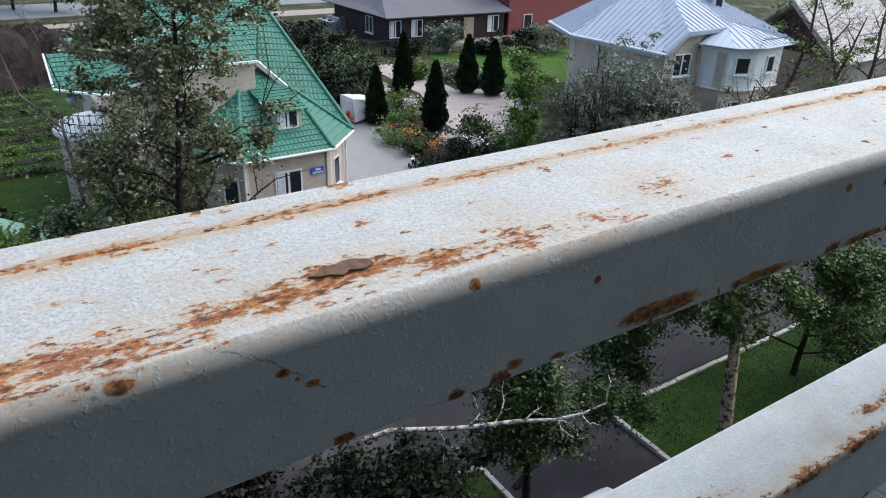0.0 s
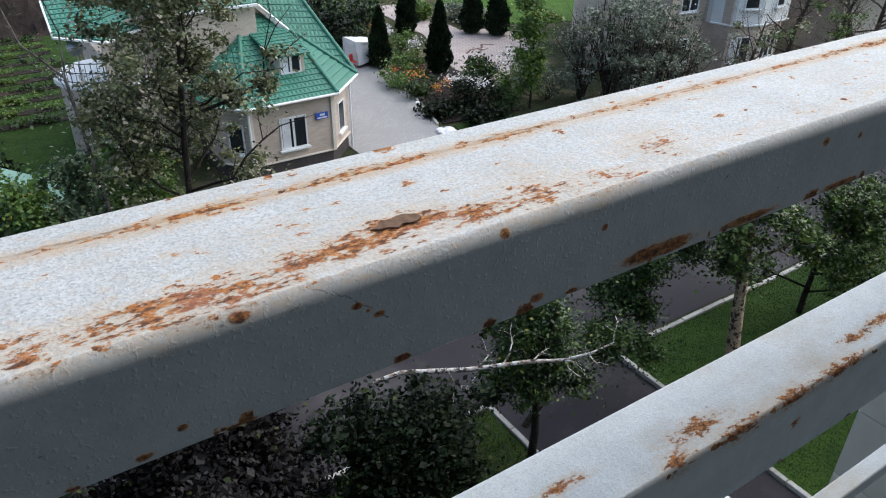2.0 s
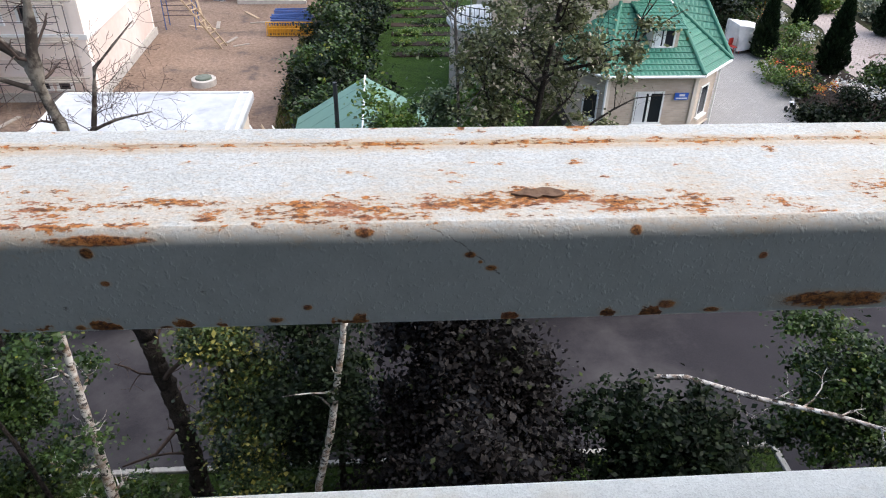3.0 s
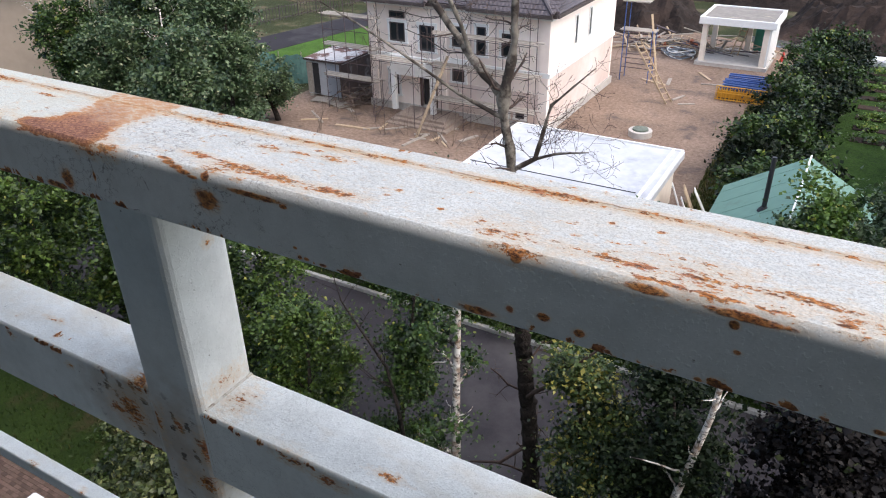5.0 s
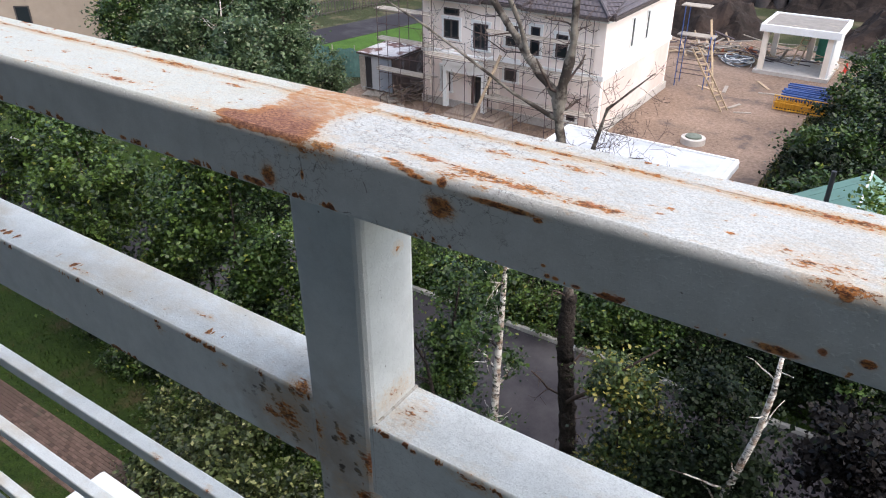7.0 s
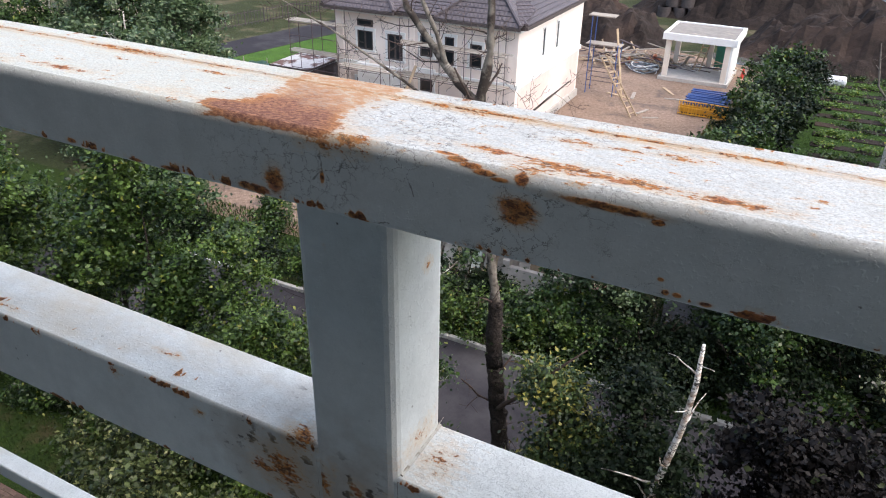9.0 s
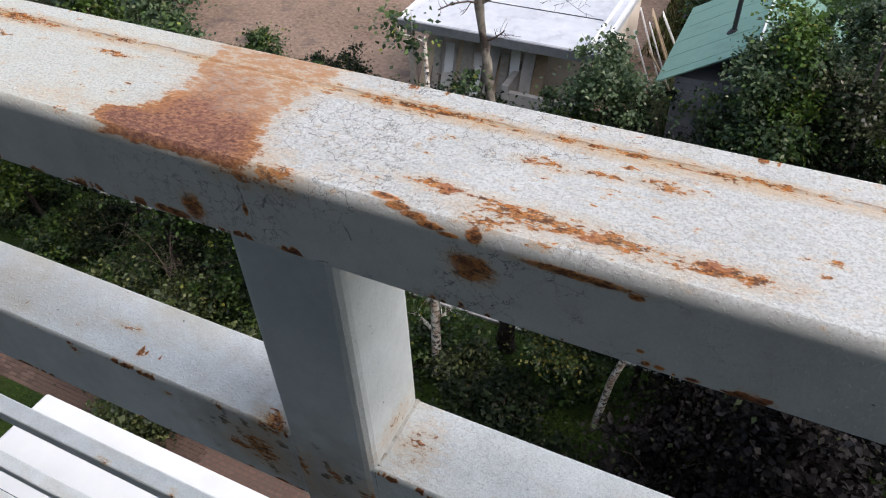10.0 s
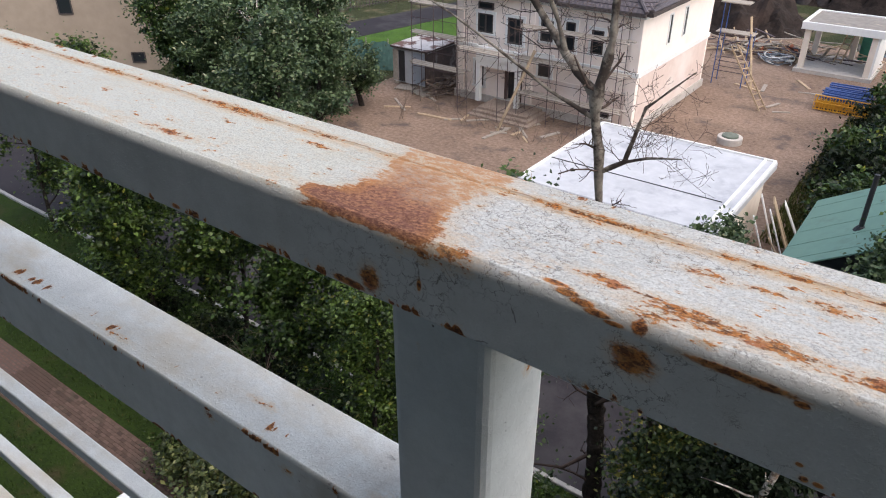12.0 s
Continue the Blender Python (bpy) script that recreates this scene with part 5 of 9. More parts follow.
for a, b in zip(BAY, BAY[1:4]):
    bar(bm, (*a, 0.78), (*b, 0.78), 0.12, 0.06)
for x, y in ((9.1, 28.45), (12.85, 28.45)):
    bar(bm, (x, y, 0.75), (x, y, 3.4), 0.16, 0.16)
part("corner_trim", bm, M_RENDER, house)
window(house, 10.95, 28.43, 1.25, 1.25, 1.45, 0, 2, curtain=True)
window(house, 8.58, 28.96, 1.3, 0.75, 1.35, -45, 1)
window(house, 13.6, 29.2, 1.3, 0.8, 1.4, 45, 1)
bm = bmesh.new()      # the dormer in the bay roof
box(bm, 11.0, 12.2, 29.6, 32.3, 3.9, 5.05)
part("dormer_wall", bm, M_BRICK, house)
bm = bmesh.new()
tiled_plane(bm, [(10.75, 29.3, 5.06), (12.4, 29.3, 5.06), (12.55, 32.4, 5.42), (10.75, 32.4, 5.42)], 0.35, 0.03, 0.19)
part("dormer_roof", bm, M_GREEN_ROOF, house)
window(house, 11.55, 29.58, 4.2, 0.95, 0.85, 0, 2, sill=False, curtain=True)
# the round bay with its terrace, and the loggia roof over it
bm = bmesh.new()
ring = [(5.0 + 2.05 * math.cos(a), 34.6 + 2.05 * math.sin(a)) for a in (2 * math.pi * k / 28 for k in range(28))]
prism(bm, ring, 0.5, 3.85)
part("round_bay_wall", bm, M_BRICK, house)
bm = bmesh.new()
prism(bm, [(5.0 + (x - 5.0) * 0.97, 34.6 + (y - 34.6) * 0.97) for x, y in ring], 0, 0.5)
part("round_bay_plinth", bm, M_PLINTH, house)
bm = bmesh.new()
prism(bm, [(5.0 + (x - 5.0) * 1.09, 34.6 + (y - 34.6) * 1.09) for x, y in ring], 3.85, 4.05)
part("terrace_slab", bm, M_TRIM, house)
bm = bmesh.new()
for k in range(14, 26):
    x, y = ring[k % 28]
    x, y = 5.0 + (x - 5.0) * 1.04, 34.6 + (y - 34.6) * 1.04
    rod(bm, (x, y, 4.05), (x, y, 4.95), 0.018, 0.018, 5)
    x2, y2 = ring[(k + 1) % 28]
    x2, y2 = 5.0 + (x2 - 5.0) * 1.04, 34.6 + (y2 - 34.6) * 1.04
    for z in (4.15, 4.55, 4.95):
        rod(bm, (x, y, z), (x2, y2, z), 0.02, 0.02, 5)
    mx, my = (x + x2) / 2, (y + y2) / 2
    rod(bm, (mx, my, 4.1), (mx, my, 4.95), 0.012, 0.012, 5)
part("terrace_railing", bm, M_BLACK, house, "thin dark metal railing")
window(house, 3.92, 32.82, 1.5, 1.0, 1.3, -32, 1)
bm = bmesh.new()
tiled_plane(bm, [(3.0, 32.8, 6.25), (4.7, 32.0, 6.0), (5.4, 34.9, 7.1), (3.1, 35.2, 7.1)], 0.35, 0.035, 0.19)
tiled_plane(bm, [(4.7, 32.0, 6.0), (7.0, 33.6, 6.1), (7.0, 34.9, 7.1), (5.4, 34.9, 7.1)], 0.35, 0.035, 0.19)
part("loggia_roof", bm, M_GREEN_ROOF, house)
bm = bmesh.new()
bar(bm, (3.0, 32.75, 6.17), (4.7, 31.95, 5.92), 0.2, 0.07)
bar(bm, (4.7, 31.95, 5.92), (7.0, 33.55, 6.02), 0.2, 0.07)
bar(bm, (2.98, 32.8, 6.2), (3.08, 35.2, 7.05), 0.07, 0.18)
part("loggia_fascia", bm, M_TRIM, house)
bm = bmesh.new()
bar(bm, (4.75, 32.3, 4.0), (4.75, 32.3, 6.1), 0.28, 0.28)
box(bm, 4.9, 7.0, 33.2, 34.6, 4.0, 6.4)
part("loggia_wall", bm, M_BRICK, house)
dish = thing("satellite_dish", (3.75, 33.2, 4.05), "grey satellite dish on the terrace", "satellite dish")
bm = bmesh.new()
bmesh.ops.create_cone(bm, cap_ends=False, segments=20, radius1=0.36, radius2=0.10, depth=0.14, matrix=pose(0, -0.1, 1.55, 75, 0, 20))
bmesh.ops.create_circle(bm, cap_ends=True, segments=20, radius=0.10, matrix=pose(0, -0.03, 1.55, 75, 0, 20))
part("dish", bm, M_METAL, dish)
bm = bmesh.new()
rod(bm, (0, 0, 0), (0, 0, 1.5), 0.025, 0.025, 6)
rod(bm, (0, 0, 1.5), (0.06, -0.5, 1.62), 0.012, 0.012, 5)
part("mast", bm, M_METAL, dish)
sign = thing("house_sign", (12.3, 28.38, 2.35), "blue sign plate on the brick wall", "sign")
bm = bmesh.new()
box(bm, -0.29, 0.29, -0.02, 0.02, 0, 0.30)
part("plate", bm, M_SIGN, sign)
bm = bmesh.new()
box(bm, -0.10, 0.14, -0.028, -0.021, 0.16, 0.25)
box(bm, -0.24, 0.24, -0.028, -0.021, 0.04, 0.10)
part("lettering_bar", bm, M_TRIM, sign)

# ---------------------------------------------------------------- the new house under scaffolding
site_house = thing("new_house", (0, 0, 0), "unfinished cream rendered two-storey house with a dark tile roof", "house")
X0, X1, XM, Y0, Y1 = -25.1, -14.0, -20.2, 34.6, 45.0
bm = bmesh.new()
DX0, DX1 = -21.75, -20.62            # the recessed entrance
wall_block(bm, [(X0, Y0), (DX0, Y0), (DX0, Y0 + 1.2), (DX1, Y0 + 1.2), (DX1, Y0), (X1, Y0), (X1, Y1), (X0, Y1)], 0.35, 2.35)
wall_block(bm, [(X0, Y0), (X1, Y0), (X1, Y1), (X0, Y1)], 2.35, 6.35)
part("wall", bm, M_WHITE_RENDER, site_house)
bm = bmesh.new()
box(bm, X1 - 0.01, X1 + 0.03, Y0 + 0.3, Y1 - 0.3, 0.5, 3.0)
part("side_base_coat", bm, M_PINK_RENDER, site_house)
bm = bmesh.new()
box(bm, XM + 0.3, X1 - 0.3, Y0 - 0.03, Y0 + 0.01, 0.5, 2.1)
part("front_base_coat", bm, M_PINK_RENDER, site_house)
bm = bmesh.new()
wall_block(bm, [(X0 - 0.1, Y0 - 0.1), (X1 + 0.12, Y0 - 0.1), (X1 + 0.12, Y1 + 0.1), (X0 - 0.1, Y1 + 0.1)], 0, 0.45)
part("plinth", bm, M_CONCRETE, site_house)
for z0, z1, o in ((3.05, 3.3, 0.10), (5.95, 6.3, 0.14)):
    bm = bmesh.new()
    box(bm, XM + 0.1, X1 + o, Y0 - o, Y0, z0, z1)
    box(bm, X1, X1 + o, Y0, Y1, z0, z1)
    part("string_course", bm, M_TRIM, site_house)
    bm = bmesh.new()
    box(bm, X0 - o, -23.3 if z0 < 4 else XM - 0.1, Y0 - o, Y0, z0, z1)
    part("string_course", bm, M_TRIM, site_house)
for x, w in ((X0 + 0.25, 0.5), (XM, 0.36), (X1 - 0.25, 0.5)):      # plain corner pilasters
    bm = bmesh.new()
    box(bm, x - w / 2, x + w / 2, Y0 - 0.07, Y0, 0.45, 5.95)
    part("pilaster", bm, M_WHITE_RENDER, site_house)
bm = bmesh.new()
o, ze, zt = 0.55, 6.4, 8.9
xa, xb, ya, yb = X0 - o, X1 + o, Y0 - o, Y1 + o
r0, r1 = (X0 + 4.6, (ya + yb) / 2, zt), (X1 - 4.6, (ya + yb) / 2, zt)
tiled_plane(bm, [(xa, ya, ze), (xb, ya, ze), r1, r0], 0.32, 0.03, 0.22)
tiled_plane(bm, [(xb, ya, ze), (xb, yb, ze), r1], 0.32, 0.03, 0.22)
tiled_plane(bm, [(xb, yb, ze), (xa, yb, ze), r0, r1], 0.32, 0.03, 0.22)
tiled_plane(bm, [(xa, yb, ze), (xa, ya, ze), r0], 0.32, 0.03, 0.22)
for c, hw in ((-15.9, 2.35), (-22.9, 2.2)):     # the projecting hips over both ends of the front
    tiled_plane(bm, [(c - hw, ya - 0.5, ze), (c + hw, ya - 0.5, ze), (c, ya + 1.6, ze + 1.75)], 0.32, 0.03, 0.22)
    tiled_plane(bm, [(c + hw, ya - 0.5, ze), (c, ya + 3.6, ze + 1.75), (c, ya + 1.6, ze + 1.75)], 0.32, 0.03, 0.22)
    tiled_plane(bm, [(c - hw, ya - 0.5, ze), (c, ya + 1.6, ze + 1.75), (c, ya + 3.6, ze + 1.75)], 0.32, 0.03, 0.22)
    tiled_plane(bm, [(c + hw, ya - 0.5, ze), (c + hw, ya + 1.5, ze + 0.55), (c, ya + 3.6, ze + 1.75)], 0.32, 0.03, 0.22)
    tiled_plane(bm, [(c - hw, ya - 0.5, ze), (c, ya + 3.6, ze + 1.75), (c - hw, ya + 1.5, ze + 0.55)], 0.32, 0.03, 0.22)
part("roof", bm, M_DARK_TILE, site_house)
bm = bmesh.new()
rod(bm, (xb, ya, ze + 0.08), (r1[0], r1[1], r1[2] + 0.08), 0.10, 0.10, 6)
rod(bm, (xa, ya, ze + 0.08), (r0[0], r0[1], r0[2] + 0.08), 0.10, 0.10, 6)
rod(bm, r0, r1, 0.12, 0.12, 6)
for c, hw in ((-15.9, 2.35), (-22.9, 2.2)):
    for s in (-1, 1):
        rod(bm, (c + s * hw, ya - 0.5, ze + 0.08), (c, ya + 1.6, ze + 1.82), 0.09, 0.09, 6)
part("ridge_cap", bm, M_DARK_TILE, site_house)
bm = bmesh.new()
for a, b in (((xa, ya, ze - 0.12), (xb, ya, ze - 0.12)), ((xb, ya, ze - 0.12), (xb, yb, ze - 0.12))):
    bar(bm, a, b, 0.16, 0.16)
for c, hw in ((-15.9, 2.35), (-22.9, 2.2)):
    bar(bm, (c - hw, ya - 0.5, ze - 0.08), (c + hw, ya - 0.5, ze - 0.08), 0.14, 0.14)
box(bm, xa + 0.1, xb - 0.1, ya + 0.1, yb - 0.1, ze - 0.1, ze - 0.06)
part("soffit", bm, M_PLINTH, site_house)
BX0, BX1 = -23.1, -20.3              # balcony over the entrance
for nm, q in (("balcony_slab", (BX0, BX1, Y0 - 1.0, Y0, 2.42, 2.62)), ("balcony_front", (BX0, BX1, Y0 - 1.0, Y0 - 0.85, 2.62, 3.4)), ("balcony_coping", (BX0 - 0.05, BX1 + 0.05, Y0 - 1.05, Y0 - 0.8, 3.4, 3.5)), ("balcony_pillar", (BX0, BX0 + 0.26, Y0 - 0.98, Y0 - 0.72, 0.35, 2.42)), ("balcony_pillar", (BX1 - 0.26, BX1, Y0 - 0.98, Y0 - 0.72, 0.35, 2.42)), ("balcony_panel", (BX0 + 0.5, BX1 - 0.5, Y0 - 1.05, Y0 - 1.0, 2.8, 3.25)), ("balcony_side", (BX0, BX0 + 0.15, Y0 - 0.85, Y0, 2.62, 3.4)), ("balcony_side", (BX1 - 0.15, BX1, Y0 - 0.85, Y0, 2.62, 3.4))):
    bm = bmesh.new()
    box(bm, *q)
    part(nm, bm, M_TRIM, site_house)
for k in range(3):
    bm = bmesh.new()
    box(bm, -22.6 + 0.12 * k, -18.7 - 0.25 * k, Y0 - 2.5 + 0.34 * k, Y0 - 0.1, 0.13 * k, 0.13 * (k + 1))
    part("entrance_step", bm, M_STEP, site_house)
# Black panel in the recess, standing in for the unlit doorway.
bm = bmesh.new()
box(bm, DX0 + 0.11, DX1 - 0.11, Y0 + 0.22, Y0 + 0.28, 0.46, 2.2)
part("doorway_dark_panel", bm, M_BLACK, site_house)
bm = bmesh.new()
box(bm, DX0, DX0 + 0.1, Y0 - 0.05, Y0 + 0.1, 0.45, 2.3)
box(bm, DX1 - 0.1, DX1, Y0 - 0.05, Y0 + 0.1, 0.45, 2.3)
box(bm, DX0 + 0.1, DX1 - 0.1, Y0 - 0.05, Y0 + 0.1, 2.2, 2.3)
bmesh.ops.remove_doubles(bm, verts=bm.verts[:], dist=0.001)
part("door_frame", bm, surface("dark_stained_frame", (0.11, 0.06, 0.045), (0.07, 0.04, 0.03), 6, 1, 0.7), site_house)
for x, z, w, hh in ((-23.13, 4.0, 1.0, 1.05), (-21.2, 3.65, 0.95, 1.4), (-23.47, 0.95, 0.6, 1.4), (-19.25, 4.1, 0.75, 1.1), (-19.25, 2.2, 0.75, 1.1), (-17.87, 3.8, 0.55, 1.5), (-16.33, 3.9, 0.68, 1.2), (-16.51, 0.68, 0.6, 0.32), (-15.5, 0.66, 0.5, 0.32)):
    window(site_house, x, Y0 - 0.03, z, w, hh, 0, 1 if w < 0.9 else 2, frame_m=M_PLINTH, sill=False)
    for q in ((x - w / 2 - 0.16, x + w / 2 + 0.16, Y0 - 0.10, Y0, z + hh, z + hh + 0.14), (x - w / 2 - 0.14, x - w / 2, Y0 - 0.07, Y0, z, z + hh), (x + w / 2, x + w / 2 + 0.14, Y0 - 0.07, Y0, z, z + hh), (x - w / 2 - 0.18, x + w / 2 + 0.18, Y0 - 0.12, Y0, z - 0.1, z)):
        bm = bmesh.new()
        box(bm, *q)
        part("window_surround", bm, M_TRIM, site_house)
window(site_house, -23.13, Y0 - 0.03, 5.28, 1.0, 0.36, 0, 1, frame_m=M_PLINTH, sill=False)
for y in (38.2, 40.4):
    window(site_house, X1 + 0.02, y, 4.0, 0.45, 1.6, 90, 1, sill=False)

# scaffolding bay by bay
def scaffold(name, x0, x1, y, levels, seed, label):
    e = thing(name, (0, 0, 0), label, "scaffolding", 0, "scaffolding on the new house")
    rng = np.random.default_rng(seed)
    n = max(1, round((x1 - x0) / 1.9))
    top = levels[-1] + 1.3
    for i in range(n + 1):
        x = x0 + (x1 - x0) * i / n
        for yy in (y, y - 0.9):
            bm = bmesh.new()
            rod(bm, (x, yy, 0.0), (x + rng.normal() * 0.02, yy, top + rng.uniform(-0.3, 0.2)), 0.021, 0.021, 6)
            part("standard", bm, M_SCAFFOLD, e)
        for z in levels + [0.6]:
            bm = bmesh.new()
            rod(bm, (x, y, z), (x, y - 0.9, z), 0.02, 0.02, 5)
            part("transom", bm, M_SCAFFOLD, e)
        for k in range(int(top / 0.45) if i == 0 else 0):
            bm = bmesh.new()
            rod(bm, (x, y - 0.9, 0.4 + 0.45 * k), (x, y - 0.55, 0.4 + 0.45 * k), 0.012, 0.012, 4)
            part("rung", bm, M_SCAFFOLD, e)
    for z in levels:
        for yy in (y, y - 0.9):
            for zz in ((z + 0.95, z - 0.05) if yy < y else (z - 0.05,)):
                bm = bmesh.new()
                rod(bm, (x0, yy, zz), (x1, yy, zz), 0.018, 0.018, 5)
                part("ledger", bm, M_SCAFFOLD, e)
        for k in range(3):
            bm = bmesh.new()
            q = y - 0.82 + 0.27 * k
            box(bm, x0 - rng.uniform(0, 0.5), x1 + rng.uniform(0, 0.5), q, q + 0.2, z, z + 0.045)
            part("deck_plank", bm, M_OLD_TIMBER, e)
    bm = bmesh.new()
    for i in range(n):
        xa_, xb_ = x0 + (x1 - x0) * i / n, x0 + (x1 - x0) * (i + 1) / n
        rod(bm, (xa_, y - 0.9, 0.3), (xb_, y - 0.9, levels[0]), 0.014, 0.014, 4)
    part("brace", bm, M_SCAFFOLD, e)
    return e


scaffold("scaffolding", -20.0, -14.4, 33.9, [1.5, 3.35, 5.0], 3, "rusty tube scaffolding with plank decks against a house front")
scaffold("scaffolding", -27.2, -24.0, 33.9, [1.9, 3.7, 5.4], 4, "rusty tube scaffolding with plank decks at a house corner")
scaffold("scaffolding", -23.2, -20.6, 32.9, [3.6], 5, "rusty tube scaffolding with plank decks before the entrance")
prop = thing("timber_prop", (-19.3, 32.4, 0), "long pale timber prop leaning on the balcony", "plank")
bm = bmesh.new()
bar(bm, (-0.6, -1.4, 0.02), (0.1, 0.9, 3.9), 0.16, 0.06)
part("plank", bm, M_TIMBER, prop)

# ---------------------------------------------------------------- garage, cabin, pavilion and yard things
garage = thing("garage", (0, 0, 0), "flat-roofed garage with a white roofing membrane", "garage")
bm = bmesh.new()
box(bm, -12.3, -5.6, 22.8, 27.3, 0, 2.85)
part("wall", bm, M_RENDER, garage)
bm = bmesh.new()
box(bm, -12.45, -5.32, 20.6, 27.5, 2.9, 3.2)
soften(bm, 0.03, 1)
part("roof_slab", bm, M_MEMBRANE, garage)
bm = bmesh.new()
for a, b in (((-12.4, 27.42, 3.23), (-5.36, 27.42, 3.23)), ((-5.40, 20.7, 3.23), (-5.40, 27.38, 3.23)), ((-5.75, 20.7, 3.22), (-5.75, 27.38, 3.22)), ((-12.4, 20.7, 3.23), (-12.4, 27.38, 3.23))):
    bar(bm, a, b, 0.09, 0.07)
part("roof_edge", bm, M_TRIM, garage)
bm = bmesh.new()
box(bm, -12.47, -5.30, 20.52, 20.595, 2.86, 3.17)
part("front_gutter", bm, surface("dull_zinc", (0.24, 0.25, 0.26), (0.15, 0.155, 0.165), 4, 0.6, 0.5, 0.3), garage, "dull zinc gutter along the front")
for q in ((-12.3, -12.1, 20.9, 21.1, 0, 2.9), (-5.65, -5.45, 20.9, 21.1, 0, 2.9)):
    bm = bmesh.new()
    box(bm, *q)
    part("post", bm, M_OLD_TIMBER, garage)
for q in ((-8.7, -8.45, 20.9, 22.8, 0, 1.25), (-8.45, -5.9, 20.9, 21.1, 0, 1.0), (-6.1, -5.9, 21.1, 22.8, 0, 1.2)):
    bm = bmesh.new()
    box(bm, *q)
    soften(bm, 0.012, 1)
    part("stub_wall", bm, M_CONCRETE, garage, "rough concrete stub wall")
bm = bmesh.new()
for i, (a, b) in enumerate((((-12.35, 22.9, 3.215), (-5.9, 22.9, 3.215)),)):
    rod(bm, a, b, 0.018, 0.018, 5)
part("roof_cable", bm, M_BLACK, garage)

cabin = thing("site_cabin", (-28.5, 35.9, 0), "grey sheet metal site cabin with a rusty roof", "cabin")
bm = bmesh.new()
box(bm, -1.3, 1.3, -1.55, 1.55, 0.15, 2.25)
part("wall", bm, M_CABIN, cabin)
# Black panel on the sheet wall, in place of the doorway's inner darkness.
bm = bmesh.new()
box(bm, -0.82, -0.36, -1.575, -1.52, 0.2, 2.1)
part("doorway_dark_panel", bm, M_BLACK, cabin)
bm = bmesh.new()
box(bm, -1.28, -0.86, -1.59, -1.552, 0.2, 2.1)
part("door", bm, M_OLD_TIMBER, cabin, "weathered grey board door")
bm = bmesh.new()
box(bm, 0.30, 1.22, -1.575, -1.552, 0.25, 2.12)
part("pale_panel", bm, M_STEEL_ROOF, cabin, "pale sheet metal panel")
# Rust-brown side; the shade on this side is also put into its colour.
bm = bmesh.new()
box(bm, 1.302, 1.33, -1.5, 1.5, 0.2, 2.15)
part("side_panel", bm, M_CABIN_SIDE, cabin, "rusty side sheet with its shade in the colour")
bm = bmesh.new()
for a, b in (((-1.4, -1.66, 2.3), (1.42, -1.66, 2.3)), ((1.42, -1.66, 2.3), (1.42, 1.66, 2.3)), ((1.32, -1.6, 0.15), (1.32, -1.6, 2.28))):
    bar(bm, a, b, 0.09, 0.10)
part("edge_angle", bm, M_CABIN_SIDE, cabin)
bm = bmesh.new()
slab(bm, [(-1.42, -1.68, 2.34), (1.44, -1.68, 2.34), (1.44, 1.68, 2.40), (-1.42, 1.68, 2.40)], 0.05)
part("roof", bm, surface("rusty_sheet", (0.66, 0.64, 0.63), (0.48, 0.45, 0.44), 3, 0.8, 0.7, 0.1, 0.3, 0.01, (0.14, 0.065, 0.05), 0.8, (0.50, 0.55)), cabin)
bm = bmesh.new()
for x in (-1.0, 0, 1.0):
    box(bm, x - 0.1, x + 0.1, -1.7, 1.7, 0, 0.15)
part("sleeper", bm, M_OLD_TIMBER, cabin)
# junk piled in the gap beside the cabin
rng = np.random.default_rng(77)
junk = thing("scrap_pile", (-26.0, 35.0, 0), "dark pile of boards, tubes and scrap by the cabin", "rubble", 0, "", "stuff")
bm = bmesh.new()
for k in range(46):
    p = Vector((rng.normal() * 0.45, rng.normal() * 1.0 - 0.2, abs(rng.normal()) * 0.35 + 0.04))
    a, t = rng.uniform(0, 3.14), rng.uniform(-0.35, 0.35)
    d = Vector((math.cos(a), math.sin(a), t)) * rng.uniform(0.25, 0.85)
    bar(bm, p - d + Vector((0, 0, abs(d.z))), p + d + Vector((0, 0, abs(d.z))), rng.uniform(0.04, 0.20), rng.uniform(0.03, 0.07))
part("boards", bm, surface("scrap_boards", (0.20, 0.15, 0.12), (0.07, 0.055, 0.05), 7, 1.2, 0.9, 0, 0.3, 0.01), junk)
pallet = thing("pallet", (-28.3, 33.7, 0), "weathered timber pallet lying before the cabin", "pallet", 12)
bm = bmesh.new()
for k in range(6):
    box(bm, -0.6, 0.6, -0.40 + 0.15 * k, -0.30 + 0.15 * k, 0.10, 0.125)
part("slats", bm, M_OLD_TIMBER, pallet)
bm = bmesh.new()
for x in (-0.55, 0, 0.55):
    box(bm, x - 0.05, x + 0.05, -0.4, 0.45, 0.0, 0.10)
part("bearers", bm, M_OLD_TIMBER, pallet)
copy_thing(pallet, pose(-26.9, 33.5, 0, 0, 0, -18))

pav = thing("pavilion", (0, 0, 0), "unfinished concrete garden pavilion with a flat roof", "pavilion")
PX0, PX1, PY0, PY1 = -10.0, -5.65, 51.9, 55.9
bm = bmesh.new()
box(bm, PX0 - 0.2, PX1 + 0.1, PY0 - 0.3, PY1 + 0.2, 0, 0.25)
part("floor_slab", bm, M_CONCRETE, pav)
bm = bmesh.new()
box(bm, PX0 - 0.25, PX1 + 0.25, PY0 - 0.25, PY1 + 0.25, 2.75, 3.1)
part("roof_slab", bm, M_TRIM, pav)
bm = bmesh.new()
box(bm, PX0 - 0.05, PX1 + 0.05, PY0 - 0.05, PY1 + 0.05, 3.1, 3.13)
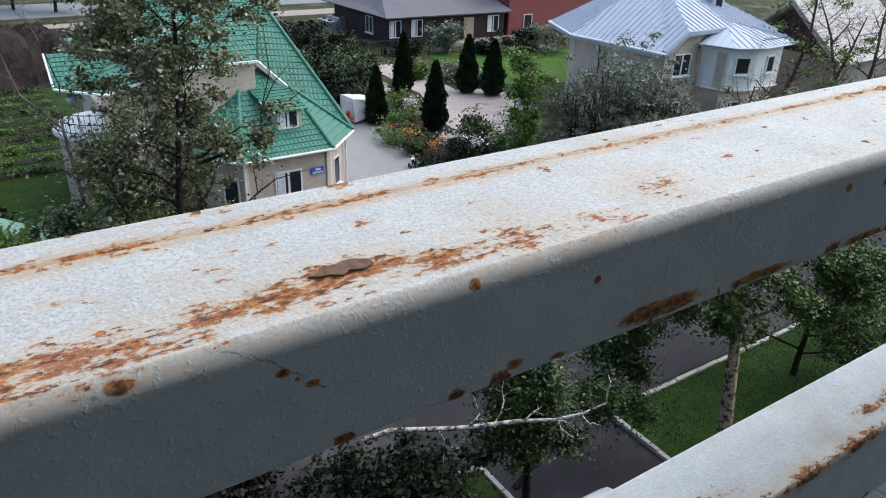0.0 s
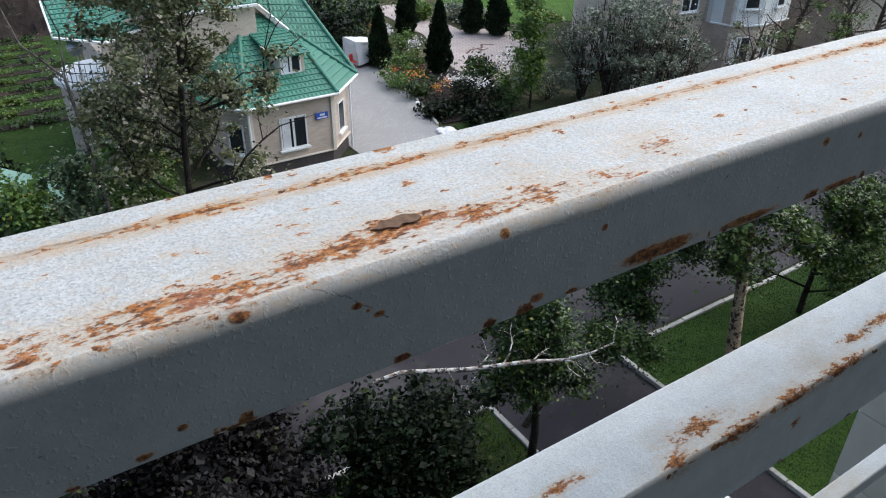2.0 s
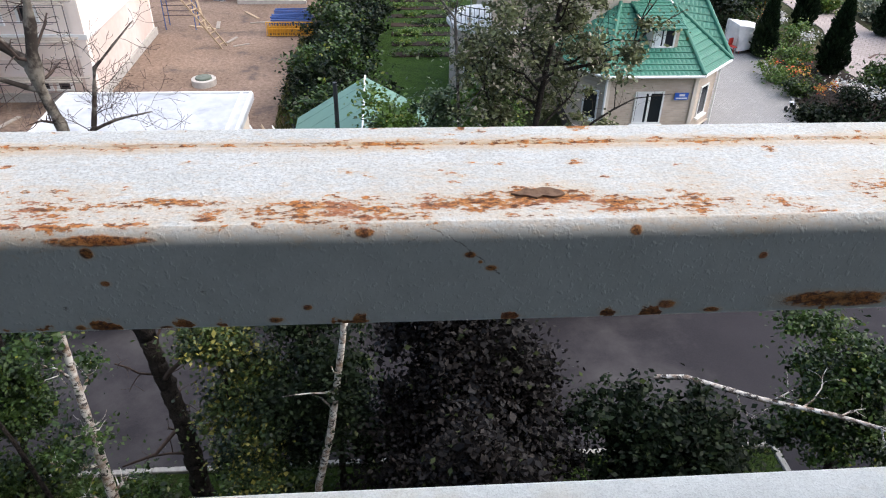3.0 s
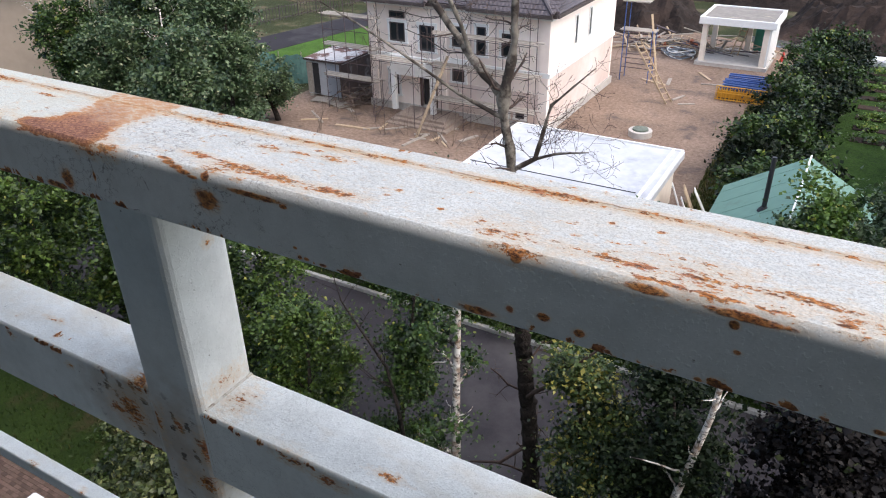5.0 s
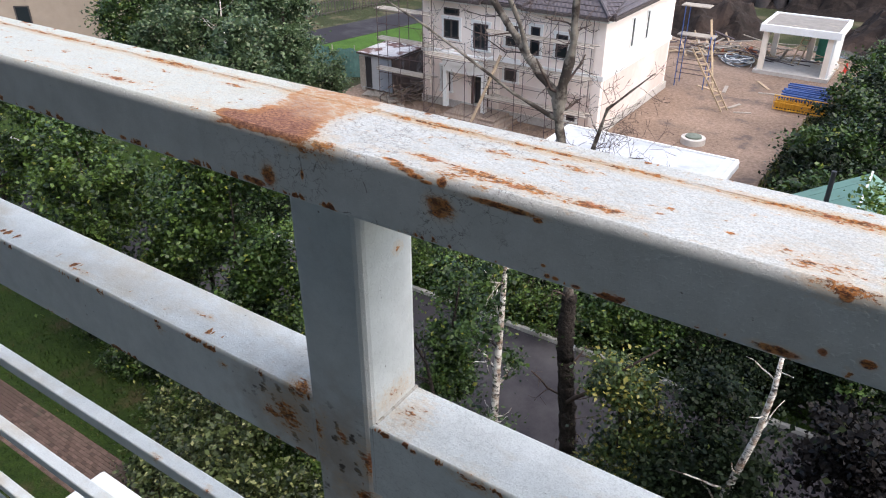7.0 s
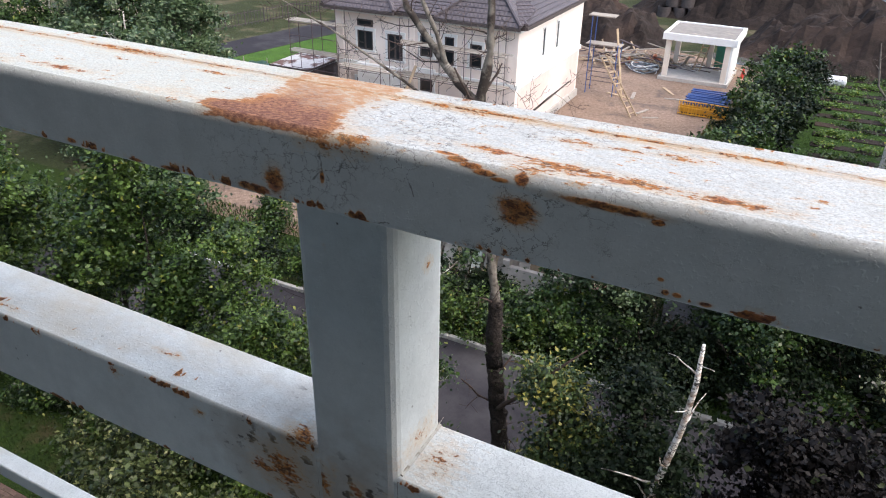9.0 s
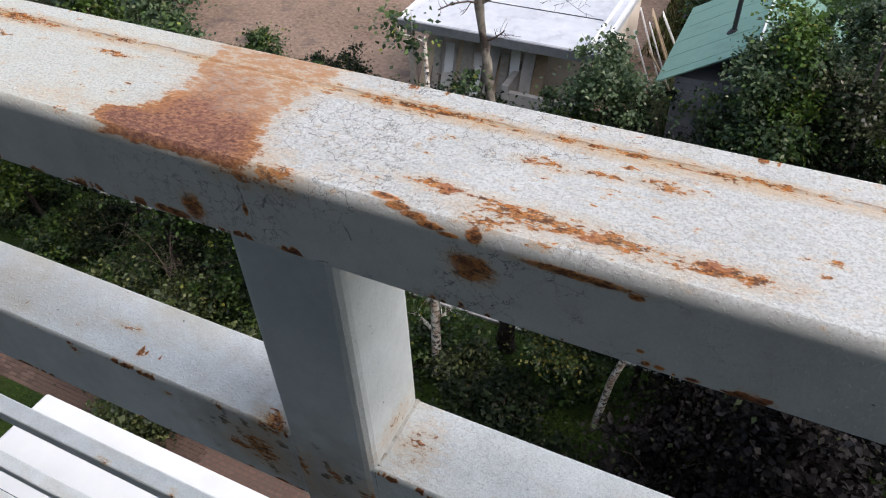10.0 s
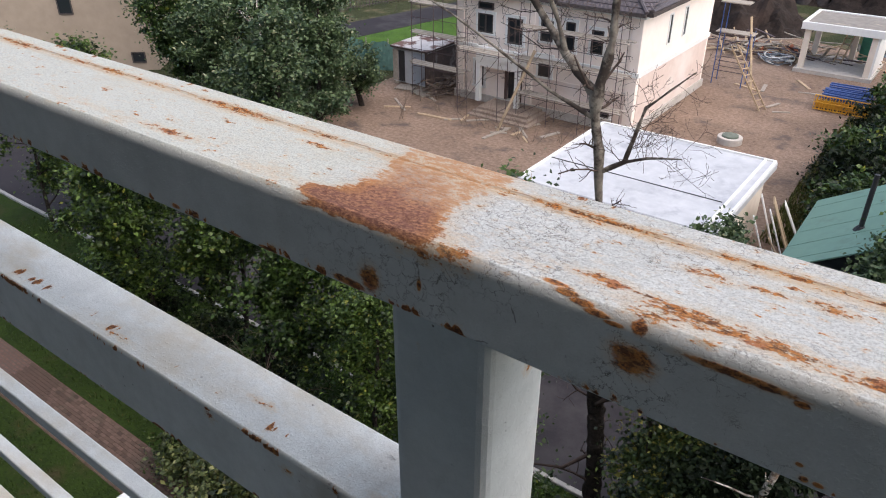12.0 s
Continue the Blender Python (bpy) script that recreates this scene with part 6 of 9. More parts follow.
part("roof_felt", bm, surface("dusty_roof_felt", (0.30, 0.275, 0.25), (0.20, 0.185, 0.17), 3, 0.5, 0.95, 0, 0.3, 0.01, (0.48, 0.42, 0.33), 0.7, (0.60, 0.72)), pav, "dusty grey roof felt")
for q in ((PX0 - 0.25, PX1 + 0.25, PY0 - 0.25, PY0 - 0.05), (PX0 - 0.25, PX1 + 0.25, PY1 + 0.05, PY1 + 0.25), (PX0 - 0.25, PX0 - 0.05, PY0 - 0.05, PY1 + 0.05), (PX1 + 0.05, PX1 + 0.25, PY0 - 0.05, PY1 + 0.05)):
    bm = bmesh.new()
    box(bm, *q, 3.1, 3.2)
    part("roof_kerb", bm, M_TRIM, pav)
bm = bmesh.new()
box(bm, PX1 - 0.2, PX1, PY0, PY1, 0.25, 2.75)
part("side_wall", bm, M_TRIM, pav)
for x, y in ((PX0 + 0.15, PY0 + 0.15), (PX0 + 0.15, PY1 - 0.15), (PX0 + 2.5, PY1 - 0.15), (PX1 - 0.3, PY0 + 0.15)):
    bm = bmesh.new()
    box(bm, x - 0.17, x + 0.17, y - 0.17, y + 0.17, 0.25, 2.75)
    part("pillar", bm, M_RENDER, pav)


def ladder(name, a, b, width, n, material, label):
    e = thing(name, a, label, "ladder")
    d = Vector(b) - Vector(a)
    s = Vector((0, 0, 1)).cross(d).normalized() * width / 2
    for q in (s, -s):
        bm = bmesh.new()
        bar(bm, q, d + q, 0.05, 0.09)
        part("stile", bm, material, e)
    for i in range(n):
        bm = bmesh.new()
        p = d * ((i + 0.7) / (n + 0.4))
        bar(bm, p - s, p + s, 0.035, 0.06)
        part("rung", bm, material, e)
    return e


ladder("ladder", (-9.5, 42.6, 0), (-12.0, 43.6, 3.1), 0.55, 10, M_TIMBER, "wooden ladder leaning on trestles in the yard")
ladder("ladder", (-8.1, 54.3, 0.25), (-7.6, 55.6, 3.0), 0.5, 8, M_TIMBER, "wooden ladder inside the pavilion")
tr = thing("trestle_scaffold", (-12.4, 46.4, 0), "tube trestle tower with a plank top beside the house", "scaffolding")
for x in (-1.2, 0.6):
    for y in (-0.5, 0.5):
        bm = bmesh.new()
        rod(bm, (x, y, 0), (x, y, 4.9 if x < 0 else 3.3), 0.03, 0.03, 6)
        part("standard", bm, M_BLUE_STEEL, tr)
for z in (0.9, 1.5, 3.1):
    for a, b in (((-1.2, -0.5), (0.6, -0.5)), ((-1.2, 0.5), (0.6, 0.5)), ((-1.2, -0.5), (-1.2, 0.5)), ((0.6, -0.5), (0.6, 0.5))):
        bm = bmesh.new()
        rod(bm, (*a, z), (*b, z), 0.025, 0.025, 5)
        part("ledger", bm, M_SCAFFOLD, tr)
for z, w in ((3.15, 0.75), (4.9, 0.2)):
    bm = bmesh.new()
    box(bm, -1.5, w, -0.45, 0.45, z, z + 0.06)
    part("deck_plank", bm, M_OLD_TIMBER, tr)
bm = bmesh.new()
bar(bm, (1.4, -1.0, 0), (0.3, 0.0, 4.2), 0.12, 0.06)
part("brace_plank", bm, M_TIMBER, tr)

crate = thing("barrier_stack", (-5.95, 45.8, 0), "yellow barrier panels round stacked blue scaffold frames", "building materials")
bm = bmesh.new()
for y in (-1.35,):
    for z in (0.12, 0.5, 0.9):
        rod(bm, (-1.35, y, z), (1.45, y, z), 0.03, 0.03, 6)
for k in range(19):
    x = -1.35 + 2.8 * k / 18
    rod(bm, (x, -1.35, 0.05), (x, -1.35, 0.92), 0.018, 0.018, 5)
part("barrier_panel", bm, M_YELLOW, crate)
bm = bmesh.new()
for k in range(12):
    x = -1.25 + 2.6 * k / 11
    rod(bm, (x, -1.27, 0.05), (x, -1.27, 0.75), 0.03, 0.03, 5)
box(bm, -1.3, 1.4, -1.26, -1.2, 0.2, 0.62)
part("barrier_mesh", bm, M_YELLOW, crate)
rng = np.random.default_rng(9)
for k in range(22):
    bm = bmesh.new()
    y, z = -0.95 + 0.26 * (k % 11), 0.55 + 0.18 * (k // 11) + rng.uniform(0, 0.18)
    bar(bm, (-1.15 + rng.uniform(-0.1, 0.1), y, z), (1.25 + rng.uniform(-0.1, 0.1), y, z + rng.uniform(-0.06, 0.06)), 0.10, 0.07)
    part("blue_frame", bm, M_BLUE_STEEL, crate)
bm = bmesh.new()
box(bm, -1.2, 1.3, -1.1, 1.8, 0, 0.45)
part("crate_base", bm, M_SCAFFOLD, crate)

toilet = thing("portable_toilet", (-6.7, 57.3, 0), "dark green portable toilet with a white roof", "toilet cabin")
bm = bmesh.new()
box(bm, -0.55, 0.55, -0.55, 0.55, 0, 2.05)
soften(bm, 0.04, 1)
part("cabin", bm, M_GREEN_PLASTIC, toilet)
bm = bmesh.new()
prism(bm, [(-0.6, -0.6), (0.6, -0.6), (0.6, 0.6), (-0.6, 0.6)], 2.05, 2.15)
bmesh.ops.create_cone(bm, cap_ends=True, segments=16, radius1=0.58, radius2=0.42, depth=0.25, matrix=Matrix.Translation((0, 0, 2.27)))
part("roof", bm, M_TRIM, toilet)
bm = bmesh.new()
box(bm, -0.38, 0.38, -0.58, -0.55, 0.1, 1.95)
part("door", bm, M_GREEN_PLASTIC, toilet)

well = thing("well_ring", (-9.5, 36.7, 0), "pale concrete well ring in the sand with dark green water", "well ring")
bm = bmesh.new()
bmesh.ops.create_cone(bm, cap_ends=True, segments=24, radius1=0.62, radius2=0.62, depth=0.34, matrix=Matrix.Translation((0, 0, 0.17)))
soften(bm, 0.02, 1)
part("ring", bm, M_CONCRETE, well)
# Disc on the ring, standing in for the dark green water inside.
bm = bmesh.new()
bmesh.ops.create_cone(bm, cap_ends=True, segments=24, radius1=0.42, radius2=0.40, depth=0.08, matrix=Matrix.Translation((0, 0, 0.38)))
part("lid", bm, surface("green_water_disc", (0.17, 0.20, 0.16), (0.09, 0.11, 0.09), 6, 1, 0.8), well)

heap = thing("lumber_heap", (-12.2, 55.0, 0), "loose heap of offcut planks and rubble", "lumber", 0, "", "stuff")
rng = np.random.default_rng(12)
bm = bmesh.new()
heap_tubes = ([], [], [])
for k in range(170):
    p = Vector((rng.normal() * 2.3, rng.normal() * 0.9, 0.12 + abs(rng.normal()) * 0.32))
    d = Vector((rng.normal(), rng.normal() * 0.7, rng.normal() * 0.2)).normalized() * rng.uniform(0.3, 1.2)
    heap_tubes[k % 3].append((p - d, p + d, rng.uniform(0.06, 0.2), rng.uniform(0.03, 0.07)))
bm.free()
for rows, mt, nm in zip(heap_tubes, (M_TIMBER, M_OLD_TIMBER, M_SCAFFOLD), ("planks", "grey_planks", "rusty_offcuts")):
    bm = bmesh.new()
    for a, b, w, t in rows:
        bar(bm, a, b, w, t)
    part(nm, bm, mt, heap)["kind"] = "stuff"
bm = bmesh.new()
for k in range(30):
    box(bm, -0.13, 0.13, -0.12, 0.12, 0, 0.2, pose(-0.5 + rng.normal() * 0.7, 0.3 + rng.normal() * 0.5, abs(rng.normal()) * 0.25, *(rng.uniform(0, 60, 3))))
part("blocks", bm, surface("red_block", (0.40, 0.15, 0.09), (0.28, 0.10, 0.06), 6, 1, 0.9), heap)
coil = thing("hose_coil", (-11.6, 53.2, 0), "loose coil of grey-blue pipe on the sand", "pipe coil")
rng = np.random.default_rng(15)
M_HOSE = surface("grey_blue_hose", (0.34, 0.38, 0.42), (0.13, 0.15, 0.18), 5, 1.0, 0.5, 0, 0.2, 0.004, None, 0.4, (0.5, 0.7), 0.5)
for k in range(11):
    r, cx, cy, z = rng.uniform(0.5, 0.95), rng.normal() * 0.16, rng.normal() * 0.14, 0.05 + 0.05 * k
    turn = [(Vector((cx + r * 1.1 * math.cos(a), cy + r * 0.8 * math.sin(a), z + 0.09 * math.sin(a * 2 + k))), 0.038) for a in np.linspace(0, 6.283, 25)]
    part("loop", tubes_mesh("loop", [turn], 6), M_HOSE if k % 3 else M_TRIM, coil)
boards = thing("leaning_boards", (-4.9, 25.6, 0), "pale boards leaning against the garage side", "boards")
for k, (x, y, l, w) in enumerate(((0, 0, 2.6, 0.3), (0.35, 0.5, 2.3, 0.6), (0.5, -0.6, 2.4, 0.22), (0.25, 1.0, 2.2, 0.25), (0.6, 1.4, 1.9, 0.5), (0.75, -1.1, 1.6, 0.2), (0.2, -1.6, 2.5, 0.16))):
    bm = bmesh.new()
    bar(bm, (x + 0.6, y + 0.25, 0.02), (x - 0.35, y, l), w, 0.04)
    part("board", bm, M_TIMBER if k % 2 else M_TRIM, boards)
stack = thing("board_stack", (-9.9, 22.2, 0), "pale boards and sheets leaning on the garage front", "boards")
rng = np.random.default_rng(31)
for k in range(13):
    bm = bmesh.new()
    x = -2.2 + 0.36 * k + rng.normal() * 0.1
    bar(bm, (x, -0.75 + rng.normal() * 0.15, 0.03), (x + rng.normal() * 0.25, 0.22, rng.uniform(1.4, 2.5)), rng.uniform(0.15, 0.55), 0.04)
    part("board", bm, (M_TIMBER, M_OLD_TIMBER, M_TRIM, M_CONCRETE)[k % 4], stack)
for k in range(9):
    bm = bmesh.new()
    x = -2.4 + 0.6 * k
    bar(bm, (x - 0.8, -1.3 + rng.normal() * 0.3, 0.08 + 0.07 * (k % 3)), (x + 0.9, -1.2 + rng.normal() * 0.4, 0.10 + 0.07 * (k % 3)), 0.22, 0.06)
    part("lying_board", bm, (M_OLD_TIMBER, M_TIMBER)[k % 2], stack)
net = thing("netting_fence", (-33.0, 35.6, 0), "sagging green netting along the site fence", "fence")
bm = bmesh.new()
n = 24
rows = []
for i in range(n + 1):
    t = i / n
    x, y = -2.2 + 4.6 * t, 1.6 * t + 0.3 * math.sin(t * 9)
    h = 1.55 + 0.25 * math.sin(t * 14) + 0.12 * math.sin(t * 31)
    rows.append([bm.verts.new((x + 0.5 * (1 - k / 4) * math.sin(t * 11), y - 0.55 * (1 - k / 4), h * k / 4)) for k in range(5)])
for a, b in zip(rows, rows[1:]):
    for k in range(4):
        bm.faces.new((a[k], b[k], b[k + 1], a[k + 1]))
bmesh.ops.solidify(bm, geom=bm.faces[:], thickness=0.02)
part("net", bm, M_NET, net)
for i in range(4):
    bm = bmesh.new()
    x = -2.1 + 1.5 * i
    rod(bm, (x, 0.5 * i, 0), (x, 0.5 * i, 1.9), 0.035, 0.03, 6)
    part("post", bm, M_OLD_TIMBER, net)

# ---------------------------------------------------------------- the small house with the pale green roof
shed = thing("outbuilding", (0, 0, 0), "small outbuilding with a faded green sheet roof", "outbuilding")
bm = bmesh.new()
box(bm, -3.0, 1.4, 20.9, 25.7, 0, 2.8)
part("wall", bm, wall_brick_mat("lilac_block", (0.34, 0.34, 0.38), (0.27, 0.27, 0.31), (0.20, 0.20, 0.21), 0.4, 0.2), shed)
seamed_plane(shed, M_GREEN_SHEET, [(-3.5, 20.4, 2.75), (-0.9, 20.4, 4.35), (-0.9, 26.0, 4.35), (-3.5, 26.0, 2.75)], 1.1, 0.008)
seamed_plane(shed, M_GREEN_SHEET, [(-0.9, 20.4, 4.35), (1.9, 20.4, 2.75), (1.9, 26.0, 2.75), (-0.9, 26.0, 4.35)], 1.1, 0.008)
bm = bmesh.new()
bar(bm, (-0.9, 20.3, 4.385), (-0.9, 26.05, 4.385), 0.06, 0.03)
part("ridge_cap", bm, M_TRIM, shed)
bm = bmesh.new()
rod(bm, (-1.75, 22.3, 3.6), (-1.75, 22.3, 5.55), 0.075, 0.075, 10)
rod(bm, (-1.75, 22.3, 3.75), (-1.75, 22.3, 3.9), 0.2, 0.1, 10)
part("flue", bm, M_BLACK, shed)

# ---------------------------------------------------------------- the house with the galvanised roof
bh = thing("house", (0, 0, 0), "beige house with a galvanised sheet roof and a white bay", "house")
bm = bmesh.new()
wall_block(bm, [(34.2, 28.45), (36.9, 28.3), (37.2, 26.6), (39.0, 25.9), (41.4, 26.1), (45.5, 30), (45.5, 43.0), (38.4, 41.0), (33.4, 35.2), (33.7, 33.0)], 0, 5.75)
part("wall", bm, M_BRICK, bh)
bm = bmesh.new()
v = [bm.verts.new(q) for q in ((34.2, 28.46, 5.75), (39.3, 28.32, 5.75), (39.3, 28.32, 6.7), (35.5, 28.44, 6.7), (34.2, 28.9, 5.75), (39.3, 28.9, 5.75), (39.3, 28.9, 6.7), (35.5, 28.9, 6.7))]
for f in ((0, 1, 2, 3), (7, 6, 5, 4), (0, 3, 7, 4), (3, 2, 6, 7), (2, 1, 5, 6)):
    bm.faces.new([v[k] for k in f])
part("gable_wall", bm, M_BRICK, bh)
bm = bmesh.new()
wall_block(bm, [(36.9, 27.75), (37.35, 26.4), (38.9, 25.75), (41.6, 25.95), (41.6, 28.2), (36.95, 28.25)], 3.6, 6.1)
part("white_bay", bm, M_TRIM, bh, "white panelled upper bay")
bm = bmesh.new()
for a, b in (((36.85, 27.75), (37.3, 26.35)), ((37.3, 26.35), (38.9, 25.7)), ((38.9, 25.7), (41.6, 25.9))):
    bar(bm, (*a, 3.62), (*b, 3.62), 0.14, 0.08)
part("bay_skirt", bm, M_TRIM, bh)
apex = (39.5, 34.5, 9.4)
rim = [(34.92, 39.57, 5.7), (32.88, 35.04, 5.7), (33.2, 32.89, 5.7), (33.66, 28.02, 5.7), (35.4, 28.0, 6.85), (39.3, 28.1, 6.85), (46.3, 29.6, 6.0), (46.3, 43.6, 6.0), (38.6, 41.6, 5.7)]
for i in range(len(rim)):
    a, b = rim[i], rim[(i + 1) % len(rim)]
    seamed_plane(bh, M_STEEL_ROOF, [a, b, apex], 0.42, 0.045)
    bm = bmesh.new()
    bar(bm, Vector(a) - Vector((0, 0, 0.12)), Vector(b) - Vector((0, 0, 0.12)), 0.05, 0.24)
    part("fascia", bm, M_STEEL_ROOF, bh)
HB = [(36.3, 27.9, 6.12), (37.1, 25.95, 6.12), (38.8, 25.25, 6.12), (42.2, 25.5, 6.12), (44.2, 27.6, 6.12)]
for a, b in zip(HB, HB[1:]):
    seamed_plane(bh, M_STEEL_ROOF, [a, b, (39.6, 28.9, 7.1)], 0.42, 0.04)
gutter(bh, rim[:4], 0.08, M_TRIM)
gutter(bh, HB[:4], 0.06, M_STEEL_ROOF)
window(bh, 35.55, 28.33, 4.25, 1.4, 1.3, -3, 2)
window(bh, 38.1, 26.04, 4.55, 0.95, 1.0, -22, 1)
window(bh, 40.4, 25.82, 4.5, 0.8, 1.0, 4, 1)
window(bh, 38.0, 26.24, 1.45, 1.3, 1.5, -21, 2, curtain=True)
window(bh, 40.3, 26.0, 1.5, 1.5, 1.4, 5, 3)
window(bh, 35.4, 28.33, 1.3, 1.1, 1.4, 0, 2)
bm = bmesh.new()      # roof turret with a small window
box(bm, 40.7, 41.9, 30.9, 32.2, 6.6, 9.0)
part("roof_turret", bm, M_STEEL_ROOF, bh)
window(bh, 41.3, 30.87, 7.3, 0.85, 0.9, 0, 1, sill=False)
bm = bmesh.new()
rod(bm, (33.2, 33.0, 5.6), (33.6, 33.1, 5.0), 0.05, 0.05, 6)
rod(bm, (33.6, 33.1, 5.05), (33.6, 33.1, 0.1), 0.05, 0.05, 6)
part("downpipe", bm, M_PLINTH, bh)

# ---------------------------------------------------------------- the dark timber house and what stands behind
dh = thing("house", (0, 0, 0), "dark stained timber house with a grey roof", "house")
bm = bmesh.new()
wall_block(bm, [(34.6, 61.6), (47.3, 60.5), (47.8, 69), (36, 76), (34.0, 72)], 0, 2.75)
part("wall", bm, M_DARK_WOOD, dh)
bm = bmesh.new()
slab(bm, [(33.9, 60.8, 2.75), (47.8, 59.7, 2.75), (47.0, 66, 4.7), (36.5, 67, 4.7)], 0.12)
slab(bm, [(33.9, 60.8, 2.75), (36.5, 67, 4.7), (36.5, 77, 4.4), (33.2, 77, 2.75)], 0.12)
slab(bm, [(47.8, 59.7, 2.75), (49.6, 72, 2.75), (47.0, 66, 4.7)], 0.12)
slab(bm, [(36.5, 67, 4.7), (47, 66, 4.7), (49.6, 74, 2.75), (36.5, 77, 2.75)], 0.12)
part("roof", bm, M_GREY_ROOF, dh)
for x, y, w in ((35.25, 61.5, 1.2), (37.5, 61.3, 1.2), (46.0, 60.55, 1.3)):
    window(dh, x, y, 0.75, w, 1.6, -5, 2, frame_m=M_TRIM, sill=False, curtain=True)
window(dh, 34.35, 65.0, 0.75, 1.3, 1.6, -87, 2)
bm = bmesh.new()
box(bm, -0.55, 0.55, -0.05, 0.05, 0.2, 2.3, pose(43.2, 60.8, 0, 0, 0, -5))
part("door", bm, M_TIMBER, dh)
bm = bmesh.new()
box(bm, 40.0, 49.5, 58.9, 60.3, 0, 0.3)
part("veranda_deck", bm, M_OLD_TIMBER, dh)
bm = bmesh.new()
for x in (46.5, 47.1):
    rod(bm, (x, 63, 4.2), (x, 63, 4.7), 0.12, 0.12, 8)
part("vent_pipe", bm, M_TRIM, dh)
rb = thing("warehouse", (0, 0, 0), "tall red sheet-clad hall behind gardens", "hall")
bm = bmesh.new()
box(bm, 47.9, 70, 60.5, 80, 0, 8)
part("wall", bm, M_RED_WALL, rb)
bm = bmesh.new()
box(bm, 47.7, 70.2, 60.3, 80.2, 8, 8.3)
part("roof", bm, M_GREY_ROOF, rb)
window(rb, 50.4, 60.47, 0.5, 1.1, 1.7, 0, 1, sill=False)
oh = thing("old_cottage", (0, 0, 0), "old timber cottage with a grey slate roof", "house")
bm = bmesh.new()
box(bm, 49.5, 58, 27, 34, 0, 4.2)
part("wall", bm, M_OLD_TIMBER, oh)
bm = bmesh.new()
tiled_plane(bm, [(48.6, 26.2, 4.0), (58.8, 26.2, 4.0), (58.8, 30.5, 7.6), (48.6, 30.5, 7.6)], 0.5, 0.03)
tiled_plane(bm, [(48.6, 34.8, 4.0), (58.8, 34.8, 4.0), (58.8, 30.5, 7.6), (48.6, 30.5, 7.6)], 0.5, 0.03)
part("roof", bm, M_CONCRETE, oh)
bm = bmesh.new()
bar(bm, (48.55, 26.1, 4.0), (48.55, 30.5, 7.6), 0.1, 0.3)
bar(bm, (48.55, 34.9, 4.0), (48.55, 30.5, 7.6), 0.1, 0.3)
part("bargeboard", bm, M_OLD_TIMBER, oh)
bm = bmesh.new()
v = [bm.verts.new(q) for q in ((49.45, 27, 4.2), (49.45, 34, 4.2), (49.45, 30.5, 7.2), (49.7, 27, 4.2), (49.7, 34, 4.2), (49.7, 30.5, 7.2))]
for f in ((0, 2, 1), (3, 4, 5), (0, 1, 4, 3), (1, 2, 5, 4), (2, 0, 3, 5)):
    bm.faces.new([v[i] for i in f])
part("gable", bm, M_DARK_WOOD, oh)
tan = thing("house", (-44, 27.2, 0), "tan rendered house with a plum-coloured steel roof", "house", 38)
bm = bmesh.new()
box(bm, -14, 0, 0, 9, 0, 6.6)
part("wall", bm, M_WALL_TAN, tan)
seamed_plane(tan, M_PURPLE_ROOF, [(-14.6, -0.7, 6.6), (0.7, -0.7, 6.6), (-2.5, 4.5, 9.1), (-12, 4.5, 9.1)], 0.35, 0.03)
seamed_plane(tan, M_PURPLE_ROOF, [(0.7, -0.7, 6.6), (0.7, 9.7, 6.6), (-2.5, 4.5, 9.1)], 0.35, 0.03)
window(tan, -5.2, -0.02, 3.62, 0.92, 1.15, 0, 1, frame_m=M_PLINTH, sill=False)
window(tan, -1.2, -0.02, 0.5, 0.9, 0.7, 0, 1, frame_m=M_PLINTH, sill=False)

# ---------------------------------------------------------------- trees
# by the street, below the balcony
tree("birch", (-5.72, 9.6, 0.04), "slim birch with black-banded white bark on the verge", 8.6, 0.13, M_BIRCH, M_LEAF, 11, (0.015, 0.0), 14, 0.9, 0.12, 2400, 0.085, 0.12, 1, 0.05, 0.015)
STREET = ((-8.0, 10.4, 5.6, 1.0, 6000, M_LEAF, 21), (-9.4, 9.4, 5.2, 1.2, 8000, M_LEAF_LIT, 22), (-11.2, 10.6, 6.0, 1.5, 9500, M_LEAF_LIT, 35), (-13.6, 9.6, 6.4, 1.9, 10500, M_LEAF, 23), (-16.2, 10.8, 7.0, 2.0, 11000, M_LEAF_LIT, 24),
    (-18.6, 9.6, 7.0, 2.0, 10500, M_LEAF_LIT, 25), (-20.8, 11.6, 7.4, 2.1, 10500, M_LEAF, 26), (-24.0, 10.6, 7.4, 2.2, 10500, M_LEAF_LIT, 27), (-28.0, 11.2, 7.4, 2.2, 9000, M_LEAF_LIT, 36),
    (-2.9, 10.7, 5.4, 1.25, 9000, M_LEAF_TURNING, 28), (-1.3, 11.0, 5.4, 1.4, 9000, M_LEAF_DEEP_SHADE, 29), (0.5, 10.4, 5.0, 1.5, 10000, M_LEAF_PLUM, 30), (2.6, 10.2, 5.0, 1.5, 10000, M_LEAF_PLUM, 31), (4.6, 9.8, 4.0, 1.4, 9000, M_LEAF_DEEP_SHADE, 32), (1.4, 8.6, 4.2, 1.4, 8000, M_LEAF_PLUM, 33), (5.7, 9.2, 2.6, 1.0, 6000, M_LEAF_DEEP_SHADE, 34))
